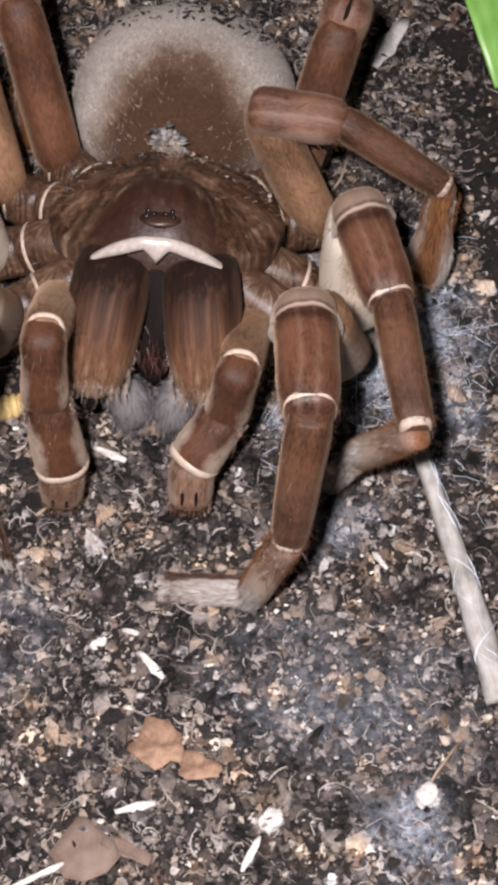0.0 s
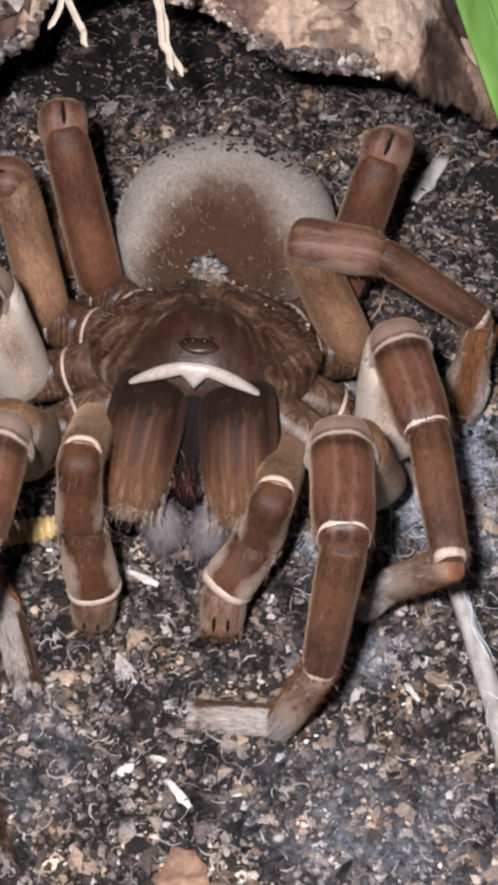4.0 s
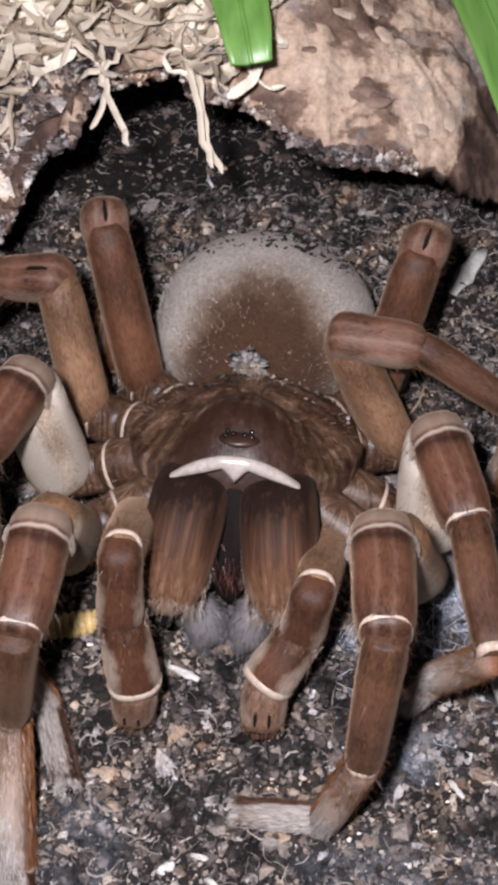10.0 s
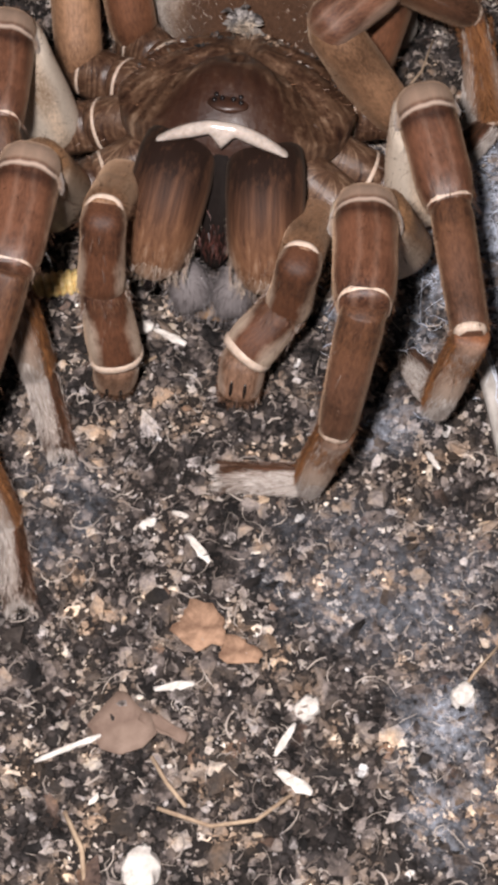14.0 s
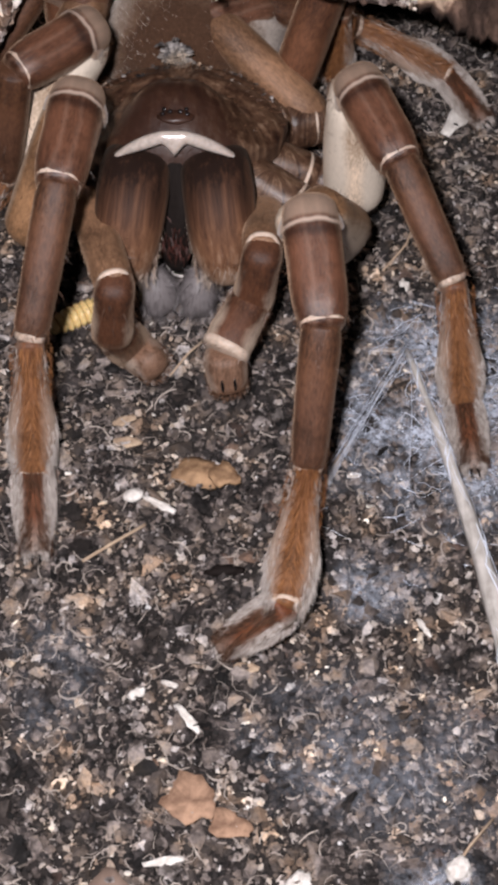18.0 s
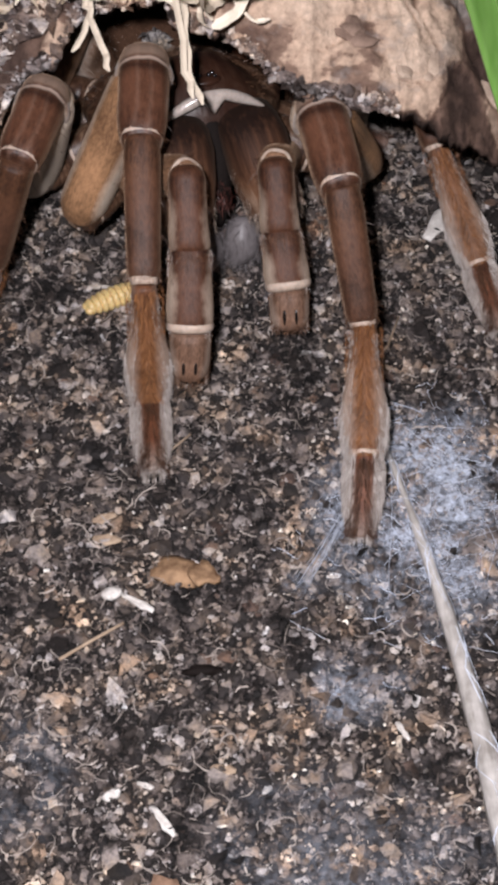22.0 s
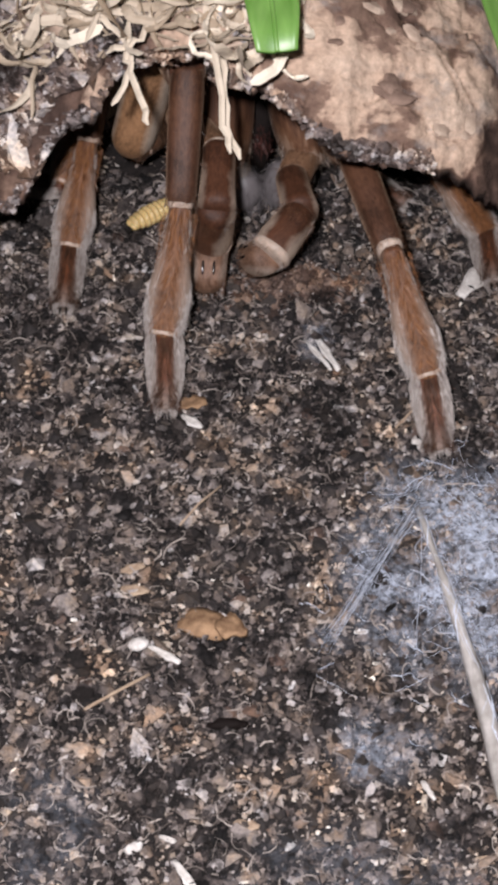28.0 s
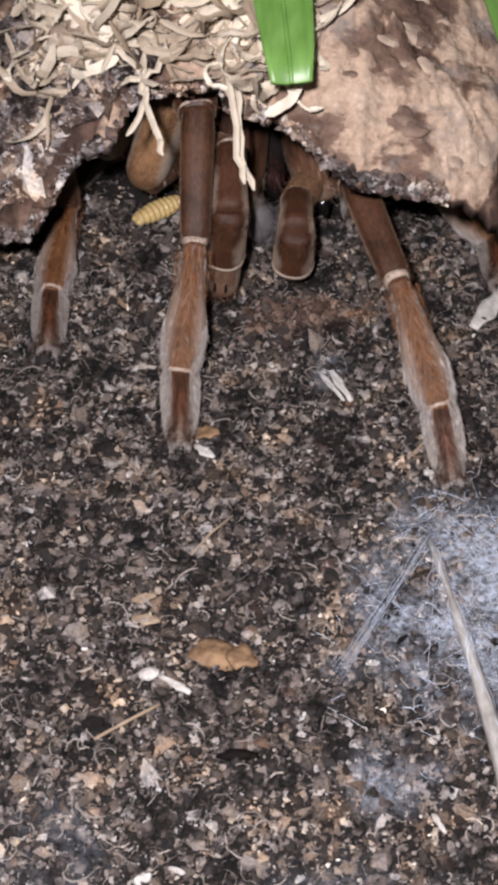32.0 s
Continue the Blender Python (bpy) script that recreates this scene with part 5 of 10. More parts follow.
# ---- green strap leaves above the bark ----
def blade(label, pts, widths, thick=0.0007):
    """A strap leaf along a path with a shallow keel."""
    n = 9
    vs, fs = [], []
    P = [Vector(p) / 1000 for p in pts]
    for i, p in enumerate(P):
        t = (P[min(i + 1, len(P) - 1)] - P[max(i - 1, 0)]).normalized()
        s = t.cross(Vector((0, -0.5, 1))).normalized()
        u = s.cross(t)
        for k in range(n):
            a = -1 + 2 * k / (n - 1)
            vs.append(p + s * a * widths[i] / 1000 + u * (0.18 * widths[i] * (a * a) / 1000 + thick))
        for k in range(n):
            a = 1 - 2 * k / (n - 1)
            vs.append(p + s * a * widths[i] / 1000 + u * (0.18 * widths[i] * (a * a) / 1000))
    m = 2 * n
    for i in range(len(P) - 1):
        for k in range(m):
            a, b = i * m + k, i * m + (k + 1) % m
            fs.append((a, b, b + m, a + m))
    fs += [tuple(reversed(range(m))), tuple(range((len(P) - 1) * m, len(P) * m))]
    leaf = thing("strap_leaf", label, "leaf", "green leaves", shape=(vs, fs), mat=M["leafg"])
    part("midrib", tube([p + Vector((0, -0.0002, 0.0006)) for p in P], [0.0004] * len(P), 8), M["leafg"], leaf)
    return leaf


blade("glossy green strap leaf with a cut end over bark", [(3.3, 84.2, 64.3), (2.7, 90.9, 66), (1.7, 99.3, 68.3), (0.5, 114.1, 72.7), (-1.7, 139.1, 80.8), (-5.4, 174.8, 87.9)], [3.15, 3.98, 4.62, 5.18, 5.55, 5.55])
blade("broad glossy green strap leaf lying over bark", [(50.8, 44.1, 47.3), (48.8, 58.5, 51.4), (46.1, 74.6, 55.4), (44.1, 88, 58.2), (41, 110.6, 59.9), (36, 141.2, 65.4), (28.8, 177.2, 70.8)], [3.96, 4.5, 4.77, 4.86, 5.04, 5.4, 5.4])


# ---- things lying on the bark ----
chunk = thing("wood_chunk", "pale tan ridged piece of wood lying on bark", "wood", shape=lump(0.0062, 0.0050, 0.0026, 0.16, 8, 26, 14, 2.2), mat=M["scale_pale"])
chunk.matrix_basis = pose(-0.0312, 0.1105, bark_top(-0.0312, 0.1105) + 0.0005, 20, 0, 25)


def build_bark_soil():
    g = np.random.default_rng(77)
    p = []
    while len(p) < 9000:
        x = g.uniform(-0.075, 0.0)
        y = lip_y(x) + 0.0015 + abs(g.normal(0, 0.02))
        if g.uniform() < min(1.0, max(0.08, (-x - 0.010) / 0.02)):
            p.append((x, y, bark_top(x, y) + 0.0003))
    thing("bark_debris", "brown crumbs and fibres strewn over the bark", "debris", kind="stuff", shape=crumbs(np.array(p), g.gamma(2.6, 0.00028, len(p)) + 0.0003, 0.7, 78, 1.2), mat=M["crust"], smooth=False)
    p = []
    while len(p) < 2200:
        x = g.uniform(-0.048, 0.0) if g.uniform() < 0.6 else g.uniform(0.002, 0.030)
        y = lip_y(x) - 0.0005 + 0.003 * noise.noise(Vector((x * 90, 1.5, 0))) + abs(g.normal(0, 0.0022))
        p.append((x, y, arch_edge(x) + g.uniform(0.0002, 0.0030)))
    thing("lip_crust", "crumbly pale grey crust along the bark edge", "debris", kind="stuff", shape=crumbs(np.array(p), g.gamma(2.4, 0.00022, len(p)) + 0.0003, 0.8, 79, 0.8), mat=M["crust"], smooth=False)


build_bark_soil()


def build_scales():
    """Loose scales of the bark's outer layer, thicker to the right of the opening."""
    g = random.Random(12)
    done = 0
    while done < 90:
        x = g.uniform(-0.05, 0.066)
        y = lip_y(x) + 0.0025 + g.random() ** 1.3 * 0.045
        if x < 0.004 and g.random() < 0.6:
            continue
        s = g.uniform(0.8, 2.8)
        sx = (bark_top(x + 0.004, y) - bark_top(x - 0.004, y)) / 0.008
        sy = (bark_top(x, y + 0.004) - bark_top(x, y - 0.002)) / 0.006
        ob = part("bark_scale", flake(ragged(s * g.uniform(1.0, 2.2), s * 0.8, done, 6, 0.34), g.uniform(0.5, 1.1), -0.12, done), M["scale_pale" if g.random() < 0.6 else "scale_brown"], bark, "", False)
        ob.matrix_basis = pose(x, y, bark_top(x, y) + g.uniform(-0.0010, 0.0002), math.degrees(math.atan(sy)) * 0.9 + g.gauss(0, 6), -math.degrees(math.atan(sx)) * 0.9 + g.gauss(0, 6), g.uniform(-40, 40))
        done += 1


build_scales()

# ---- movement ----
def mm(x, y, z, a, b, c):
    """A pose from millimetres and degrees."""
    return pose(x / 1000, y / 1000, z / 1000, a, b, c)


def motions():
    walk(tarantula, [(0, mm(0, 47.6, 24.5, -22.4, 2.8, -8)), (13, mm(0, 47.6, 24.5, -22.4, 2.8, -8)), (13.5, mm(-0.3, 47.7, 24.3, -22.1, 2.6, -8.1)), (14, mm(-0.8, 48.2, 23.9, -21.5, 2, -8.3)), (14.5, mm(-1, 50, 23.7, -21.1, 1.6, -8.4)), (15, mm(-0.5, 53.9, 23.7, -20.9, 1.4, -8.3)), (15.5, mm(0.3, 59.5, 23.7, -20.8, 1.2, -8.3)), (16, mm(1.2, 65.4, 23.7, -20.7, 1, -8.1)), (16.5, mm(1.9, 70.5, 23.8, -20.6, 0.8, -7.9)), (17, mm(2.1, 75.9, 23.8, -20.4, 0.6, -6.4)), (17.5, mm(-3.5, 79.4, 23.7, -20.3, 0.4, -3.6)), (18, mm(-8.6, 82.7, 23.6, -20.2, 0.2, -1)), (18.5, mm(-8, 86.5, 23.5, -20.3, -0.1, -0.5)), (19, mm(-6.5, 90.4, 23.5, -20.3, -0.3, 0)), (19.5, mm(-7.2, 94.3, 23.5, -20.2, -0.2, 2.4)), (20, mm(-7.8, 98.2, 23.5, -20.1, 0, 5.1)), (20.5, mm(-6.1, 101.8, 23.4, -20.1, 0.2, 7.2)), (21, mm(-4.5, 105.8, 23.4, -20.2, 0.5, 9.6)), (21.5, mm(-5.1, 111.6, 23.2, -20.7, 1.3, 14.1)), (22, mm(-6.3, 117.3, 23.1, -21.1, 1.9, 18.2)), (22.5, mm(-7.5, 120.9, 23.2, -20.9, 2, 19.4)), (23, mm(-8.4, 123.8, 23.4, -20.6, 1.9, 19)), (23.5, mm(-6.2, 126, 23.3, -20.4, 1.2, 13)), (23.8, mm(-7.5, 127, 23.1, -20.4, 1, 14.4)), (24, mm(-8.4, 127.5, 23.1, -20.4, 0.9, 15.7)), (24.5, mm(-9.2, 128.7, 23.1, -20.6, 0.1, 17.8)), (25, mm(-9.7, 129.7, 23.2, -20.8, -0.6, 19.6)), (25.5, mm(-9.7, 129.7, 23.2, -20.8, -0.6, 19.6)), (26, mm(-8.9, 132.1, 23.1, -20.8, -0.6, 18.5)), (26.5, mm(-7.1, 137.6, 23, -20.7, -0.4, 15.9)), (27, mm(-4.9, 144, 22.9, -20.5, -0.2, 13)), (27.5, mm(-3.3, 148.9, 22.8, -20.4, -0.1, 10.8)), (28, mm(-2.8, 150.6, 22.7, -20.3, 0, 10.3)), (29, mm(-2.8, 150.6, 22.7, -20.3, 0, 10.3)), (30, mm(-2.9, 150.3, 22.7, -20.3, 0, 10.4)), (31, mm(-3, 150.1, 22.7, -20.3, 0, 10.5)), (32, mm(-3, 150.1, 22.7, -20.3, 0, 10.5))])
    walk(SEG['LI', 0], [(0, mm(-24.3, -14.5, -15.4, 34, -18, 170)), (13, mm(-24.3, -14.5, -15.4, 34, -18, 170)), (13.5, mm(-24.3, -14.5, -15.4, 35, -20, 168)), (14, mm(-24.3, -14.5, -15.4, 43, -28, 159)), (14.5, mm(-24.3, -14.5, -15.4, 35, -19, 170)), (15, mm(-24.3, -14.5, -15.4, 30, -17, 173)), (15.5, mm(-24.3, -14.5, -15.4, 25, -15, 175)), (16, mm(-24.3, -14.5, -15.4, 21, -14, 176)), (16.5, mm(-24.3, -14.5, -15.4, 17, -13, 177)), (17, mm(-24.3, -14.5, -15.4, 22, -10, 180)), (17.5, mm(-24.3, -14.5, -15.4, 116, 38, -34)), (18, mm(-24.3, -14.5, -15.4, 106, 27, -19)), (18.5, mm(-24.3, -14.5, -15.4, 100, 27, -18)), (19, mm(-24.3, -14.5, -15.4, 96, 27, -18)), (19.5, mm(-24.3, -14.5, -15.4, 96, 28, -21)), (20, mm(-24.3, -14.5, -15.4, 97, 30, -26)), (20.5, mm(-24.3, -14.5, -15.4, 100, 32, -30)), (21, mm(-24.3, -14.5, -15.4, 103, 36, -36)), (21.5, mm(-24.3, -14.5, -15.4, 97, 31, -33)), (22, mm(-24.3, -14.5, -15.4, 94, 30, -35)), (22.5, mm(-24.3, -14.5, -15.4, 97, 32, -38)), (23, mm(-24.3, -14.5, -15.4, 101, 35, -41)), (23.5, mm(-24.3, -14.5, -15.4, 107, 38, -41)), (23.8, mm(-24.3, -14.5, -15.4, 105, 40, -43)), (24, mm(-24.3, -14.5, -15.4, 103, 40, -45)), (24.5, mm(-24.3, -14.5, -15.4, 98, 41, -47)), (25, mm(-24.3, -14.5, -15.4, 91, 46, -57)), (25.5, mm(-24.3, -14.5, -15.4, 91, 46, -57)), (26, mm(-24.3, -14.5, -15.4, 96, 43, -49)), (26.5, mm(-24.3, -14.5, -15.4, 103, 34, -35)), (27, mm(-24.3, -14.5, -15.4, 107, 26, -24)), (27.5, mm(-24.3, -14.5, -15.4, 109, 20, -18)), (28, mm(-24.3, -14.5, -15.4, 114, 24, -21)), (29, mm(-24.3, -14.5, -15.4, 113, 24, -21)), (30, mm(-24.3, -14.5, -15.4, 110, 24, -21)), (31, mm(-24.3, -14.5, -15.4, 109, 25, -22)), (32, mm(-24.3, -14.5, -15.4, 109, 25, -22))])
    walk(SEG['LI', 1], [(0, mm(-23.6, -41.2, 1.1, -30, -7, -178)), (13, mm(-23.6, -41.2, 1.1, -30, -7, -178)), (13.5, mm(-23.4, -40.8, 1.7, -20, -7, -177)), (14, mm(-23.1, -39.4, 3.6, -28, -6, -176)), (14.5, mm(-22.9, -40.9, 1.4, -37, -8, -177)), (15, mm(-23, -42, -0.4, -39, -8, -177)), (15.5, mm(-23.3, -43.1, -2.5, -43, -8, -177)), (16, mm(-23.5, -44, -4.7, -46, -9, -177)), (16.5, mm(-23.6, -44.6, -6.6, -46, -9, -178)), (17, mm(-22.4, -43.6, -3.8, -48, -10, -180)), (17.5, mm(-17.8, -35.7, 6.7, -47, -11, 178)), (18, mm(-13.9, -27, 11.4, -30, -11, 177)), (18.5, mm(-12.6, -23.8, 12.1, -26, -12, 176)), (19, mm(-12, -22.4, 12.3, -27, -14, 174)), (19.5, mm(-11.6, -22.8, 12, -30, -13, 172)), (20, mm(-11.7, -24.7, 11.4, -35, -13, 171)), (20.5, mm(-12.6, -27.3, 10.7, -34, -13, 169)), (21, mm(-14.1, -30.6, 9.5, -37, -13, 166)), (21.5, mm(-13.2, -26.5, 11.3, -30, -9, 165)), (22, mm(-12.8, -25.5, 11.6, -34, -7, 163)), (22.5, mm(-13.7, -27.7, 11, -39, -7, 162)), (23, mm(-15, -30.5, 9.9, -41, -7, 163)), (23.5, mm(-16.1, -33.4, 8.2, -33, -4, 170)), (23.8, mm(-15.8, -33.6, 7.9, -36, -4, 169)), (24, mm(-15.4, -33.3, 8, -38, -4, 168)), (24.5, mm(-13.5, -32.2, 8.1, -35, -6, 166)), (25, mm(-12.6, -33.8, 6.4, -38, -7, 164)), (25.5, mm(-12.6, -33.8, 6.4, -38, -7, 164)), (26, mm(-12.9, -32.6, 7.5, -36, -5, 167)), (26.5, mm(-14.2, -30.1, 9.8, -32, 2, 173)), (27, mm(-16.3, -28.2, 11.6, -27, 10, 180)), (27.5, mm(-17.9, -27.5, 12.4, -23, 15, -175)), (28, mm(-18.1, -30.5, 10.8, -20, 12, -177)), (29, mm(-17.7, -30.1, 11, -24, 9, -179)), (30, mm(-17.1, -29.1, 11.4, -29, 6, 179)), (31, mm(-16.6, -28.5, 11.6, -33, 4, 177)), (32, mm(-16.6, -28.5, 11.6, -33, 4, 177))])
    walk(SEG['LI', 2], [(0, mm(-24.1, -54.6, -6.7, -117, -8, -179)), (13, mm(-24.1, -54.6, -6.7, -117, -8, -179)), (13.5, mm(-23.3, -55.4, -3.6, -106, -12, 178)), (14, mm(-22.8, -53.1, -3.8, -73, -13, 177)), (14.5, mm(-23.6, -53.5, -7.8, -56, -11, 180)), (15, mm(-23.8, -54.1, -10.2, -48, -10, -179)), (15.5, mm(-24.2, -54.6, -12.9, -40, -8, -176)), (16, mm(-24.6, -54.9, -15.7, -34, -5, -173)), (16.5, mm(-24.9, -55.5, -17.7, -31, -3, -172)), (17, mm(-24.3, -54.1, -15.1, -33, -6, -175)), (17.5, mm(-20.3, -46.3, -4.4, -50, -8, -179)), (18, mm(-16, -40.4, 3.9, -66, -11, 177)), (18.5, mm(-15.1, -37.7, 5.5, -72, -12, 176)), (19, mm(-15.1, -36, 5.5, -72, -12, 175)), (19.5, mm(-15.1, -35.9, 4.5, -63, -12, 174)), (20, mm(-15.7, -37, 2.8, -55, -12, 171)), (20.5, mm(-17, -39.6, 2.2, -67, -15, 167)), (21, mm(-19, -42.2, 0.3, -78, -17, 163)), (21.5, mm(-18, -39.2, 3.6, -70, -11, 164)), (22, mm(-17.5, -37.5, 3, -58, -5, 165)), (22.5, mm(-18.5, -39, 1.3, -55, -4, 164)), (23, mm(-19.6, -41.4, -0.2, -53, -4, 165)), (23.5, mm(-19, -46.2, -0.2, -54, -2, 171)), (23.8, mm(-18.8, -45.9, -1.1, -52, -3, 170)), (24, mm(-18.7, -45.2, -1.4, -52, -4, 168)), (24.5, mm(-17.4, -44.4, -0.7, -65, -6, 166)), (25, mm(-17, -45.2, -3.2, -78, -9, 163)), (25.5, mm(-17, -45.2, -3.2, -78, -9, 163)), (26, mm(-16.5, -44.6, -1.6, -78, -8, 164)), (26.5, mm(-15.7, -43.3, 1.6, -75, -7, 167)), (27, mm(-15.2, -42.1, 4.8, -72, -5, 170)), (27.5, mm(-15.2, -41.7, 6.6, -70, -4, 172)), (28, mm(-16.2, -45, 5.5, -71, -6, 171)), (29, mm(-16.4, -44.3, 4.8, -68, -5, 171)), (30, mm(-16.5, -42.8, 3.9, -64, -5, 172)), (31, mm(-16.6, -41.6, 3.2, -61, -4, 172)), (32, mm(-16.6, -41.6, 3.2, -61, -4, 172))])
    walk(SEG['LI', 3], [(0, mm(-27.2, -44.2, -26.9, -80, -20, -101)), (13, mm(-27.2, -44.2, -26.9, -80, -20, -101)), (13.5, mm(-27.6, -48.9, -25.1, -80, -9, -98)), (14, mm(-28, -59.6, -25.1, -77, 14, -84)), (14.5, mm(-27.3, -66.4, -26.3, -71, 24, -71)), (15, mm(-26.4, -69.5, -26.9, -83, 27, -93)), (15.5, mm(-25, -72.1, -27.6, -97, 18, -128)), (16, mm(-23.6, -73.8, -28.5, -97, 4, -153)), (16.5, mm(-22.7, -75, -29.5, -91, -2, -168)), (17, mm(-23.9, -73.4, -27.4, -86, -4, -173)), (17.5, mm(-22.7, -61.1, -21.7, -86, -3, -174)), (18, mm(-20.3, -49.5, -16.7, -87, -3, -175)), (18.5, mm(-19.9, -44.5, -15.8, -87, -5, -177)), (19, mm(-20.2, -42.5, -15.8, -87, -7, -180)), (19.5, mm(-20.5, -45.8, -15.4, -88, -8, 177)), (20, mm(-21.7, -49.3, -15.5, -85, -10, 173)), (20.5, mm(-24.5, -47.1, -18.1, -69, -13, 169)), (21, mm(-26.7, -44.6, -21.1, -57, -13, 166)), (21.5, mm(-24.2, -45.6, -17.5, -76, -9, 165)), (22, mm(-22.3, -48.8, -16.4, -96, -3, 166)), (22.5, mm(-23.2, -51.4, -17.3, -93, -3, 165)), (23, mm(-24.4, -54.5, -18.4, -87, -4, 165)), (23.5, mm(-21.7, -59.3, -18.7, -89, -4, 170)), (23.8, mm(-22.2, -59.5, -19.2, -87, -4, 169)), (24, mm(-22.6, -58.7, -19.5, -84, -5, 168)), (24.5, mm(-21.9, -53.1, -21.4, -64, -7, 165)), (25, mm(-21.6, -48.7, -25.3, -44, -10, 162)), (25.5, mm(-21.6, -48.7, -25.3, -44, -10, 162)), (26, mm(-20.9, -48.5, -23.8, -47, -10, 163)), (26.5, mm(-19.5, -48.4, -20.3, -55, -10, 164)), (27, mm(-18.4, -48.6, -16.9, -64, -10, 166)), (27.5, mm(-17.9, -49.1, -14.9, -70, -10, 167)), (28, mm(-19.5, -52, -16, -71, -10, 168)), (29, mm(-19.7, -52.5, -16.3, -72, -9, 168)), (30, mm(-19.6, -52.5, -16.5, -72, -9, 169)), (31, mm(-19.5, -52.5, -16.7, -73, -9, 169)), (32, mm(-19.5, -52.5, -16.7, -73, -9, 169))])
    walk(SEG['LI', 4], [(0, mm(-24.9, -52.5, -47.4, -30, -57, -132)), (13, mm(-24.9, -52.5, -47.4, -30, -57, -132)), (13.5, mm(-24.5, -52.8, -46.8, -30, -55, -133)), (14, mm(-23.6, -53.8, -46.1, -27, -49, -138)), (14.5, mm(-23.1, -56, -45.6, -26, -39, -143)), (15, mm(-23.1, -59.8, -46.7, -21, -28, -150)), (15.5, mm(-23.1, -65.1, -48.6, -17, -16, -155)), (16, mm(-23.4, -70.6, -50.6, -15, -5, -159)), (16.5, mm(-23.7, -74.8, -51.7, -15, 2, -161)), (17, mm(-25.1, -75.2, -49.5, -26, 0, -168)), (17.5, mm(-23.8, -62.8, -43.9, -30, 0, -171)), (18, mm(-21.4, -50.8, -38.9, -32, -1, -173)), (18.5, mm(-21.7, -45.6, -38, -27, -1, -174)), (19, mm(-22.8, -43.6, -37.9, -24, -2, -175)), (19.5, mm(-23.8, -46.5, -37.5, -30, -3, -178)), (20, mm(-25.8, -50.8, -37.3, -37, -5, 178)), (20.5, mm(-30.4, -54, -38.4, -37, -6, 175)), (21, mm(-33.8, -55.2, -39.3, -36, -7, 173)), (21.5, mm(-28.9, -49.9, -38.8, -33, -5, 169)), (22, mm(-22.9, -46.3, -38.5, -31, -3, 166)), (22.5, mm(-24, -49.9, -39.5, -33, -3, 165)), (23, mm(-26.1, -55, -40.6, -36, -3, 166)), (23.5, mm(-23.2, -59.3, -41, -37, 0, 173)), (23.8, mm(-24.1, -60.3, -41.4, -36, -1, 172)), (24, mm(-25, -60.7, -41.6, -36, -2, 170)), (24.5, mm(-27, -62, -41.1, -39, -4, 167)), (25, mm(-28.9, -63.1, -40.6, -43, -7, 165)), (25.5, mm(-28.9, -63.1, -40.6, -43, -7, 165)), (26, mm(-27.9, -62.1, -39.9, -44, -7, 166)), (26.5, mm(-26, -59.8, -38.3, -46, -6, 168)), (27, mm(-24.2, -57.2, -36.6, -48, -5, 170)), (27.5, mm(-23.2, -55.6, -35.5, -50, -4, 172)), (28, mm(-24.4, -58.4, -36.8, -48, -3, 174)), (29, mm(-24.4, -58.6, -37.2, -47, -3, 174)), (30, mm(-24.1, -58.5, -37.5, -45, -3, 173)), (31, mm(-23.9, -58.3, -37.7, -44, -4, 173)), (32, mm(-23.9, -58.3, -37.7, -44, -4, 173))])
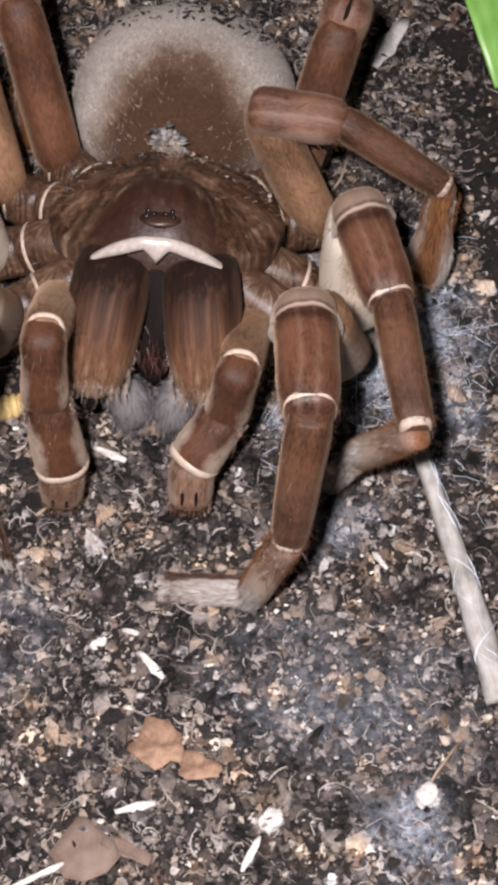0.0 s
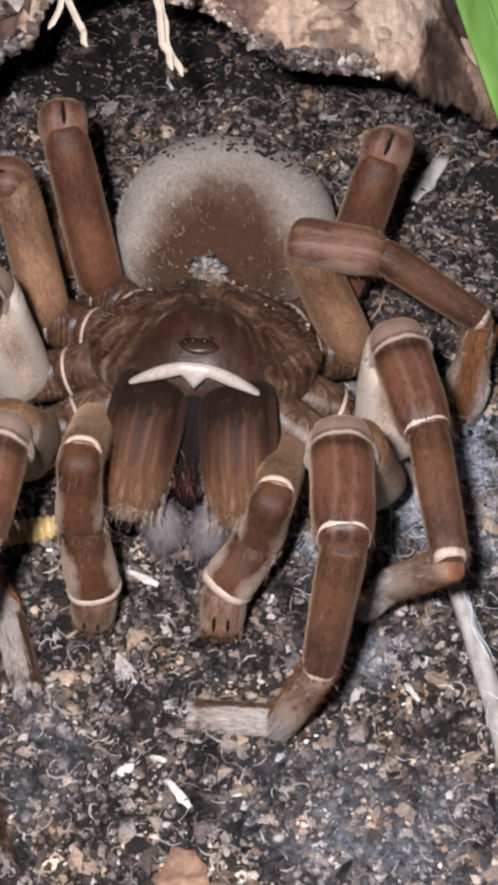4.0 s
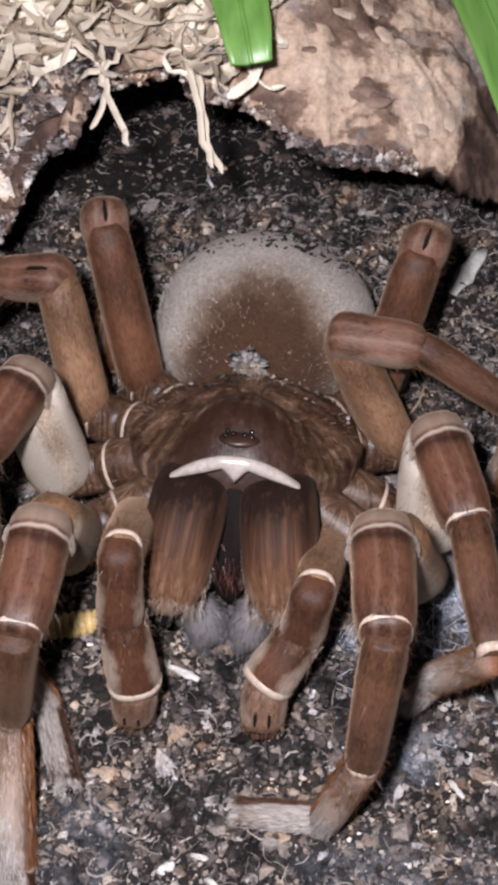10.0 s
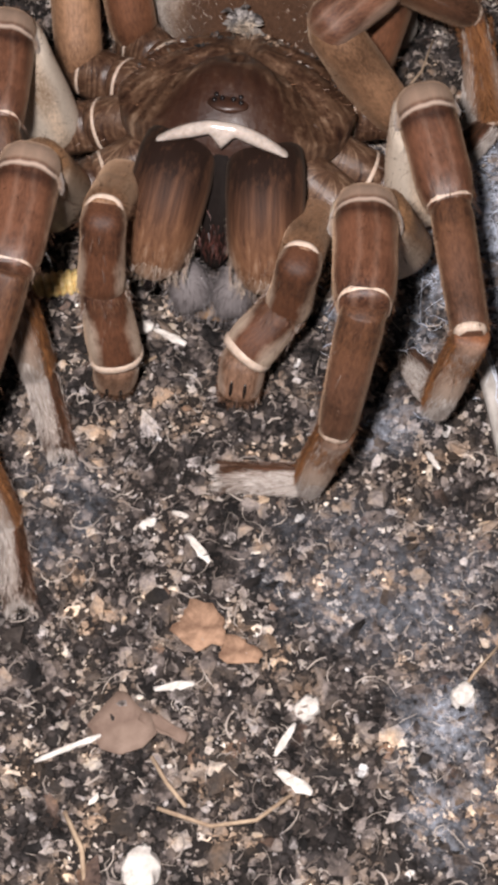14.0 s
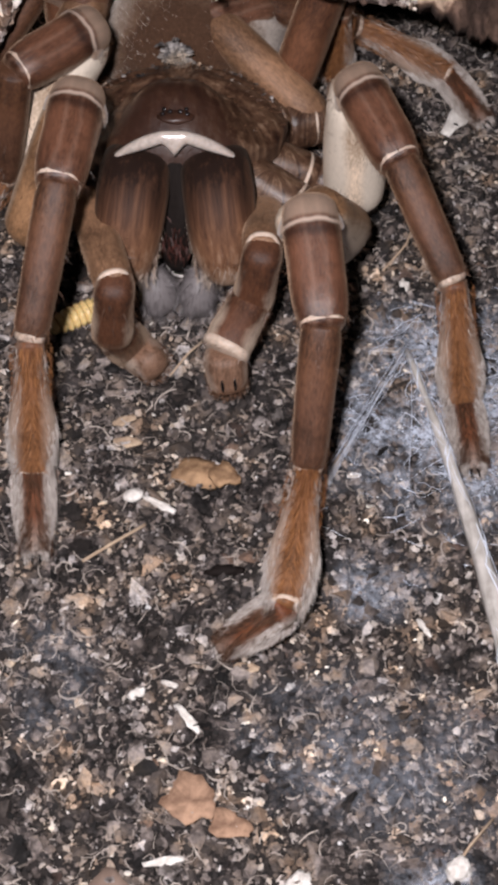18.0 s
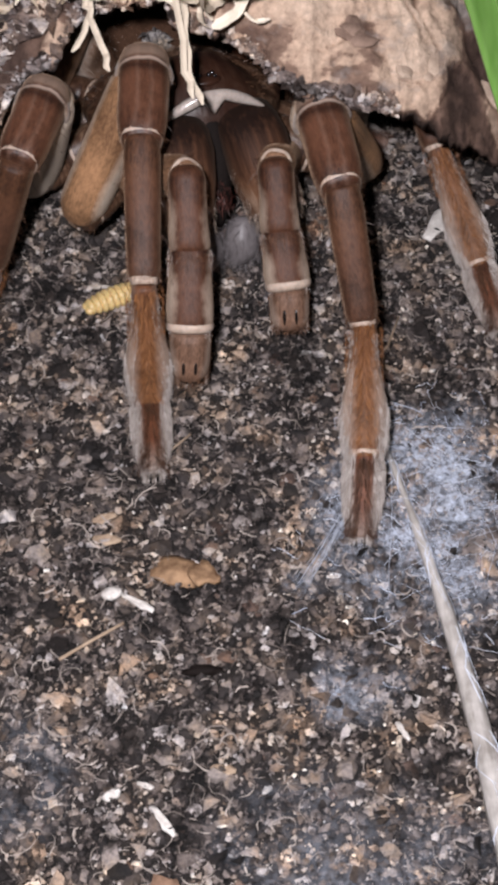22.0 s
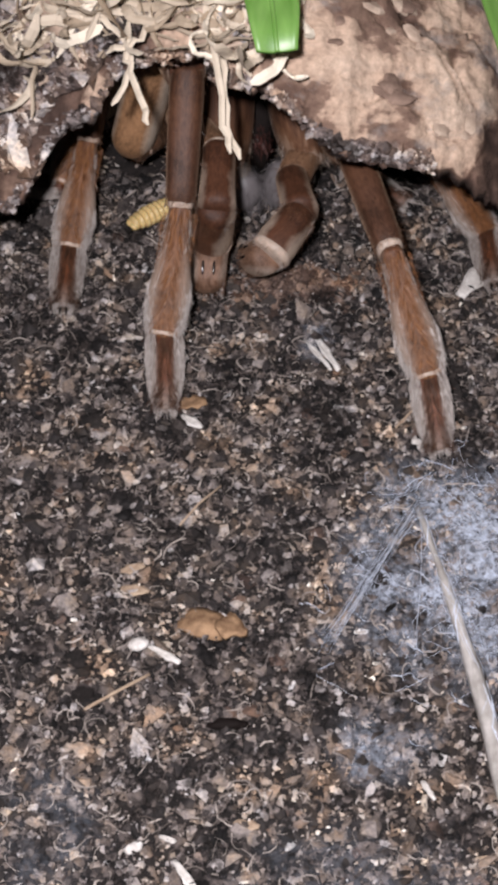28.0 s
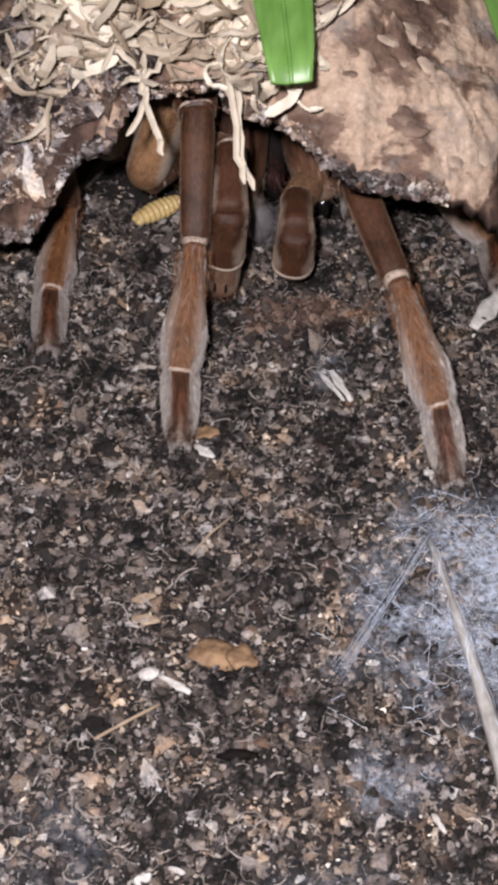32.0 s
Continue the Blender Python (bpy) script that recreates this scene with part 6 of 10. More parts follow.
    walk(SEG['RI', 0], [(0, mm(27.1, -16.7, -15.7, 58, -42, 120)), (13, mm(27.1, -16.7, -15.7, 58, -42, 120)), (13.5, mm(27.1, -16.7, -15.7, 56, -41, 121)), (14, mm(27.1, -16.7, -15.7, 56, -41, 123)), (14.5, mm(27.1, -16.7, -15.7, 60, -42, 118)), (15, mm(27.1, -16.7, -15.7, 80, -47, 89)), (15.5, mm(27.1, -16.7, -15.7, 101, -43, 58)), (16, mm(27.1, -16.7, -15.7, 75, -47, 98)), (16.5, mm(27.1, -16.7, -15.7, 44, -34, 142)), (17, mm(27.1, -16.7, -15.7, 31, -20, 160)), (17.5, mm(27.1, -16.7, -15.7, 28, -19, 160)), (18, mm(27.1, -16.7, -15.7, 37, -32, 144)), (18.5, mm(27.1, -16.7, -15.7, 93, -47, 59)), (19, mm(27.1, -16.7, -15.7, 97, -39, 38)), (19.5, mm(27.1, -16.7, -15.7, 96, -33, 27)), (20, mm(27.1, -16.7, -15.7, 95, -30, 21)), (20.5, mm(27.1, -16.7, -15.7, 99, -32, 20)), (21, mm(27.1, -16.7, -15.7, 103, -35, 22)), (21.5, mm(27.1, -16.7, -15.7, 108, -40, 24)), (22, mm(27.1, -16.7, -15.7, 87, -54, 60)), (22.5, mm(27.1, -16.7, -15.7, 58, -51, 97)), (23, mm(27.1, -16.7, -15.7, 58, -52, 93)), (23.5, mm(27.1, -16.7, -15.7, 80, -49, 41)), (23.8, mm(27.1, -16.7, -15.7, 88, -39, 21)), (24, mm(27.1, -16.7, -15.7, 93, -35, 14)), (24.5, mm(27.1, -16.7, -15.7, 98, -36, 15)), (25, mm(27.1, -16.7, -15.7, 101, -41, 22)), (25.5, mm(27.1, -16.7, -15.7, 101, -41, 22)), (26, mm(27.1, -16.7, -15.7, 98, -44, 27)), (26.5, mm(27.1, -16.7, -15.7, 89, -49, 39)), (27, mm(27.1, -16.7, -15.7, 76, -54, 57)), (27.5, mm(27.1, -16.7, -15.7, 63, -56, 72)), (28, mm(27.1, -16.7, -15.7, 57, -56, 81)), (29, mm(27.1, -16.7, -15.7, 57, -56, 80)), (30, mm(27.1, -16.7, -15.7, 59, -56, 78)), (31, mm(27.1, -16.7, -15.7, 59, -56, 76)), (32, mm(27.1, -16.7, -15.7, 59, -56, 76))])
    walk(SEG['RI', 1], [(0, mm(21.1, -41, 4.5, -17, 6, -178)), (13, mm(21.1, -41, 4.5, -17, 6, -178)), (13.5, mm(21.2, -41, 4.4, -16, 6, -177)), (14, mm(21.3, -41, 4.5, -14, 5, -177)), (14.5, mm(21.3, -40.7, 4.8, -13, 6, -176)), (15, mm(21, -39.6, 6, -21, 8, -174)), (15.5, mm(20.9, -38.2, 7.4, -42, 9, -172)), (16, mm(22, -40.5, 5.3, -66, 8, -173)), (16.5, mm(22.6, -42.6, 2.8, -77, 8, -174)), (17, mm(22.7, -44.5, -0.2, -49, 7, -175)), (17.5, mm(22.1, -45, -1.3, -46, 5, -177)), (18, mm(20.5, -43.6, 0.6, -43, 6, -177)), (18.5, mm(16.5, -37.5, 6.3, -37, 7, -175)), (19, mm(13.7, -32.2, 9.1, -33, 6, -176)), (19.5, mm(12.9, -27.5, 11, -27, 10, -176)), (20, mm(13.1, -25.2, 11.9, -25, 13, -176)), (20.5, mm(13.1, -27.2, 11.2, -28, 10, -180)), (21, mm(13, -30.2, 9.8, -30, 7, 175)), (21.5, mm(13, -33.7, 7.6, -30, 7, 171)), (22, mm(12.8, -38.3, 3.4, -32, 7, 167)), (22.5, mm(12.5, -39.7, 1.3, -32, 5, 165)), (23, mm(11.2, -39, 1.1, -32, 6, 166)), (23.5, mm(5.5, -28, 5.2, -18, 28, -171)), (23.8, mm(7.8, -23.1, 9.2, -27, 22, -177)), (24, mm(9.8, -22.5, 10.7, -36, 18, 179)), (24.5, mm(10.4, -25.8, 10.2, -46, 20, 180)), (25, mm(10.3, -30.2, 8.1, -53, 24, -178)), (25.5, mm(10.3, -30.2, 8.1, -53, 24, -178)), (26, mm(9.6, -30.6, 7.3, -51, 24, -177)), (26.5, mm(8, -31.7, 5.3, -47, 24, -176)), (27, mm(6.7, -33.3, 2.7, -42, 23, -175)), (27.5, mm(6.1, -34.8, 0.5, -38, 22, -174)), (28, mm(6.3, -35.9, -0.5, -39, 23, -173)), (29, mm(6.1, -35.7, -0.5, -39, 22, -174)), (30, mm(5.9, -35.3, -0.3, -38, 21, -175)), (31, mm(5.8, -35, -0.2, -37, 20, -176)), (32, mm(5.8, -35, -0.2, -37, 20, -176))])
    walk(SEG['RI', 2], [(0, mm(22.3, -56.7, -0.5, -98, -4, 172)), (13, mm(22.3, -56.7, -0.5, -98, -4, 172)), (13.5, mm(22.4, -56.9, -0.1, -98, -4, 173)), (14, mm(22.5, -57, 0.6, -98, -4, 174)), (14.5, mm(22.9, -56.7, 1.1, -94, -3, 175)), (15, mm(23.5, -54.8, 0.2, -84, -4, 175)), (15.5, mm(24.3, -50.1, -3.5, -63, -4, 175)), (16, mm(24.8, -47, -9.6, -42, -5, 174)), (16.5, mm(25.1, -46, -13.1, -31, -4, 175)), (17, mm(25.1, -55.2, -12.6, -90, -8, 170)), (17.5, mm(23.7, -56.4, -13, -85, -5, 172)), (18, mm(22.1, -55.5, -10.6, -79, -3, 175)), (18.5, mm(18.8, -50.5, -3.5, -75, -2, 176)), (19, mm(15.6, -45.9, 0, -67, -1, 178)), (19.5, mm(15.3, -42, 3.6, -67, 7, -178)), (20, mm(15.7, -40, 5, -67, 15, -174)), (20.5, mm(14.5, -41.8, 3.6, -63, 13, -178)), (21, mm(12.8, -44.6, 1.7, -60, 9, 177)), (21.5, mm(11.9, -48, -0.5, -69, 8, 171)), (22, mm(10.8, -52.1, -5.4, -76, 5, 166)), (22.5, mm(9.5, -53.4, -7.3, -69, 4, 164)), (23, mm(8.7, -52.9, -7.6, -60, 4, 164)), (23.5, mm(10.4, -43.1, 0.7, -60, 2, 169)), (23.8, mm(11.4, -37.6, 2.2, -52, 12, 175)), (24, mm(12.4, -35.9, 1.5, -46, 17, 178)), (24.5, mm(14.5, -37.2, -1, -37, 14, 175)), (25, mm(16, -39.9, -3.9, -28, 9, 170)), (25.5, mm(16, -39.9, -3.9, -28, 9, 170)), (26, mm(15.2, -40.6, -4.4, -29, 10, 172)), (26.5, mm(13.7, -42.5, -5.8, -31, 12, 175)), (27, mm(12.2, -45, -7.5, -33, 15, 178)), (27.5, mm(11.4, -47.2, -9, -35, 16, -179)), (28, mm(12, -48, -10.2, -33, 13, 179)), (29, mm(11.4, -48.1, -10.1, -33, 13, 179)), (30, mm(10.7, -48, -9.7, -34, 14, 180)), (31, mm(10.1, -47.9, -9.5, -35, 15, -180)), (32, mm(10.1, -47.9, -9.5, -35, 15, -180))])
    walk(SEG['RI', 3], [(0, mm(21.1, -53.5, -22.4, -68, -25, 65)), (13, mm(21.1, -53.5, -22.4, -68, -25, 65)), (13.5, mm(21.2, -53.6, -22, -72, -28, 73)), (14, mm(21.5, -53.9, -21.3, -83, -32, 91)), (14.5, mm(21.7, -54.9, -21, -92, -31, 108)), (15, mm(21.8, -56.9, -21.8, -97, -28, 121)), (15.5, mm(21.9, -60, -23.3, -100, -25, 133)), (16, mm(22, -63.2, -24.6, -100, -21, 146)), (16.5, mm(22.5, -64.8, -24.6, -96, -16, 158)), (17, mm(22.2, -54.7, -34.5, -20, -12, 165)), (17.5, mm(21.5, -58, -35.1, -20, -10, 168)), (18, mm(20.7, -59.7, -32.4, -27, -5, 172)), (18.5, mm(17.7, -56.1, -25, -42, -3, 175)), (19, mm(15, -54.6, -20.3, -64, -3, 175)), (19.5, mm(18.2, -50.6, -16.7, -77, 3, 179)), (20, mm(21.7, -48.3, -14.7, -86, 10, -178)), (20.5, mm(19.2, -51.8, -15.6, -87, 9, 178)), (21, mm(15.2, -55.9, -17.2, -83, 5, 173)), (21.5, mm(13.4, -56.5, -21, -65, 0, 165)), (22, mm(11.5, -57.8, -26.8, -47, -3, 159)), (22.5, mm(8.8, -61.7, -27.9, -49, -2, 159)), (23, mm(6.9, -63.9, -26.7, -55, 0, 161)), (23.5, mm(9, -54, -18.6, -63, 8, 173)), (23.8, mm(14, -51.5, -15, -73, 13, 176)), (24, mm(16.7, -51.4, -13.9, -78, 16, 176)), (24.5, mm(16.1, -55.2, -13.8, -81, 13, 174)), (25, mm(14.4, -59.5, -14.3, -83, 9, 170)), (25.5, mm(14.4, -59.5, -14.3, -83, 9, 170)), (26, mm(14.3, -60.1, -15.1, -81, 10, 171)), (26.5, mm(14.4, -61.7, -16.9, -77, 10, 173)), (27, mm(14.7, -63.7, -19.3, -72, 11, 175)), (27.5, mm(15.1, -65.4, -21.2, -68, 11, 177)), (28, mm(14.4, -66.7, -21.9, -68, 13, 179)), (29, mm(14, -66.6, -21.9, -67, 14, 179)), (30, mm(13.7, -66.3, -21.9, -67, 14, 179)), (31, mm(13.5, -66.1, -21.8, -66, 14, 180)), (32, mm(13.5, -66.1, -21.8, -66, 14, 180))])
    walk(SEG['RI', 4], [(0, mm(17.4, -42, -41, -3, 29, 88)), (13, mm(17.4, -42, -41, -3, 29, 88)), (13.5, mm(17.8, -42, -40.6, -3, 26, 90)), (14, mm(18.5, -42.3, -40, -4, 19, 95)), (14.5, mm(19, -43.7, -40, -5, 8, 100)), (15, mm(18.9, -46.5, -41.2, -3, -4, 108)), (15.5, mm(18.3, -50.6, -43.1, -1, -15, 116)), (16, mm(17.7, -55.6, -45, 0, -25, 123)), (16.5, mm(17.5, -60.4, -45.8, -3, -32, 125)), (17, mm(15.2, -74.4, -42.1, -48, -39, 104)), (17.5, mm(15.8, -78.2, -42.5, -56, -38, 109)), (18, mm(17.2, -79.2, -42.4, -62, -35, 123)), (18.5, mm(15.4, -72.3, -40, -65, -17, 159)), (19, mm(13.2, -64.3, -40.3, -48, -1, 178)), (19.5, mm(19.4, -55.7, -38.3, -42, 2, 178)), (20, mm(25.7, -49.6, -36.5, -40, 3, 174)), (20.5, mm(22.5, -52.9, -37.6, -40, 2, 172)), (21, mm(16.6, -58.8, -39.2, -41, 0, 168)), (21.5, mm(11, -65.6, -41.1, -46, -3, 162)), (22, mm(5.3, -71.7, -43.1, -51, -5, 157)), (22.5, mm(2.8, -75.1, -44.6, -49, -3, 158)), (23, mm(2.7, -76, -44.9, -48, 0, 161)), (23.5, mm(10.5, -64.3, -38.3, -57, 1, 167)), (23.8, mm(18.4, -58.3, -35.7, -57, 5, 169)), (24, mm(22.2, -56.5, -34.8, -58, 7, 169)), (24.5, mm(20.7, -59.3, -35.2, -63, 5, 167)), (25, mm(17.5, -62.9, -36.1, -67, 3, 164)), (25.5, mm(17.5, -62.9, -36.1, -67, 3, 164)), (26, mm(17.4, -64.2, -36.7, -66, 3, 165)), (26.5, mm(17.5, -67.2, -38.2, -63, 4, 168)), (27, mm(18, -70.9, -40, -60, 5, 170)), (27.5, mm(18.7, -73.9, -41.4, -58, 6, 172)), (28, mm(18.8, -75.2, -42, -57, 7, 173)), (29, mm(18.7, -75.3, -41.9, -57, 7, 174)), (30, mm(18.5, -75.2, -41.7, -58, 8, 174)), (31, mm(18.4, -75.1, -41.5, -59, 8, 174)), (32, mm(18.4, -75.1, -41.5, -59, 8, 174))])
    walk(SEG['LII', 0], [(0, mm(-29.8, 3.9, -14, 121, -24, 30)), (13, mm(-29.8, 3.9, -14, 121, -24, 30)), (13.5, mm(-29.8, 3.9, -14, 119, -24, 31)), (14, mm(-29.8, 3.9, -14, 116, -28, 37)), (14.5, mm(-29.8, 3.9, -14, 118, -24, 33)), (15, mm(-29.8, 3.9, -14, 119, -4, 14)), (15.5, mm(-29.8, 3.9, -14, 110, 16, -5)), (16, mm(-29.8, 3.9, -14, 101, 31, -20)), (16.5, mm(-29.8, 3.9, -14, 96, 37, -29)), (17, mm(-29.8, 3.9, -14, 103, 25, -14)), (17.5, mm(-29.8, 3.9, -14, 94, 27, -17)), (18, mm(-29.8, 3.9, -14, 87, 30, -20)), (18.5, mm(-29.8, 3.9, -14, 94, 28, -18)), (19, mm(-29.8, 3.9, -14, 103, 25, -14)), (19.5, mm(-29.8, 3.9, -14, 104, 28, -19)), (20, mm(-29.8, 3.9, -14, 105, 31, -24)), (20.5, mm(-29.8, 3.9, -14, 110, 31, -26)), (21, mm(-29.8, 3.9, -14, 116, 30, -27)), (21.5, mm(-29.8, 3.9, -14, 122, 33, -33)), (22, mm(-29.8, 3.9, -14, 123, 36, -39)), (22.5, mm(-29.8, 3.9, -14, 96, 35, -39)), (23, mm(-29.8, 3.9, -14, 73, 35, -38)), (23.5, mm(-29.8, 3.9, -14, 94, 29, -28)), (23.8, mm(-29.8, 3.9, -14, 93, 30, -29)), (24, mm(-29.8, 3.9, -14, 93, 32, -32)), (24.5, mm(-29.8, 3.9, -14, 93, 34, -35)), (25, mm(-29.8, 3.9, -14, 93, 37, -39)), (25.5, mm(-29.8, 3.9, -14, 93, 37, -39)), (26, mm(-29.8, 3.9, -14, 96, 35, -36)), (26.5, mm(-29.8, 3.9, -14, 101, 30, -28)), (27, mm(-29.8, 3.9, -14, 106, 23, -20)), (27.5, mm(-29.8, 3.9, -14, 108, 17, -14)), (28, mm(-29.8, 3.9, -14, 99, 12, -11)), (29, mm(-29.8, 3.9, -14, 106, 4, -5)), (30, mm(-29.8, 3.9, -14, 115, -11, 5)), (31, mm(-29.8, 3.9, -14, 116, -29, 19)), (32, mm(-29.8, 3.9, -14, 116, -29, 19))])
    walk(SEG['LII', 1], [(0, mm(-31.2, -15, 10.4, -23, -21, 171)), (13, mm(-31.2, -15, 10.4, -23, -21, 171)), (13.5, mm(-31.5, -14.6, 10.7, -25, -15, 177)), (14, mm(-31.9, -14.7, 10.5, -30, -3, -172)), (14.5, mm(-31.1, -14.4, 10.9, -33, 3, -167)), (15, mm(-28.2, -11, 13, -33, -2, -171)), (15.5, mm(-22.6, -7.5, 13.8, -27, -11, -180)), (16, mm(-17.4, -7.1, 12.1, -25, -22, 170)), (16.5, mm(-15.3, -7.8, 10.6, -30, -31, 160)), (17, mm(-19, -5.8, 13.3, -25, -40, 150)), (17.5, mm(-16.8, -2.3, 13.4, -21, -42, 145)), (18, mm(-14.7, -0, 12.7, -18, -43, 144)), (18.5, mm(-16.5, -2.4, 13.2, -25, -35, 155)), (19, mm(-19.3, -6.1, 13.3, -33, -27, 165)), (19.5, mm(-19.1, -7.7, 12.6, -35, -24, 165)), (20, mm(-19, -9.4, 11.7, -37, -24, 164)), (20.5, mm(-21, -11.9, 11, -36, -25, 161)), (21, mm(-23.5, -14.3, 10.1, -32, -25, 158)), (21.5, mm(-27, -17.6, 8, -30, -24, 157)), (22, mm(-28.6, -18.7, 7.1, -29, -22, 155)), (22.5, mm(-18.1, -9.5, 11.3, -23, -25, 151)), (23, mm(-11.1, 0.4, 10.4, -18, -24, 152)), (23.5, mm(-17.3, -4.8, 12.9, -31, -14, 165)), (23.8, mm(-17.1, -5.2, 12.7, -29, -11, 166)), (24, mm(-16.7, -5.7, 12.3, -30, -12, 164)), (24.5, mm(-16.4, -7.3, 11.5, -32, -15, 162)), (25, mm(-16.4, -9.1, 10.6, -35, -18, 158)), (25.5, mm(-16.4, -9.1, 10.6, -35, -18, 158)), (26, mm(-17.2, -8.9, 11.1, -35, -19, 159)), (26.5, mm(-19.4, -8.6, 12.3, -36, -19, 161)), (27, mm(-21.9, -8.2, 13.3, -37, -19, 163)), (27.5, mm(-24, -7.4, 14.1, -36, -18, 165)), (28, mm(-24.3, -2, 15.8, -27, -8, 172)), (29, mm(-28.5, -4.5, 15.7, -28, -9, 172)), (30, mm(-34.1, -9.6, 13.5, -34, -12, 171)), (31, mm(-38.2, -13.1, 10.4, -38, -14, 170)), (32, mm(-38.2, -13.1, 10.4, -38, -14, 170))])
    walk(SEG['LII', 2], [(0, mm(-35.5, -28.4, 4.9, -70, 3, -167)), (13, mm(-35.5, -28.4, 4.9, -70, 3, -167)), (13.5, mm(-33.8, -28.1, 4.5, -64, 4, -166)), (14, mm(-30.3, -27.7, 3.1, -54, 5, -164)), (14.5, mm(-27.8, -26.6, 2.8, -49, 4, -165)), (15, mm(-26.5, -23.5, 4.9, -54, -2, -171)), (15.5, mm(-23.7, -21, 7.1, -64, -14, 178)), (16, mm(-22, -20.2, 6.3, -73, -29, 163)), (16.5, mm(-23.4, -18.7, 4.2, -75, -38, 151)), (17, mm(-29.4, -15.5, 8.4, -97, -31, 162)), (17.5, mm(-27.9, -11.7, 9.4, -105, -20, 173)), (18, mm(-25.7, -9.6, 9.3, -109, -11, 179)), (18.5, mm(-25.6, -13.2, 8.1, -116, -19, 173)), (19, mm(-26.1, -17.2, 5.9, -114, -33, 158)), (19.5, mm(-25.6, -18.8, 4.8, -106, -31, 159)), (20, mm(-25.9, -19.9, 3.3, -97, -27, 160)), (20.5, mm(-28.4, -22.3, 3.1, -94, -25, 161)), (21, mm(-31.4, -25, 3, -94, -24, 160)), (21.5, mm(-34.9, -28.4, 1.1, -102, -24, 157)), (22, mm(-36.6, -29.5, 0.3, -107, -24, 154)), (22.5, mm(-27, -20.3, 5.9, -78, -25, 152)), (23, mm(-19.6, -11.2, 6.1, -52, -26, 151)), (23.5, mm(-22.6, -16.7, 5.3, -84, -33, 149)), (23.8, mm(-21.8, -17.6, 5.5, -73, -31, 149)), (24, mm(-21.7, -17.8, 4.8, -65, -30, 150)), (24.5, mm(-22.3, -18.8, 3.9, -68, -31, 148)), (25, mm(-23.4, -19.6, 2.6, -74, -33, 146)), (25.5, mm(-23.4, -19.6, 2.6, -74, -33, 146)), (26, mm(-24.2, -19.4, 3, -76, -31, 149)), (26.5, mm(-26.1, -19.1, 3.9, -80, -27, 155)), (27, mm(-28.3, -18.9, 4.9, -84, -21, 162)), (27.5, mm(-29.7, -18.5, 5.8, -86, -17, 166)), (28, mm(-27.1, -15.1, 9.1, -74, -13, 169)), (29, mm(-31.5, -17.4, 8.6, -85, -8, 173)), (30, mm(-37.8, -21.7, 5.4, -102, 0, 179)), (31, mm(-42.5, -24.3, 1.3, -111, 9, -175)), (32, mm(-42.5, -24.3, 1.3, -111, 9, -175))])
    walk(SEG['LII', 3], [(0, mm(-32.5, -35.7, -16.9, -64, 10, -66)), (13, mm(-32.5, -35.7, -16.9, -64, 10, -66)), (13.5, mm(-29.8, -37.6, -16.4, -69, 16, -71)), (14, mm(-25, -40.6, -15.5, -87, 23, -93)), (14.5, mm(-22.8, -41, -14.8, -106, 16, -125)), (15, mm(-24.9, -37.2, -13.8, -112, -3, -150)), (15.5, mm(-29.1, -30.8, -13.2, -103, -21, -170)), (16, mm(-34.1, -23.5, -13.3, -86, -32, 172)), (16.5, mm(-38.4, -17.4, -13.5, -71, -35, 159)), (17, mm(-39.7, -9.1, -11.4, -61, -30, 163)), (17.5, mm(-34.7, -4.6, -11.7, -53, -32, 159)), (18, mm(-29.9, -2, -12.3, -47, -33, 157)), (18.5, mm(-31, -2.1, -11.7, -47, -29, 162)), (19, mm(-33.4, -4.1, -11.8, -48, -24, 167)), (19.5, mm(-33.9, -8.7, -14.4, -46, -22, 167)), (20, mm(-34.9, -13.7, -17.1, -44, -21, 166)), (20.5, mm(-37.2, -17.6, -17.9, -45, -21, 164)), (21, mm(-39.6, -20.3, -18.2, -47, -22, 162)), (21.5, mm(-41.3, -20.2, -19.7, -45, -21, 159)), (22, mm(-41.7, -19.4, -20, -45, -21, 156)), (22.5, mm(-37.6, -19.9, -14.8, -59, -20, 156)), (23, mm(-33.5, -19.7, -10.5, -70, -19, 157)), (23.5, mm(-34.6, -12.2, -14.1, -46, -15, 165)), (23.8, mm(-35.2, -17.7, -13.5, -56, -15, 164)), (24, mm(-35.8, -21, -13.3, -61, -16, 163)), (24.5, mm(-36.4, -20.2, -14.5, -54, -17, 161)), (25, mm(-37.1, -18.4, -16.2, -44, -19, 159)), (25.5, mm(-37.1, -18.4, -16.2, -44, -19, 159)), (26, mm(-37.1, -18.4, -16.4, -44, -19, 160)), (26.5, mm(-37, -18.3, -16.6, -42, -20, 161)), (27, mm(-37, -18.4, -16.7, -42, -20, 163)), (27.5, mm(-36.6, -18.6, -16.4, -43, -19, 164)), (28, mm(-33.2, -20.4, -12.7, -60, -12, 169)), (29, mm(-34.9, -18.9, -14.3, -54, -11, 170)), (30, mm(-37.7, -16.8, -17.4, -43, -12, 171)), (31, mm(-40, -15.5, -20, -35, -12, 171)), (32, mm(-40, -15.5, -20, -35, -12, 171))])
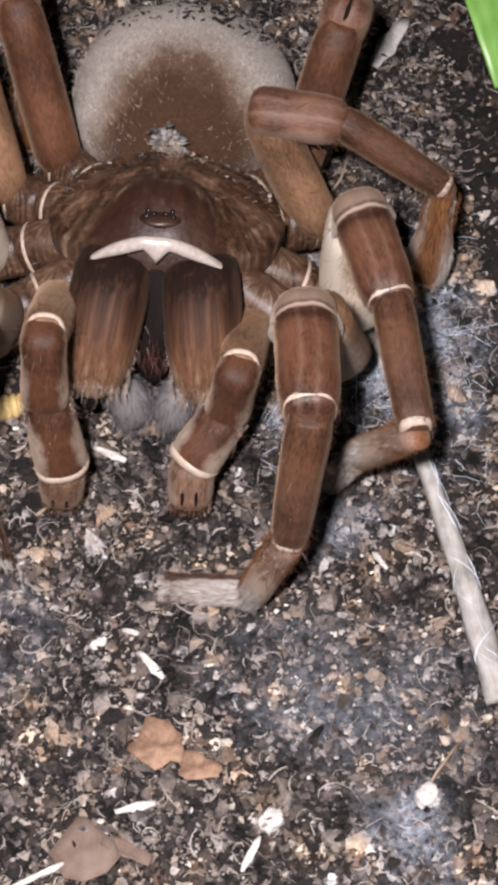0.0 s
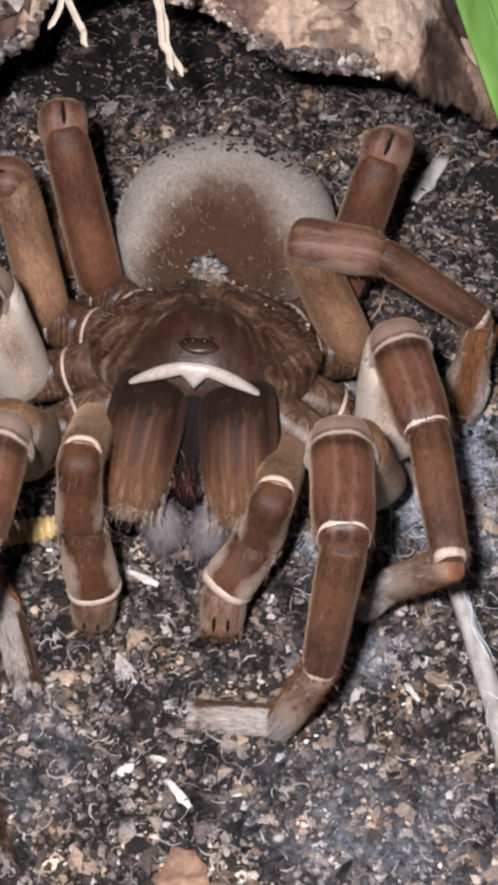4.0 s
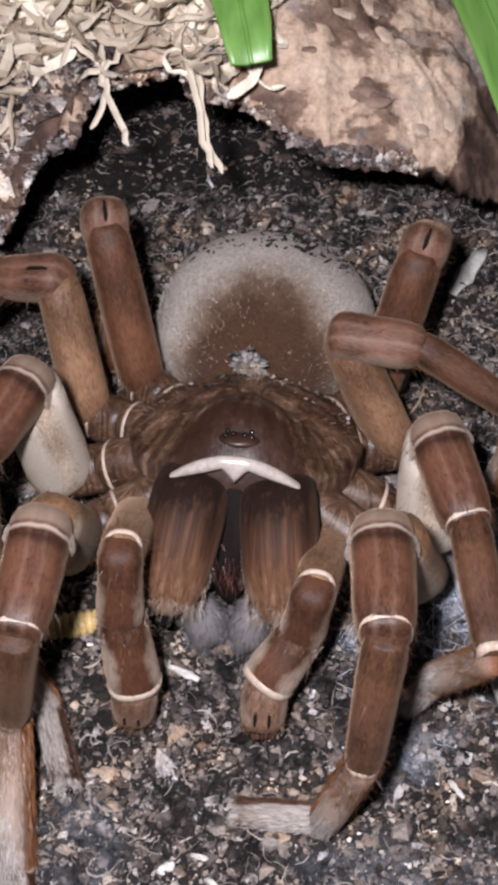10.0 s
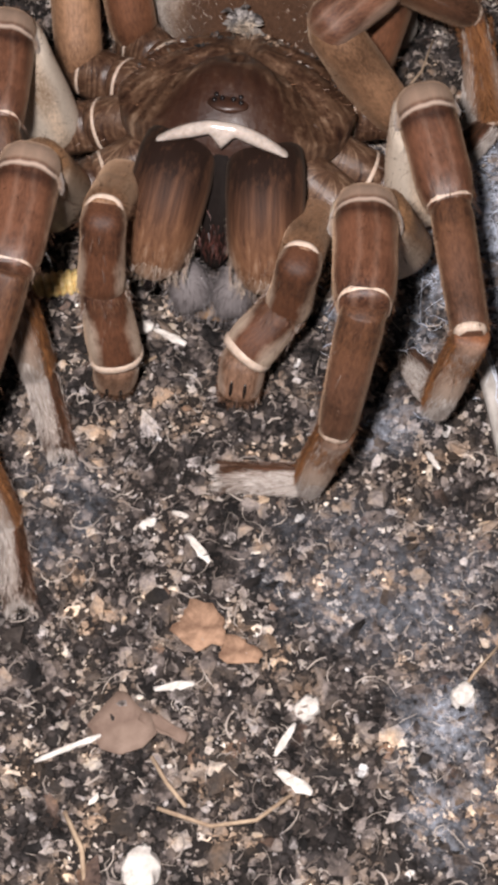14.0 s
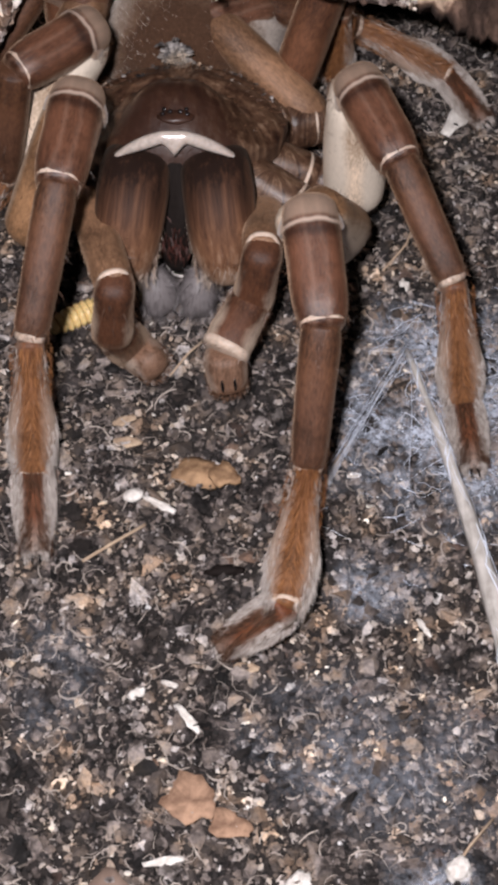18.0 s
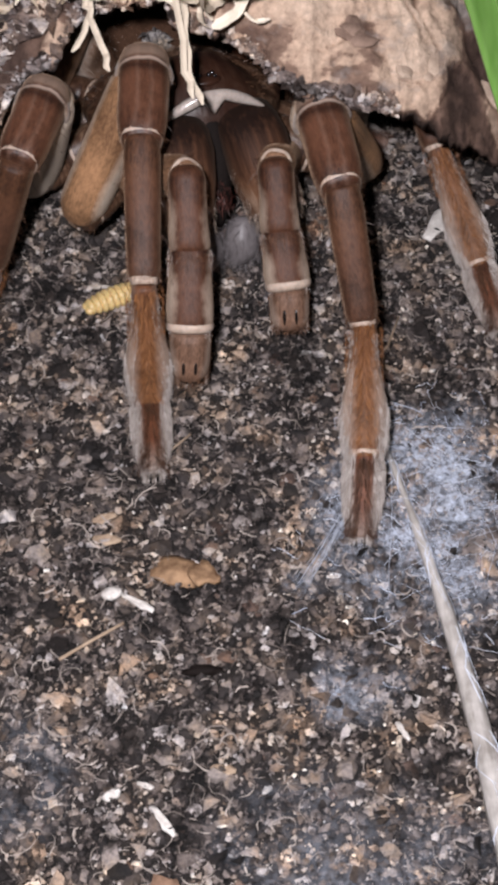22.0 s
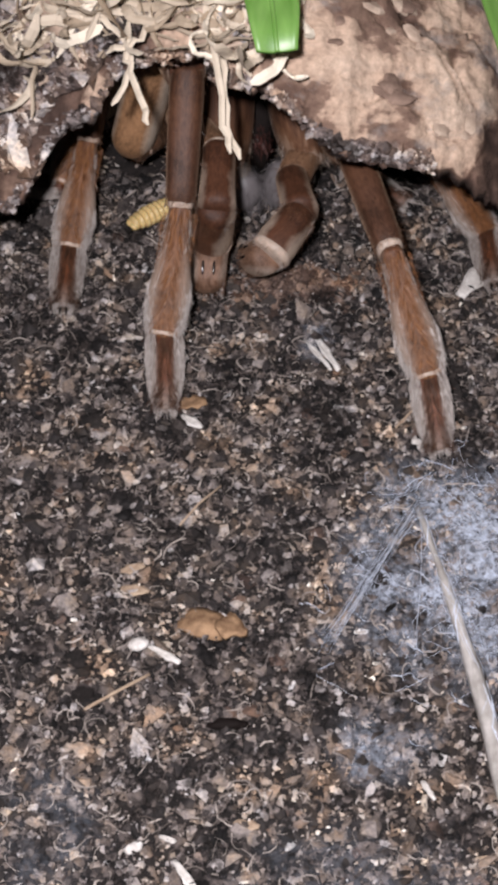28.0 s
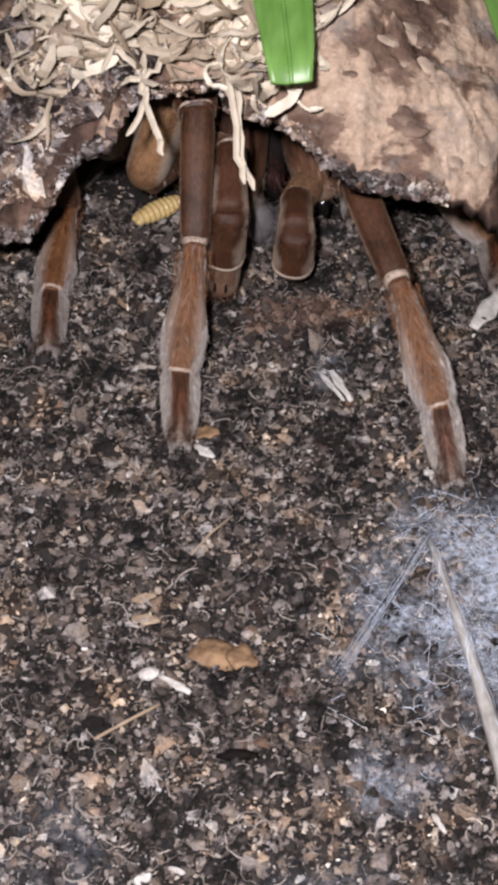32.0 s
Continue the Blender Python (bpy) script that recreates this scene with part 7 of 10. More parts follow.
    walk(SEG['LII', 4], [(0, mm(-25.6, -29, -35.1, -46, -47, -116)), (13, mm(-25.6, -29, -35.1, -46, -47, -116)), (13.5, mm(-24.7, -30.4, -34.9, -45, -45, -118)), (14, mm(-23.4, -32.6, -34.3, -41, -39, -124)), (14.5, mm(-24.4, -33.2, -33.7, -37, -31, -132)), (15, mm(-29.4, -31.1, -32.9, -34, -22, -142)), (15.5, mm(-37.1, -27.4, -31.8, -31, -13, -150)), (16, mm(-45.1, -23.3, -30.6, -29, -7, -158)), (16.5, mm(-51.3, -19.7, -29.3, -29, -5, -165)), (17, mm(-51.2, -15.8, -27, -33, -25, 169)), (17.5, mm(-47, -13.1, -25.7, -32, -31, 160)), (18, mm(-42.9, -11.8, -24.8, -32, -34, 155)), (18.5, mm(-42.1, -13.2, -24.9, -33, -29, 162)), (19, mm(-42.4, -16.2, -25.7, -33, -22, 169)), (19.5, mm(-42.4, -21.5, -28, -32, -20, 170)), (20, mm(-43.4, -26.9, -30.4, -30, -19, 168)), (20.5, mm(-46.3, -30, -31.5, -31, -19, 167)), (21, mm(-49.3, -31.8, -32.2, -31, -20, 164)), (21.5, mm(-51.5, -31.8, -33.2, -31, -20, 161)), (22, mm(-52.3, -30.6, -33.6, -32, -20, 157)), (22.5, mm(-47.5, -27.1, -31.2, -36, -25, 151)), (23, mm(-42, -23.8, -28.7, -39, -27, 149)), (23.5, mm(-42, -25, -28.2, -40, -12, 168)), (23.8, mm(-42.6, -27.6, -29.8, -36, -5, 173)), (24, mm(-43.3, -29.1, -30.7, -34, -2, 174)), (24.5, mm(-45.1, -30, -30.4, -35, -8, 169)), (25, mm(-46.7, -30.5, -29.7, -36, -15, 163)), (25.5, mm(-46.7, -30.5, -29.7, -36, -15, 163)), (26, mm(-46.6, -30.7, -29.7, -37, -15, 164)), (26.5, mm(-46.4, -31.1, -29.6, -38, -14, 166)), (27, mm(-46, -31.6, -29.6, -38, -12, 169)), (27.5, mm(-45.1, -31.8, -29.6, -38, -11, 171)), (28, mm(-38.9, -29.8, -30, -33, -8, 173)), (29, mm(-40.2, -30.2, -30.5, -31, -7, 174)), (30, mm(-42.9, -31, -31.2, -30, -7, 175)), (31, mm(-45.1, -31.7, -31.6, -29, -6, 175)), (32, mm(-45.1, -31.7, -31.6, -29, -6, 175))])
    walk(SEG['RII', 0], [(0, mm(29.7, -2.1, -15.1, 123, -1, -4)), (13, mm(29.7, -2.1, -15.1, 123, -1, -4)), (13.5, mm(29.7, -2.1, -15.1, 123, -2, -2)), (14, mm(29.7, -2.1, -15.1, 122, -7, 3)), (14.5, mm(29.7, -2.1, -15.1, 118, -11, 7)), (15, mm(29.7, -2.1, -15.1, 111, -14, 10)), (15.5, mm(29.7, -2.1, -15.1, 94, -17, 13)), (16, mm(29.7, -2.1, -15.1, 99, -17, 13)), (16.5, mm(29.7, -2.1, -15.1, 97, -17, 13)), (17, mm(29.7, -2.1, -15.1, 103, -16, 11)), (17.5, mm(29.7, -2.1, -15.1, 111, -10, 5)), (18, mm(29.7, -2.1, -15.1, 118, -1, -3)), (18.5, mm(29.7, -2.1, -15.1, 125, 0, -4)), (19, mm(29.7, -2.1, -15.1, 131, 0, -4)), (19.5, mm(29.7, -2.1, -15.1, 122, 37, -41)), (20, mm(29.7, -2.1, -15.1, 91, 51, -82)), (20.5, mm(29.7, -2.1, -15.1, 119, -10, -2)), (21, mm(29.7, -2.1, -15.1, 99, -18, 3)), (21.5, mm(29.7, -2.1, -15.1, 94, -9, -8)), (22, mm(29.7, -2.1, -15.1, 94, 5, -22)), (22.5, mm(29.7, -2.1, -15.1, 93, 14, -29)), (23, mm(29.7, -2.1, -15.1, 92, 21, -35)), (23.5, mm(29.7, -2.1, -15.1, 91, 19, -28)), (23.8, mm(29.7, -2.1, -15.1, 86, 25, -34)), (24, mm(29.7, -2.1, -15.1, 82, 29, -39)), (24.5, mm(29.7, -2.1, -15.1, 74, 37, -48)), (25, mm(29.7, -2.1, -15.1, 65, 43, -56)), (25.5, mm(29.7, -2.1, -15.1, 65, 43, -56)), (26, mm(29.7, -2.1, -15.1, 74, 39, -50)), (26.5, mm(29.7, -2.1, -15.1, 92, 27, -35)), (27, mm(29.7, -2.1, -15.1, 109, 7, -18)), (27.5, mm(29.7, -2.1, -15.1, 114, -12, -4)), (28, mm(29.7, -2.1, -15.1, 112, -20, 3)), (29, mm(29.7, -2.1, -15.1, 103, -28, 9)), (30, mm(29.7, -2.1, -15.1, 93, -35, 16)), (31, mm(29.7, -2.1, -15.1, 86, -39, 21)), (32, mm(29.7, -2.1, -15.1, 86, -39, 21))])
    walk(SEG['RII', 1], [(0, mm(28.3, -17.1, 8.4, -28, 18, -169)), (13, mm(28.3, -17.1, 8.4, -28, 18, -169)), (13.5, mm(28.2, -17.3, 8.3, -30, 18, -169)), (14, mm(27.6, -16.9, 8.5, -34, 17, -168)), (14.5, mm(26.8, -15.9, 9, -35, 18, -167)), (15, mm(25.3, -13, 10.2, -31, 19, -165)), (15.5, mm(22.3, -5.7, 11.6, -20, 21, -163)), (16, mm(22.9, -8, 11.3, -13, 25, -160)), (16.5, mm(22.7, -7.3, 11.4, -11, 28, -157)), (17, mm(23.5, -9.9, 11, -24, 31, -155)), (17.5, mm(26.2, -12.4, 10.6, -30, 26, -161)), (18, mm(28.7, -15.3, 9.5, -32, 22, -166)), (18.5, mm(28.6, -18.1, 7.8, -32, 23, -165)), (19, mm(28.4, -20.4, 6, -30, 24, -164)), (19.5, mm(30.6, -22.5, 4, -31, 24, -167)), (20, mm(32.1, -23.7, 2.4, -34, 24, -169)), (20.5, mm(25, -15.4, 9, -39, 27, -168)), (21, mm(21.2, -6.8, 11.1, -31, 32, -166)), (21.5, mm(25, -3.4, 12.4, -27, 35, -168)), (22, mm(31.2, -4.8, 12.6, -31, 34, -174)), (22.5, mm(34.9, -6.7, 11.9, -35, 26, 178)), (23, mm(37.6, -8.6, 10.8, -36, 18, 172)), (23.5, mm(37.4, -6.9, 11.3, -35, 18, 176)), (23.8, mm(40.6, -6.9, 10.1, -34, 15, 173)), (24, mm(42.8, -7.6, 8.9, -34, 12, 170)), (24.5, mm(46.3, -8.7, 6.3, -34, 7, 165)), (25, mm(48.9, -10, 3.6, -35, 2, 162)), (25.5, mm(48.9, -10, 3.6, -35, 2, 162)), (26, mm(46.5, -9.9, 5.7, -37, 1, 162)), (26.5, mm(39.4, -10.4, 9.7, -43, 4, 166)), (27, mm(29.9, -11.8, 11.1, -42, 11, 173)), (27.5, mm(23.6, -13.2, 9.8, -36, 16, 179)), (28, mm(21.2, -13.1, 9.1, -35, 16, 179)), (29, mm(18, -10.5, 8.8, -33, 14, 179)), (30, mm(14.8, -8, 7.8, -31, 13, 178)), (31, mm(12.6, -6.4, 6.5, -31, 12, 178)), (32, mm(12.6, -6.4, 6.5, -31, 12, 178))])
    walk(SEG['RII', 2], [(0, mm(33.1, -30, 1.5, -30, 13, -175)), (13, mm(33.1, -30, 1.5, -30, 13, -175)), (13.5, mm(33, -29.9, 0.9, -27, 13, -173)), (14, mm(32.7, -28.8, 0.2, -29, 13, -172)), (14.5, mm(32.3, -27.5, 0.5, -33, 14, -170)), (15, mm(31.3, -25.1, 2.8, -36, 17, -168)), (15.5, mm(28.2, -19, 6.7, -21, 23, -161)), (16, mm(29.5, -21.6, 8.2, -55, 23, -162)), (16.5, mm(29.9, -20.7, 8.9, -64, 24, -162)), (17, mm(32.3, -21.4, 5.6, -52, 16, -170)), (17.5, mm(33.8, -24, 3.8, -54, 19, -169)), (18, mm(34.9, -27.2, 1.8, -57, 21, -167)), (18.5, mm(35, -30, 0.3, -52, 20, -168)), (19, mm(35.1, -32.4, -1.2, -48, 18, -171)), (19.5, mm(36.9, -34.5, -3.4, -54, 16, -175)), (20, mm(37.9, -35.6, -5.6, -61, 14, -179)), (20.5, mm(31.8, -26.3, 0.4, -48, 25, -171)), (21, mm(28.5, -18.6, 4.3, -38, 32, -166)), (21.5, mm(31.8, -16.1, 6.7, -53, 25, -178)), (22, mm(36.9, -17.5, 5.9, -68, 13, 168)), (22.5, mm(38.2, -19.5, 4, -64, 9, 165)), (23, mm(38.7, -21.4, 2.2, -59, 7, 163)), (23.5, mm(39.2, -19.7, 2.9, -64, 3, 165)), (23.8, mm(41.1, -20, 1.8, -53, 4, 165)), (24, mm(42.3, -20.5, 0.5, -46, 4, 164)), (24.5, mm(44, -21.3, -2.3, -42, 2, 162)), (25, mm(45.2, -22.2, -5.2, -41, -1, 160)), (25.5, mm(45.2, -22.2, -5.2, -41, -1, 160)), (26, mm(43, -21.7, -3.7, -43, 1, 162)), (26.5, mm(37.4, -21.6, -0.8, -46, 6, 168)), (27, mm(30.6, -23.4, 0.9, -51, 13, 174)), (27.5, mm(25.9, -25.8, 1.2, -56, 18, 179)), (28, mm(23.4, -25.8, 0.6, -55, 19, -179)), (29, mm(19.8, -23.5, 0.6, -59, 24, -175)), (30, mm(16.1, -21.3, -0.1, -63, 31, -168)), (31, mm(13.8, -19.8, -1.1, -65, 36, -162)), (32, mm(13.8, -19.8, -1.1, -65, 36, -162))])
    walk(SEG['RII', 3], [(0, mm(36.8, -46.9, -8.2, -42, -4, 23)), (13, mm(36.8, -46.9, -8.2, -42, -4, 23)), (13.5, mm(37.1, -47.1, -8, -52, -17, 37)), (14, mm(37.3, -45.6, -9.2, -86, -30, 91)), (14.5, mm(37.6, -43.4, -10, -103, -18, 126)), (15, mm(37.9, -39.9, -8.4, -99, -1, 145)), (15.5, mm(36.7, -35.6, 0.1, -97, 10, 164)), (16, mm(39, -30.5, -6.7, -116, -12, 159)), (16.5, mm(39.3, -26.7, -7.4, -102, -1, 172)), (17, mm(38.8, -32.6, -9.2, -98, 2, 177)), (17.5, mm(41.1, -34.3, -11.4, -95, 6, 179)), (18, mm(43.2, -36.3, -13.6, -91, 8, -180)), (18.5, mm(42.7, -40.7, -14.4, -88, 7, 179)), (19, mm(41.7, -44.7, -15.1, -83, 5, 177)), (19.5, mm(42.2, -45.6, -18.8, -64, 1, 172)), (20, mm(42.2, -45.3, -22.2, -49, -1, 168)), (20.5, mm(40, -38.4, -12.9, -66, 5, 171)), (21, mm(38.5, -32.1, -6.1, -84, 12, 175)), (21.5, mm(38.7, -27.8, -7.6, -74, 14, 172)), (22, mm(39.5, -25.7, -11.8, -60, 14, 169)), (22.5, mm(38.7, -28.7, -13.5, -60, 14, 169)), (23, mm(37.7, -31.8, -14.5, -62, 16, 170)), (23.5, mm(37.7, -28.3, -14.8, -60, 19, 177)), (23.8, mm(39, -31.8, -13.8, -64, 15, 174)), (24, mm(39.6, -34.1, -13.6, -67, 13, 171)), (24.5, mm(39.9, -35.3, -15.6, -72, 10, 168)), (25, mm(39.9, -36, -18.2, -75, 8, 166)), (25.5, mm(39.9, -36, -18.2, -75, 8, 166)), (26, mm(38.8, -35.6, -17, -77, 10, 168)), (26.5, mm(36, -35.2, -15, -82, 17, 175)), (27, mm(32.7, -36, -14.2, -88, 26, -175)), (27.5, mm(30.7, -36.9, -14.4, -90, 33, -166)), (28, mm(28.7, -37.1, -14.7, -89, 35, -164)), (29, mm(27.6, -33.1, -14.8, -82, 38, -160)), (30, mm(26.7, -28.2, -15.2, -74, 41, -156)), (31, mm(26.3, -24.5, -15.7, -67, 43, -152)), (32, mm(26.3, -24.5, -15.7, -67, 43, -152))])
    walk(SEG['RII', 4], [(0, mm(31.3, -31.4, -23.1, -53, -14, 43)), (13, mm(31.3, -31.4, -23.1, -53, -14, 43)), (13.5, mm(33, -33, -24.6, -38, 6, 17)), (14, mm(35.8, -34.6, -28.4, -16, 33, 8)), (14.5, mm(37.9, -35.2, -30.6, -2, 30, 14)), (15, mm(39.7, -37, -30.3, -5, 16, 13)), (15.5, mm(41.2, -34, -21.5, -90, -34, 112)), (16, mm(38.4, -20, -26.2, -37, 17, 177)), (16.5, mm(39.5, -22.3, -29.1, -27, 13, -176)), (17, mm(39.7, -29.5, -31.1, -32, 8, -177)), (17.5, mm(43.4, -32.5, -33.3, -26, 8, -179)), (18, mm(46.3, -36, -35.5, -20, 8, -179)), (18.5, mm(45.3, -41.4, -36.4, -27, 8, 180)), (19, mm(43.4, -47.5, -37, -36, 6, 178)), (19.5, mm(41.2, -55.3, -38.7, -40, 3, 174)), (20, mm(39, -59.4, -39, -44, 2, 170)), (20.5, mm(40.3, -47.4, -33.1, -51, 7, 173)), (21, mm(42.8, -34.9, -27.6, -54, 13, 176)), (21.5, mm(42.7, -34.6, -28.3, -49, 13, 172)), (22, mm(41.8, -37.4, -30.5, -43, 12, 167)), (22.5, mm(41.2, -40.5, -32.1, -41, 11, 165)), (23, mm(41, -43, -33.3, -39, 10, 165)), (23.5, mm(43.3, -39.6, -33, -35, 10, 170)), (23.8, mm(43.1, -42, -33, -39, 9, 168)), (24, mm(42.8, -43.5, -33.4, -40, 7, 166)), (24.5, mm(42.1, -43, -36.2, -28, 5, 163)), (25, mm(41.4, -42.4, -39.3, -16, 2, 161)), (25.5, mm(41.4, -42.4, -39.3, -16, 2, 161)), (26, mm(41.6, -41.4, -38.2, -19, 2, 162)), (26.5, mm(41.9, -38.9, -36, -23, 4, 165)), (27, mm(42.3, -36, -34.1, -26, 5, 167)), (27.5, mm(42.4, -33.9, -32.9, -27, 5, 169)), (28, mm(40.9, -34, -32.9, -27, 6, 170)), (29, mm(41.2, -31.4, -32.2, -26, 6, 170)), (30, mm(41.9, -28.1, -31.3, -24, 5, 169)), (31, mm(42.5, -25.7, -30.7, -22, 3, 168)), (32, mm(42.5, -25.7, -30.7, -22, 3, 168))])
    walk(SEG['LIII', 0], [(0, mm(-26.9, 13.1, -7.2, 90, -13, 18)), (13, mm(-26.9, 13.1, -7.2, 90, -13, 18)), (13.5, mm(-26.9, 13.1, -7.2, 85, -9, 15)), (14, mm(-26.9, 13.1, -7.2, 74, -5, 12)), (14.5, mm(-26.9, 13.1, -7.2, 67, -2, 11)), (15, mm(-26.9, 13.1, -7.2, 68, -1, 10)), (15.5, mm(-26.9, 13.1, -7.2, 72, -1, 10)), (16, mm(-26.9, 13.1, -7.2, 76, -2, 11)), (16.5, mm(-26.9, 13.1, -7.2, 80, -3, 11)), (17, mm(-26.9, 13.1, -7.2, 85, -2, 10)), (17.5, mm(-26.9, 13.1, -7.2, 87, 15, -5)), (18, mm(-26.9, 13.1, -7.2, 83, 28, -17)), (18.5, mm(-26.9, 13.1, -7.2, 84, 30, -20)), (19, mm(-26.9, 13.1, -7.2, 87, 31, -21)), (19.5, mm(-26.9, 13.1, -7.2, 84, 34, -25)), (20, mm(-26.9, 13.1, -7.2, 82, 36, -29)), (20.5, mm(-26.9, 13.1, -7.2, 80, 13, -9)), (21, mm(-26.9, 13.1, -7.2, 55, 11, -9)), (21.5, mm(-26.9, 13.1, -7.2, 65, 11, -13)), (22, mm(-26.9, 13.1, -7.2, 61, 27, -29)), (22.5, mm(-26.9, 13.1, -7.2, 67, 27, -30)), (23, mm(-26.9, 13.1, -7.2, 78, 26, -28)), (23.5, mm(-26.9, 13.1, -7.2, 96, 12, -13)), (23.8, mm(-26.9, 13.1, -7.2, 96, 7, -10)), (24, mm(-26.9, 13.1, -7.2, 94, 6, -10)), (24.5, mm(-26.9, 13.1, -7.2, 88, 5, -10)), (25, mm(-26.9, 13.1, -7.2, 82, 6, -11)), (25.5, mm(-26.9, 13.1, -7.2, 82, 6, -11)), (26, mm(-26.9, 13.1, -7.2, 88, 3, -8)), (26.5, mm(-26.9, 13.1, -7.2, 91, -2, -4)), (27, mm(-26.9, 13.1, -7.2, 89, 15, -14)), (27.5, mm(-26.9, 13.1, -7.2, 100, 25, -20)), (28, mm(-26.9, 13.1, -7.2, 102, 24, -19)), (29, mm(-26.9, 13.1, -7.2, 85, 2, -4)), (30, mm(-26.9, 13.1, -7.2, 88, -25, 15)), (31, mm(-26.9, 13.1, -7.2, 75, -23, 13)), (32, mm(-26.9, 13.1, -7.2, 75, -23, 13))])
    walk(SEG['LIII', 1], [(0, mm(-31.9, 11.3, 16.8, -21, -54, 87)), (13, mm(-31.9, 11.3, 16.8, -21, -54, 87)), (13.5, mm(-31.2, 14, 17, -27, -54, 95)), (14, mm(-30.1, 19.2, 16.4, -33, -54, 105)), (14.5, mm(-29.4, 22.2, 15.5, -32, -53, 109)), (15, mm(-28.9, 21.9, 15.6, -32, -53, 112)), (15.5, mm(-28.6, 20.5, 16.2, -32, -53, 117)), (16, mm(-28.8, 18.6, 16.7, -33, -52, 123)), (16.5, mm(-29, 17, 17, -36, -51, 129)), (17, mm(-28.1, 15, 17.3, -34, -52, 126)), (17.5, mm(-20.4, 13.9, 16.5, -16, -55, 90)), (18, mm(-15, 12.7, 14.3, 10, -45, 49)), (18.5, mm(-14.3, 11.3, 13.9, 11, -39, 39)), (19, mm(-14.5, 10, 13.8, 8, -36, 33)), (19.5, mm(-13.5, 9.5, 13.1, 4, -30, 25)), (20, mm(-12.7, 9.3, 12.5, -1, -21, 15)), (20.5, mm(-20.9, 16.3, 16.4, -51, 56, -108)), (21, mm(-20.8, 26.5, 12.4, -29, 45, -143)), (21.5, mm(-20.3, 22.1, 14.7, -83, 45, -148)), (22, mm(-12.5, 18.7, 11.9, -7, -55, 50)), (22.5, mm(-13.2, 16.2, 13, -4, -51, 36)), (23, mm(-15.1, 12.6, 14.4, -5, -39, 18)), (23.5, mm(-22.6, 9.4, 16.7, -10, -1, -5)), (23.8, mm(-24.3, 9.9, 17, -11, 36, -32)), (24, mm(-24.6, 10.8, 17.2, -14, 47, -47)), (24.5, mm(-24.5, 13.4, 17.3, -19, 56, -71)), (25, mm(-23.9, 16, 17, -25, 59, -90)), (25.5, mm(-23.9, 16, 17, -25, 59, -90)), (26, mm(-25.5, 13.9, 17.3, -26, 59, -95)), (26.5, mm(-27.9, 12.5, 17.3, -29, 56, -125)), (27, mm(-20.4, 11.9, 16.5, -27, 4, 178)), (27.5, mm(-18.7, 5.4, 14.7, -31, -15, 167)), (28, mm(-19.2, 5.1, 14.8, -32, -17, 166)), (29, mm(-26, 14.9, 17.3, -25, 13, -176)), (30, mm(-37.2, 11.1, 15, 0, 57, -65)), (31, mm(-37.3, 17.1, 14.7, -8, 57, -62)), (32, mm(-37.3, 17.1, 14.7, -8, 57, -62))])
    walk(SEG['LIII', 2], [(0, mm(-41.8, 14.9, 14.5, -84, -40, 153)), (13, mm(-41.8, 14.9, 14.5, -84, -40, 153)), (13.5, mm(-41.1, 17.1, 14.1, -79, -41, 151)), (14, mm(-40, 21.3, 12.9, -68, -42, 148)), (14.5, mm(-39.5, 23.5, 12.1, -63, -42, 149)), (15, mm(-39.1, 22.6, 12.3, -64, -40, 153)), (15.5, mm(-38.8, 20.3, 12.8, -68, -36, 159)), (16, mm(-38.8, 17.6, 13.1, -71, -31, 165)), (16.5, mm(-38.9, 15.3, 13.1, -73, -28, 169)), (17, mm(-38, 13.5, 13.6, -76, -28, 169)), (17.5, mm(-30.7, 16.3, 14.8, -76, -30, 165)), (18, mm(-23.8, 18.7, 15.6, -76, -32, 161)), (18.5, mm(-22, 18.7, 15.5, -78, -34, 159)), (19, mm(-21, 18.4, 15, -79, -36, 156)), (19.5, mm(-18.4, 19.1, 13.7, -78, -36, 154)), (20, mm(-15.4, 19.7, 12.4, -77, -34, 154)), (20.5, mm(-12.3, 20.7, 11.7, -67, -25, 160)), (21, mm(-12.2, 21.2, 8.7, -55, -19, 163)), (21.5, mm(-13.3, 25.1, 7.2, -42, -27, 153)), (22, mm(-20, 26.4, 11.1, -57, -25, 154)), (22.5, mm(-19, 25.2, 12.5, -65, -27, 152)), (23, mm(-17.9, 22.9, 13.7, -76, -28, 151)), (23.5, mm(-21.7, 20, 15, -89, -17, 164)), (23.8, mm(-19.8, 19.5, 15.3, -94, -10, 168)), (24, mm(-18.3, 19.3, 15.4, -95, -6, 169)), (24.5, mm(-15.9, 19.6, 15.3, -91, -1, 171)), (25, mm(-14.1, 19.9, 14.7, -86, 1, 172)), (25.5, mm(-14.1, 19.9, 14.7, -86, 1, 172)), (26, mm(-15.5, 17.1, 14.9, -86, 0, 172)), (26.5, mm(-17.8, 10.6, 14.4, -83, -8, 169)), (27, mm(-20.4, 2.3, 11.7, -78, -17, 165)), (27.5, mm(-22.3, -3.2, 9.3, -72, -21, 163)), (28, mm(-23, -3.3, 9.3, -72, -21, 163)), (29, mm(-24.3, 5.3, 12.9, -78, -10, 171)), (30, mm(-27.5, 15.7, 15, -80, 9, -178)), (31, mm(-28.5, 23.3, 13.8, -76, 16, -173)), (32, mm(-28.5, 23.3, 13.8, -76, 16, -173))])
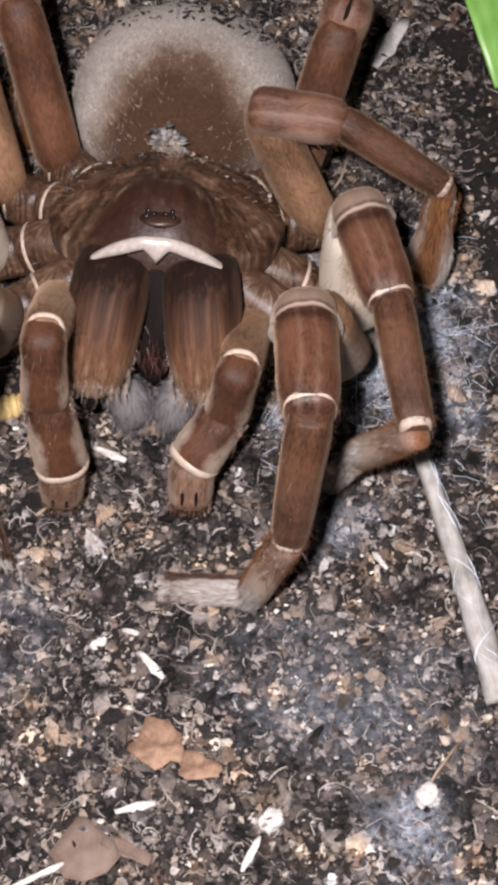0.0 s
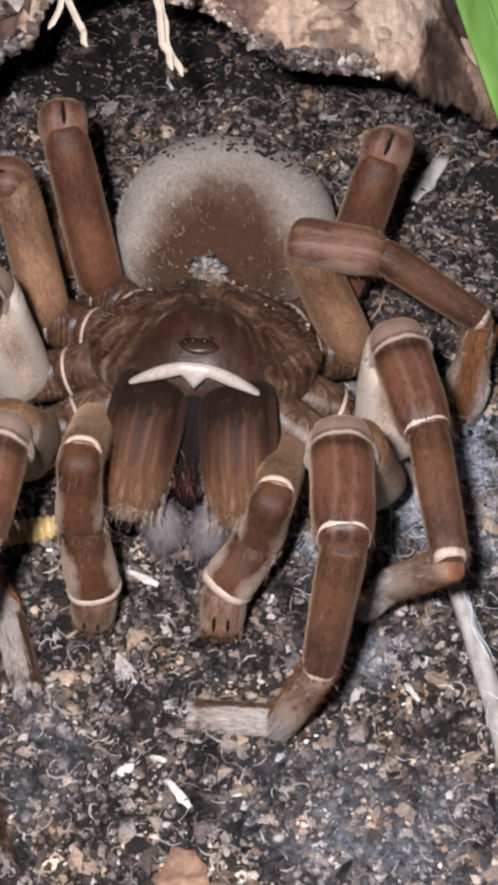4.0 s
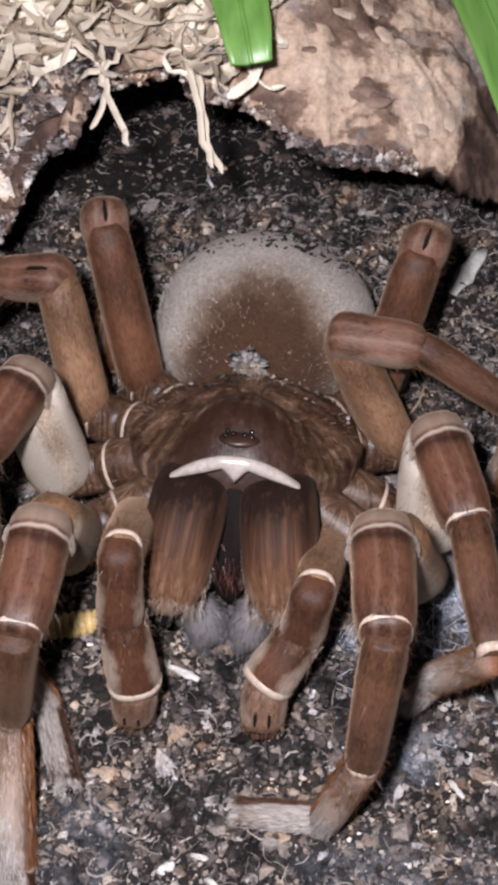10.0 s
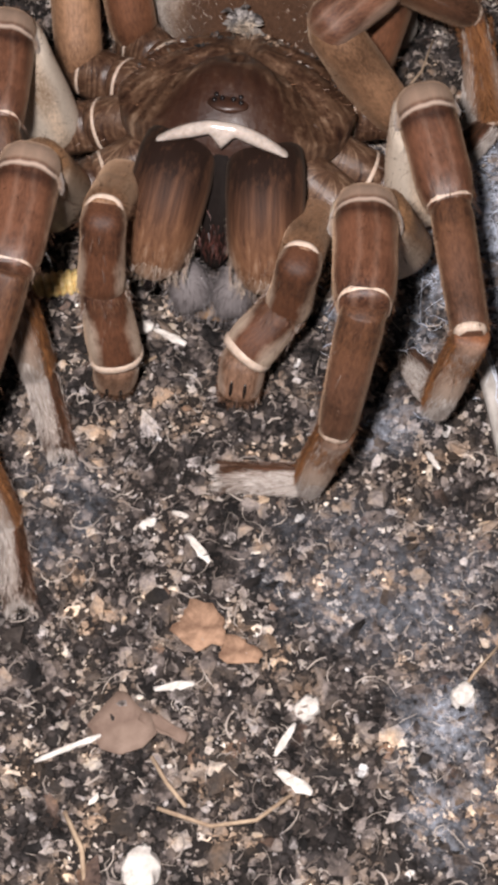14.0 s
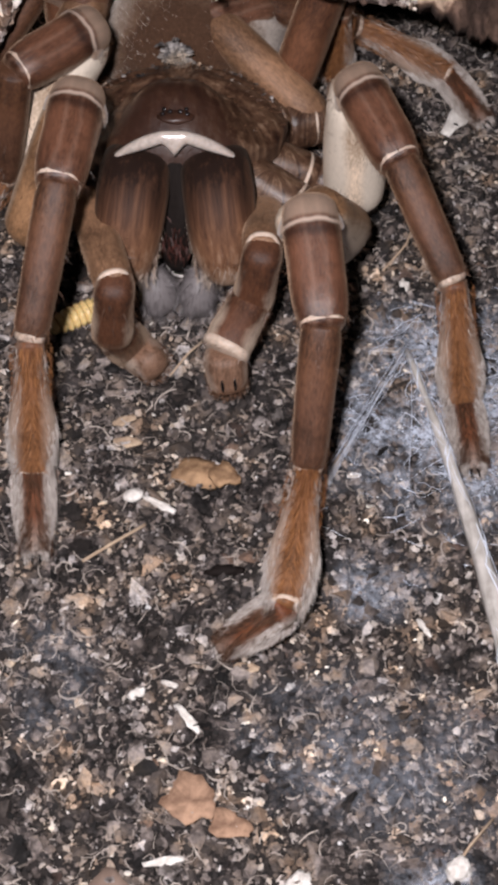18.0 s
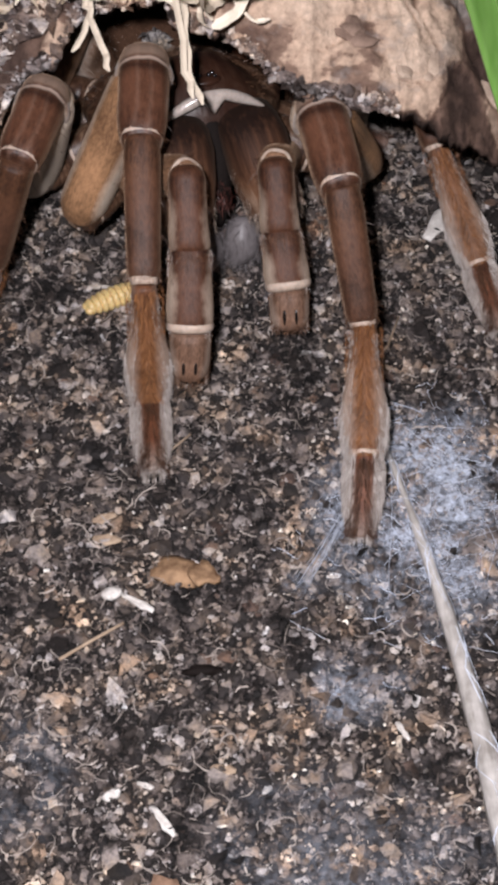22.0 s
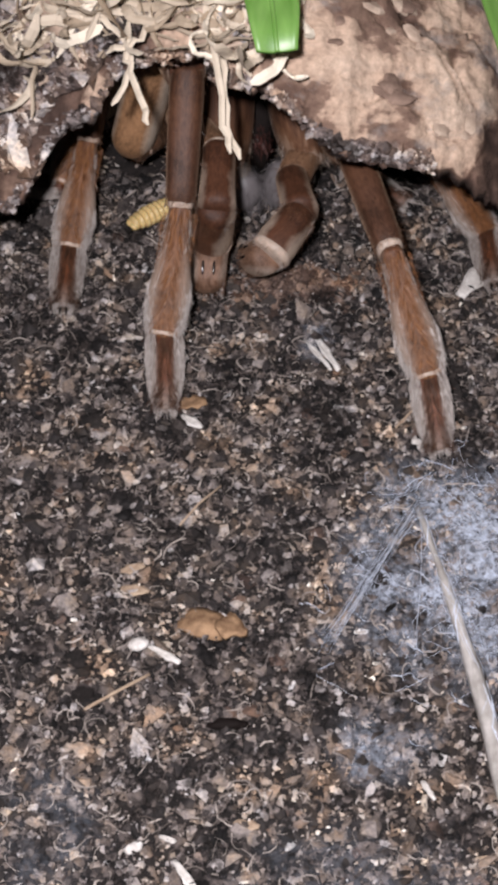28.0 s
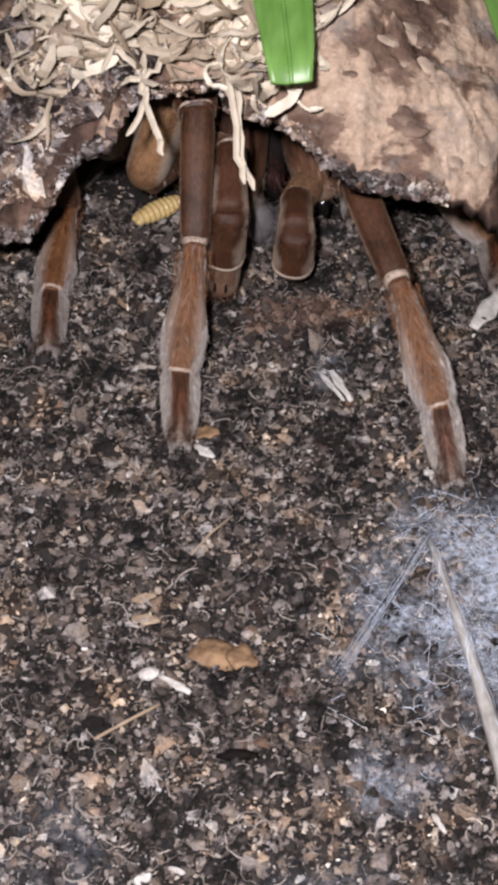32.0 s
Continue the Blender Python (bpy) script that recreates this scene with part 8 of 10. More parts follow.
    walk(SEG['LIII', 3], [(0, mm(-52.7, 18.4, 0.8, -82, -8, -174)), (13, mm(-52.7, 18.4, 0.8, -82, -8, -174)), (13.5, mm(-52.8, 19.5, 0.9, -78, -9, -175)), (14, mm(-53, 21.5, 0.7, -70, -11, -176)), (14.5, mm(-52.8, 22.1, 0.3, -66, -13, -177)), (15, mm(-51.8, 20.5, -0.1, -66, -16, -180)), (15.5, mm(-50.3, 17.6, -0.6, -69, -20, 177)), (16, mm(-48.7, 14.3, -1.4, -71, -24, 173)), (16.5, mm(-47.6, 11.7, -2.1, -73, -26, 170)), (17, mm(-46.8, 10.8, -1.7, -75, -27, 169)), (17.5, mm(-40.2, 14.4, -0.2, -74, -27, 168)), (18, mm(-33.8, 17.6, 0.8, -72, -27, 167)), (18.5, mm(-32.4, 18.6, 1.1, -70, -25, 168)), (19, mm(-31.9, 19.3, 0.9, -66, -24, 169)), (19.5, mm(-29.2, 20.3, -0.4, -60, -22, 169)), (20, mm(-26, 20.3, -2, -54, -22, 166)), (20.5, mm(-21.2, 16.6, -3.2, -53, -36, 149)), (21, mm(-19.7, 12.7, -5.1, -48, -45, 131)), (21.5, mm(-24.2, 15.7, -3.4, -54, -37, 144)), (22, mm(-29.9, 20.2, -2.4, -54, -24, 155)), (22.5, mm(-29.1, 22.1, -1.9, -53, -19, 159)), (23, mm(-27.1, 23.1, -1.6, -53, -15, 161)), (23.5, mm(-26.8, 21.2, -2.1, -52, -16, 165)), (23.8, mm(-22.5, 21.4, -2.2, -50, -20, 161)), (24, mm(-19.9, 21.3, -2.3, -50, -22, 158)), (24.5, mm(-16.3, 20, -2.6, -49, -28, 152)), (25, mm(-13.9, 18.5, -3.1, -48, -33, 147)), (25.5, mm(-13.9, 18.5, -3.1, -48, -33, 147)), (26, mm(-15.8, 15.9, -2.9, -51, -31, 149)), (26.5, mm(-20.5, 9, -3.1, -59, -25, 156)), (27, mm(-26.2, 0.2, -5, -66, -21, 161)), (27.5, mm(-29.8, -6.7, -6.5, -71, -21, 163)), (28, mm(-30.4, -6.9, -6.5, -71, -21, 164)), (29, mm(-27.8, 2, -4.3, -64, -16, 167)), (30, mm(-24.8, 12.6, -2.4, -56, -17, 166)), (31, mm(-23.3, 19.5, -2.8, -47, -19, 164)), (32, mm(-23.3, 19.5, -2.8, -47, -19, 164))])
    walk(SEG['LIII', 4], [(0, mm(-55.1, 15.4, -18.1, -29, 25, -144)), (13, mm(-55.1, 15.4, -18.1, -29, 25, -144)), (13.5, mm(-55.4, 15.2, -17.7, -29, 26, -143)), (14, mm(-56, 14.7, -17.1, -28, 27, -141)), (14.5, mm(-56.5, 14, -16.8, -28, 26, -140)), (15, mm(-56.7, 12.8, -17, -29, 23, -144)), (15.5, mm(-56.8, 11, -17.5, -30, 18, -149)), (16, mm(-56.7, 9, -18.1, -31, 13, -155)), (16.5, mm(-56.5, 7.5, -18.6, -31, 8, -159)), (17, mm(-55.9, 7.5, -18.4, -31, 3, -164)), (17.5, mm(-49.4, 11, -16.8, -32, 1, -168)), (18, mm(-43.1, 13.9, -15.6, -31, -1, -171)), (18.5, mm(-41.3, 13.8, -15.3, -31, -4, -174)), (19, mm(-40.3, 13.1, -15.3, -32, -7, -177)), (19.5, mm(-37.1, 11.9, -15.8, -32, -11, 178)), (20, mm(-34.6, 10.8, -16.3, -32, -13, 174)), (20.5, mm(-34.9, 11.3, -15.6, -35, -8, 176)), (21, mm(-36.1, 11.9, -15.1, -37, -2, 178)), (21.5, mm(-38.4, 12.1, -15.9, -35, -2, 175)), (22, mm(-40.3, 12.6, -16.7, -32, -4, 171)), (22.5, mm(-37.9, 13.3, -16.6, -32, -5, 169)), (23, mm(-34.7, 13.4, -16.4, -33, -8, 166)), (23.5, mm(-33.9, 10.9, -16.7, -33, -17, 164)), (23.8, mm(-31.3, 11.4, -16.2, -33, -23, 158)), (24, mm(-29.8, 11.8, -15.8, -32, -27, 153)), (24.5, mm(-28.2, 12, -15.4, -31, -36, 144)), (25, mm(-27.5, 11.9, -15.1, -29, -42, 134)), (25.5, mm(-27.5, 11.9, -15.1, -29, -42, 134)), (26, mm(-28.5, 9.5, -15.9, -29, -45, 129)), (26.5, mm(-31.1, 3, -18.1, -25, -52, 112)), (27, mm(-34.8, -5.2, -21.4, -11, -55, 82)), (27.5, mm(-38, -10.6, -23.5, -4, -53, 67)), (28, mm(-38.3, -10.9, -23.6, -5, -53, 68)), (29, mm(-34.3, -5.2, -20.9, -21, -55, 100)), (30, mm(-31.9, 3.2, -17.6, -34, -44, 138)), (31, mm(-31.4, 8.3, -16.2, -33, -32, 153)), (32, mm(-31.4, 8.3, -16.2, -33, -32, 153))])
    walk(SEG['RIII', 0], [(0, mm(23.5, 12.1, -7.6, 97, -30, 25)), (13, mm(23.5, 12.1, -7.6, 97, -30, 25)), (13.5, mm(23.5, 12.1, -7.6, 91, -37, 35)), (14, mm(23.5, 12.1, -7.6, 92, -41, 45)), (14.5, mm(23.5, 12.1, -7.6, 100, -34, 33)), (15, mm(23.5, 12.1, -7.6, 96, -32, 31)), (15.5, mm(23.5, 12.1, -7.6, 89, -33, 32)), (16, mm(23.5, 12.1, -7.6, 81, -34, 33)), (16.5, mm(23.5, 12.1, -7.6, 75, -35, 33)), (17, mm(23.5, 12.1, -7.6, 67, -38, 37)), (17.5, mm(23.5, 12.1, -7.6, 55, -38, 36)), (18, mm(23.5, 12.1, -7.6, 46, -36, 31)), (18.5, mm(23.5, 12.1, -7.6, 46, -34, 29)), (19, mm(23.5, 12.1, -7.6, 48, -33, 26)), (19.5, mm(23.5, 12.1, -7.6, 51, -29, 20)), (20, mm(23.5, 12.1, -7.6, 54, -25, 14)), (20.5, mm(23.5, 12.1, -7.6, 55, -24, 11)), (21, mm(23.5, 12.1, -7.6, 58, -23, 7)), (21.5, mm(23.5, 12.1, -7.6, 73, 5, -17)), (22, mm(23.5, 12.1, -7.6, 63, 23, -33)), (22.5, mm(23.5, 12.1, -7.6, 58, 25, -36)), (23, mm(23.5, 12.1, -7.6, 54, 14, -27)), (23.5, mm(23.5, 12.1, -7.6, 50, 7, -18)), (23.8, mm(23.5, 12.1, -7.6, 49, 11, -21)), (24, mm(23.5, 12.1, -7.6, 49, 15, -24)), (24.5, mm(23.5, 12.1, -7.6, 49, 19, -27)), (25, mm(23.5, 12.1, -7.6, 50, 22, -30)), (25.5, mm(23.5, 12.1, -7.6, 50, 22, -30)), (26, mm(23.5, 12.1, -7.6, 54, 22, -29)), (26.5, mm(23.5, 12.1, -7.6, 63, 22, -28)), (27, mm(23.5, 12.1, -7.6, 73, 26, -30)), (27.5, mm(23.5, 12.1, -7.6, 81, 32, -34)), (28, mm(23.5, 12.1, -7.6, 81, 34, -35)), (29, mm(23.5, 12.1, -7.6, 74, 33, -35)), (30, mm(23.5, 12.1, -7.6, 65, 33, -34)), (31, mm(23.5, 12.1, -7.6, 59, 34, -35)), (32, mm(23.5, 12.1, -7.6, 59, 34, -35))])
    walk(SEG['RIII', 1], [(0, mm(13.6, 3.9, 13.9, -1, 53, -96)), (13, mm(13.6, 3.9, 13.9, -1, 53, -96)), (13.5, mm(11.7, 3, 12.5, 21, 50, -68)), (14, mm(12.6, -0.2, 11.3, 31, 33, -30)), (14.5, mm(14.3, 1, 12.9, 17, 25, -21)), (15, mm(13.4, 3, 13.4, 10, 26, -21)), (15.5, mm(11.6, 5.3, 13.3, 7, 28, -22)), (16, mm(9.7, 7.8, 12.8, 5, 30, -24)), (16.5, mm(8.3, 9.9, 12.2, 3, 31, -24)), (17, mm(6.1, 11.3, 10.4, 3, 30, -22)), (17.5, mm(4.8, 16.1, 8.6, 2, 39, -34)), (18, mm(5.5, 21.5, 7, 0, 47, -47)), (18.5, mm(6.2, 22.5, 7.2, 2, 46, -45)), (19, mm(7.2, 22.8, 8, 2, 46, -45)), (19.5, mm(9.1, 23.6, 9.3, -4, 51, -59)), (20, mm(11.5, 24.4, 10.6, -9, 55, -73)), (20.5, mm(12.5, 24.7, 11, 1, 51, -61)), (21, mm(13.7, 24.2, 11.9, 4, 48, -53)), (21.5, mm(27.6, 18.3, 16.3, -9, -46, 25)), (22, mm(37.1, 16.9, 12.8, 5, -58, 58)), (22.5, mm(38.6, 17.6, 11.6, -37, -54, 104)), (23, mm(34.5, 23.1, 11.9, -40, 45, -161)), (23.5, mm(30.6, 26.7, 11.3, -36, 50, -147)), (23.8, mm(32.9, 25.9, 11, -36, 50, -148)), (24, mm(34.5, 25.1, 10.7, -36, 50, -149)), (24.5, mm(36.4, 23.7, 10.4, -38, 47, -155)), (25, mm(37.8, 22.5, 10, -40, 44, -161)), (25.5, mm(37.8, 22.5, 10, -40, 44, -161)), (26, mm(37.2, 21.3, 11.1, -40, 41, -164)), (26.5, mm(36.2, 18.1, 13, -37, 34, -171)), (27, mm(36.3, 13.1, 13.8, -33, 21, 179)), (27.5, mm(36.5, 8, 13.3, -31, 9, 173)), (28, mm(37, 7.2, 12.9, -31, 5, 171)), (29, mm(38.3, 10.3, 12.5, -30, 12, 175)), (30, mm(39.6, 13.8, 11.5, -30, 21, -180)), (31, mm(40.6, 15.8, 10.2, -32, 24, -178)), (32, mm(40.6, 15.8, 10.2, -32, 24, -178))])
    walk(SEG['RIII', 2], [(0, mm(25.5, 2.8, 13.7, -48, 48, -128)), (13, mm(25.5, 2.8, 13.7, -48, 48, -128)), (13.5, mm(23.2, 4.2, 15.2, -49, 50, -119)), (14, mm(20.6, 7.1, 16.5, -48, 53, -93)), (14.5, mm(19.8, 11.2, 16, -45, 52, -76)), (15, mm(18.4, 13.7, 15.3, -45, 52, -77)), (15.5, mm(16.7, 16.1, 14.5, -48, 53, -83)), (16, mm(15, 18.5, 13.7, -49, 54, -90)), (16.5, mm(13.5, 20.7, 12.7, -50, 54, -94)), (17, mm(10.9, 22.3, 10.9, -45, 55, -91)), (17.5, mm(11.8, 25.8, 8.9, -34, 55, -90)), (18, mm(14.3, 29.6, 7, -29, 55, -96)), (18.5, mm(14.8, 30.8, 7.4, -34, 55, -104)), (19, mm(15.8, 31.2, 8.2, -41, 54, -115)), (19.5, mm(19, 30.3, 8.8, -46, 51, -126)), (20, mm(22.4, 29.3, 9.5, -51, 48, -139)), (20.5, mm(23, 30.5, 11, -54, 41, -153)), (21, mm(23.5, 31, 12.5, -57, 32, -166)), (21.5, mm(23.8, 29.6, 15, -62, 11, 174)), (22, mm(26.6, 22.5, 13.3, -68, -14, 155)), (22.5, mm(27.9, 21, 7.3, -57, -8, 158)), (23, mm(42.7, 16.3, 6.4, -50, -19, 148)), (23.5, mm(40.5, 21.6, 6.8, -47, -12, 158)), (23.8, mm(42.6, 20.6, 6.5, -47, -10, 158)), (24, mm(44, 19.4, 6.2, -47, -11, 157)), (24.5, mm(45.2, 17.3, 5.3, -48, -13, 155)), (25, mm(45.9, 15.6, 4.5, -49, -15, 153)), (25.5, mm(45.9, 15.6, 4.5, -49, -15, 153)), (26, mm(44.6, 13.8, 5.4, -50, -16, 153)), (26.5, mm(41.7, 9.3, 7.1, -54, -16, 154)), (27, mm(38.5, 3, 7.8, -58, -16, 156)), (27.5, mm(36.1, -2.3, 7.2, -62, -16, 157)), (28, mm(35.9, -3, 6.7, -61, -18, 156)), (29, mm(38.6, -0.1, 6.6, -59, -22, 153)), (30, mm(41.8, 3.4, 5.9, -56, -26, 150)), (31, mm(43.6, 5.7, 4.5, -53, -29, 147)), (32, mm(43.6, 5.7, 4.5, -53, -29, 147))])
    walk(SEG['RIII', 3], [(0, mm(42.2, 3.2, 4, -106, -5, 169)), (13, mm(42.2, 3.2, 4, -106, -5, 169)), (13.5, mm(39.7, 7.9, 5.8, -103, 8, -180)), (14, mm(34.3, 17.7, 7.9, -94, 18, -170)), (14.5, mm(30.6, 24.8, 7.7, -81, 18, -168)), (15, mm(29.3, 27.3, 6.9, -74, 20, -166)), (15.5, mm(28.3, 29, 6.1, -68, 22, -164)), (16, mm(27.5, 30.5, 5.1, -63, 24, -162)), (16.5, mm(26.7, 31.8, 4.1, -58, 26, -160)), (17, mm(24.8, 33.1, 3, -54, 32, -155)), (17.5, mm(27.7, 34.8, 2.6, -51, 41, -143)), (18, mm(31.8, 35.7, 1.6, -44, 49, -130)), (18.5, mm(32.5, 35.4, 1.2, -41, 52, -121)), (19, mm(33.3, 34.3, 0.8, -42, 53, -119)), (19.5, mm(36.3, 31.1, 0.2, -47, 50, -129)), (20, mm(38.7, 27.4, -0.6, -52, 46, -143)), (20.5, mm(37.3, 25.1, -0.7, -56, 38, -157)), (21, mm(34.3, 22.8, -1.3, -55, 31, -168)), (21.5, mm(26, 20.4, -1.8, -53, 33, -168)), (22, mm(19.7, 17.6, -4.1, -50, 38, -165)), (22.5, mm(21.8, 12.1, -8.7, -44, 41, -161)), (23, mm(32.1, 8.5, -7.6, -49, 29, -176)), (23.5, mm(32.9, 10.5, -7, -48, 27, -174)), (23.8, mm(35.2, 9.4, -7.4, -48, 26, -176)), (24, mm(36.4, 8.4, -7.7, -48, 25, -177)), (24.5, mm(36.8, 7.1, -8.7, -48, 23, -180)), (25, mm(36.7, 6.1, -9.6, -49, 21, 178)), (25.5, mm(36.7, 6.1, -9.6, -49, 21, 178)), (26, mm(35.3, 4.8, -8.9, -51, 17, 176)), (26.5, mm(32.7, 1, -7.9, -56, 7, 170)), (27, mm(30.3, -4.4, -8, -60, -5, 163)), (27.5, mm(28.3, -8.9, -9.1, -61, -14, 159)), (28, mm(27.3, -9.5, -9.3, -61, -17, 157)), (29, mm(28.6, -6.3, -8.7, -58, -23, 152)), (30, mm(30.3, -2.5, -8.4, -54, -26, 150)), (31, mm(30.8, 0.1, -8.9, -50, -27, 149)), (32, mm(30.8, 0.1, -8.9, -50, -27, 149))])
    walk(SEG['RIII', 4], [(0, mm(41.8, 8.7, -14.5, -27, -48, 99)), (13, mm(41.8, 8.7, -14.5, -27, -48, 99)), (13.5, mm(42.3, 12.2, -12.9, -35, -44, 119)), (14, mm(39.8, 19.9, -10.5, -38, -22, 155)), (14.5, mm(37.2, 23.1, -10.5, -34, -6, 170)), (15, mm(36.7, 23.7, -10.6, -33, -1, 175)), (15.5, mm(36.8, 24, -10.6, -33, 2, 178)), (16, mm(37, 24.3, -10.6, -33, 5, -179)), (16.5, mm(37.1, 24.7, -10.6, -33, 8, -177)), (17, mm(37.2, 26.5, -10.3, -33, 14, -172)), (17.5, mm(43, 30.9, -8.6, -34, 22, -167)), (18, mm(49, 34.5, -7.3, -35, 30, -161)), (18.5, mm(50.1, 36.4, -6.7, -34, 41, -147)), (19, mm(50.9, 36.2, -7.1, -30, 50, -129)), (19.5, mm(53.4, 31.2, -8.9, -24, 53, -112)), (20, mm(54.7, 24.6, -11.2, -17, 54, -96)), (20.5, mm(50.6, 18.8, -13.3, -9, 52, -80)), (21, mm(44.6, 13.6, -14.9, -6, 50, -76)), (21.5, mm(36.5, 10.7, -14.9, -25, 54, -116)), (22, mm(31.6, 7.8, -15.8, -33, 49, -146)), (22.5, mm(34.7, 1.7, -18.7, -30, 49, -146)), (23, mm(39.9, -3.8, -20.4, -33, 48, -148)), (23.5, mm(40.9, -1.6, -19.8, -32, 49, -141)), (23.8, mm(42.5, -3.1, -20.3, -33, 48, -144)), (24, mm(43.1, -4.3, -20.8, -33, 47, -147)), (24.5, mm(42.5, -5.8, -22, -36, 45, -152)), (25, mm(41.5, -6.9, -23.1, -37, 42, -157)), (25.5, mm(41.5, -6.9, -23.1, -37, 42, -157)), (26, mm(38.8, -7.8, -23.3, -37, 43, -155)), (26.5, mm(32.7, -10, -23.8, -36, 44, -152)), (27, mm(26, -13.3, -24.7, -35, 45, -148)), (27.5, mm(21.1, -16.2, -25.6, -33, 46, -144)), (28, mm(19, -16.2, -25.5, -34, 43, -149)), (29, mm(18.1, -12.4, -23.8, -36, 32, -165)), (30, mm(18.6, -8.8, -22.5, -34, 13, 179)), (31, mm(18.7, -7.1, -22.2, -31, -1, 169)), (32, mm(18.7, -7.1, -22.2, -31, -1, 169))])
    walk(SEG['LIV', 0], [(0, mm(-19.2, 20.2, -4.1, 92, -14, 17)), (13, mm(-19.2, 20.2, -4.1, 92, -14, 17)), (13.5, mm(-19.2, 20.2, -4.1, 91, -13, 17)), (14, mm(-19.2, 20.2, -4.1, 89, -12, 17)), (14.5, mm(-19.2, 20.2, -4.1, 88, -12, 17)), (15, mm(-19.2, 20.2, -4.1, 89, -12, 17)), (15.5, mm(-19.2, 20.2, -4.1, 90, -14, 18)), (16, mm(-19.2, 20.2, -4.1, 91, -15, 19)), (16.5, mm(-19.2, 20.2, -4.1, 92, -17, 20)), (17, mm(-19.2, 20.2, -4.1, 93, -19, 22)), (17.5, mm(-19.2, 20.2, -4.1, 95, -11, 14)), (18, mm(-19.2, 20.2, -4.1, 95, -4, 8)), (18.5, mm(-19.2, 20.2, -4.1, 95, -8, 11)), (19, mm(-19.2, 20.2, -4.1, 94, -14, 15)), (19.5, mm(-19.2, 20.2, -4.1, 95, -13, 13)), (20, mm(-19.2, 20.2, -4.1, 96, -11, 10)), (20.5, mm(-19.2, 20.2, -4.1, 95, -14, 9)), (21, mm(-19.2, 20.2, -4.1, 94, -16, 9)), (21.5, mm(-19.2, 20.2, -4.1, 96, -14, 3)), (22, mm(-19.2, 20.2, -4.1, 98, -11, -2)), (22.5, mm(-19.2, 20.2, -4.1, 98, -9, -5)), (23, mm(-19.2, 20.2, -4.1, 98, -8, -4)), (23.5, mm(-19.2, 20.2, -4.1, 98, -18, 7)), (23.8, mm(-19.2, 20.2, -4.1, 98, -14, 3)), (24, mm(-19.2, 20.2, -4.1, 97, -11, 0)), (24.5, mm(-19.2, 20.2, -4.1, 95, -6, -4)), (25, mm(-19.2, 20.2, -4.1, 92, -2, -7)), (25.5, mm(-19.2, 20.2, -4.1, 92, -2, -7)), (26, mm(-19.2, 20.2, -4.1, 92, -3, -5)), (26.5, mm(-19.2, 20.2, -4.1, 93, -6, -3)), (27, mm(-19.2, 20.2, -4.1, 93, -9, 1)), (27.5, mm(-19.2, 20.2, -4.1, 92, -11, 3)), (28, mm(-19.2, 20.2, -4.1, 92, -11, 3)), (29, mm(-19.2, 20.2, -4.1, 91, -11, 3)), (30, mm(-19.2, 20.2, -4.1, 90, -10, 3)), (31, mm(-19.2, 20.2, -4.1, 90, -10, 2)), (32, mm(-19.2, 20.2, -4.1, 90, -10, 2))])
    walk(SEG['LIV', 1], [(0, mm(-25.6, 17, 24.5, -13, -7, 11)), (13, mm(-25.6, 17, 24.5, -13, -7, 11)), (13.5, mm(-25.5, 17.6, 24.6, -12, -9, 13)), (14, mm(-25.2, 18.6, 24.7, -9, -13, 17)), (14.5, mm(-25.2, 19.2, 24.8, -8, -15, 19)), (15, mm(-25.4, 18.8, 24.7, -8, -17, 21)), (15.5, mm(-25.8, 17.9, 24.6, -9, -19, 22)), (16, mm(-26.2, 16.9, 24.4, -9, -21, 24)), (16.5, mm(-26.6, 16.1, 24.1, -10, -22, 24)), (17, mm(-27.5, 15.3, 23.8, -9, -21, 23)), (17.5, mm(-23.9, 16.6, 24.8, -9, -14, 17)), (18, mm(-20.7, 17.5, 25.2, -8, -9, 12)), (18.5, mm(-22.7, 16.9, 25, -8, -12, 14)), (19, mm(-25.3, 16.2, 24.5, -6, -16, 16)), (19.5, mm(-24.9, 16.1, 24.5, -7, -18, 16)), (20, mm(-24.4, 16.2, 24.7, -8, -20, 15)), (20.5, mm(-25.7, 16.6, 24.4, -6, -22, 15)), (21, mm(-26.9, 17, 24.2, -4, -24, 14)), (21.5, mm(-26, 16.7, 24.4, -5, -22, 9)), (22, mm(-24.9, 16.2, 24.6, -5, -20, 3)), (22.5, mm(-24, 16.4, 24.8, -7, -20, 2)), (23, mm(-23.7, 16.5, 24.8, -9, -20, 3)), (23.5, mm(-27.8, 15.2, 23.7, -5, -22, 9)), (23.8, mm(-26.1, 15.7, 24.2, -6, -21, 7)), (24, mm(-24.6, 16.3, 24.6, -6, -19, 5)), (24.5, mm(-22.4, 17.8, 25.1, -3, -13, 1)), (25, mm(-20.5, 19.1, 25.3, -1, -9, -3)), (25.5, mm(-20.5, 19.1, 25.3, -1, -9, -3)), (26, mm(-21, 19.1, 25.3, 0, -11, -1)), (26.5, mm(-22.3, 18.9, 25.2, 0, -15, 2)), (27, mm(-23.7, 18.7, 25, 1, -19, 7)), (27.5, mm(-24.8, 18.6, 24.8, 1, -23, 10)), (28, mm(-24.8, 18.9, 24.8, 2, -23, 10)), (29, mm(-24.6, 19.3, 24.9, 2, -23, 10)), (30, mm(-24.4, 19.7, 24.9, 3, -22, 9)), (31, mm(-24.2, 20.1, 25, 4, -21, 9)), (32, mm(-24.2, 20.1, 25, 4, -21, 9))])
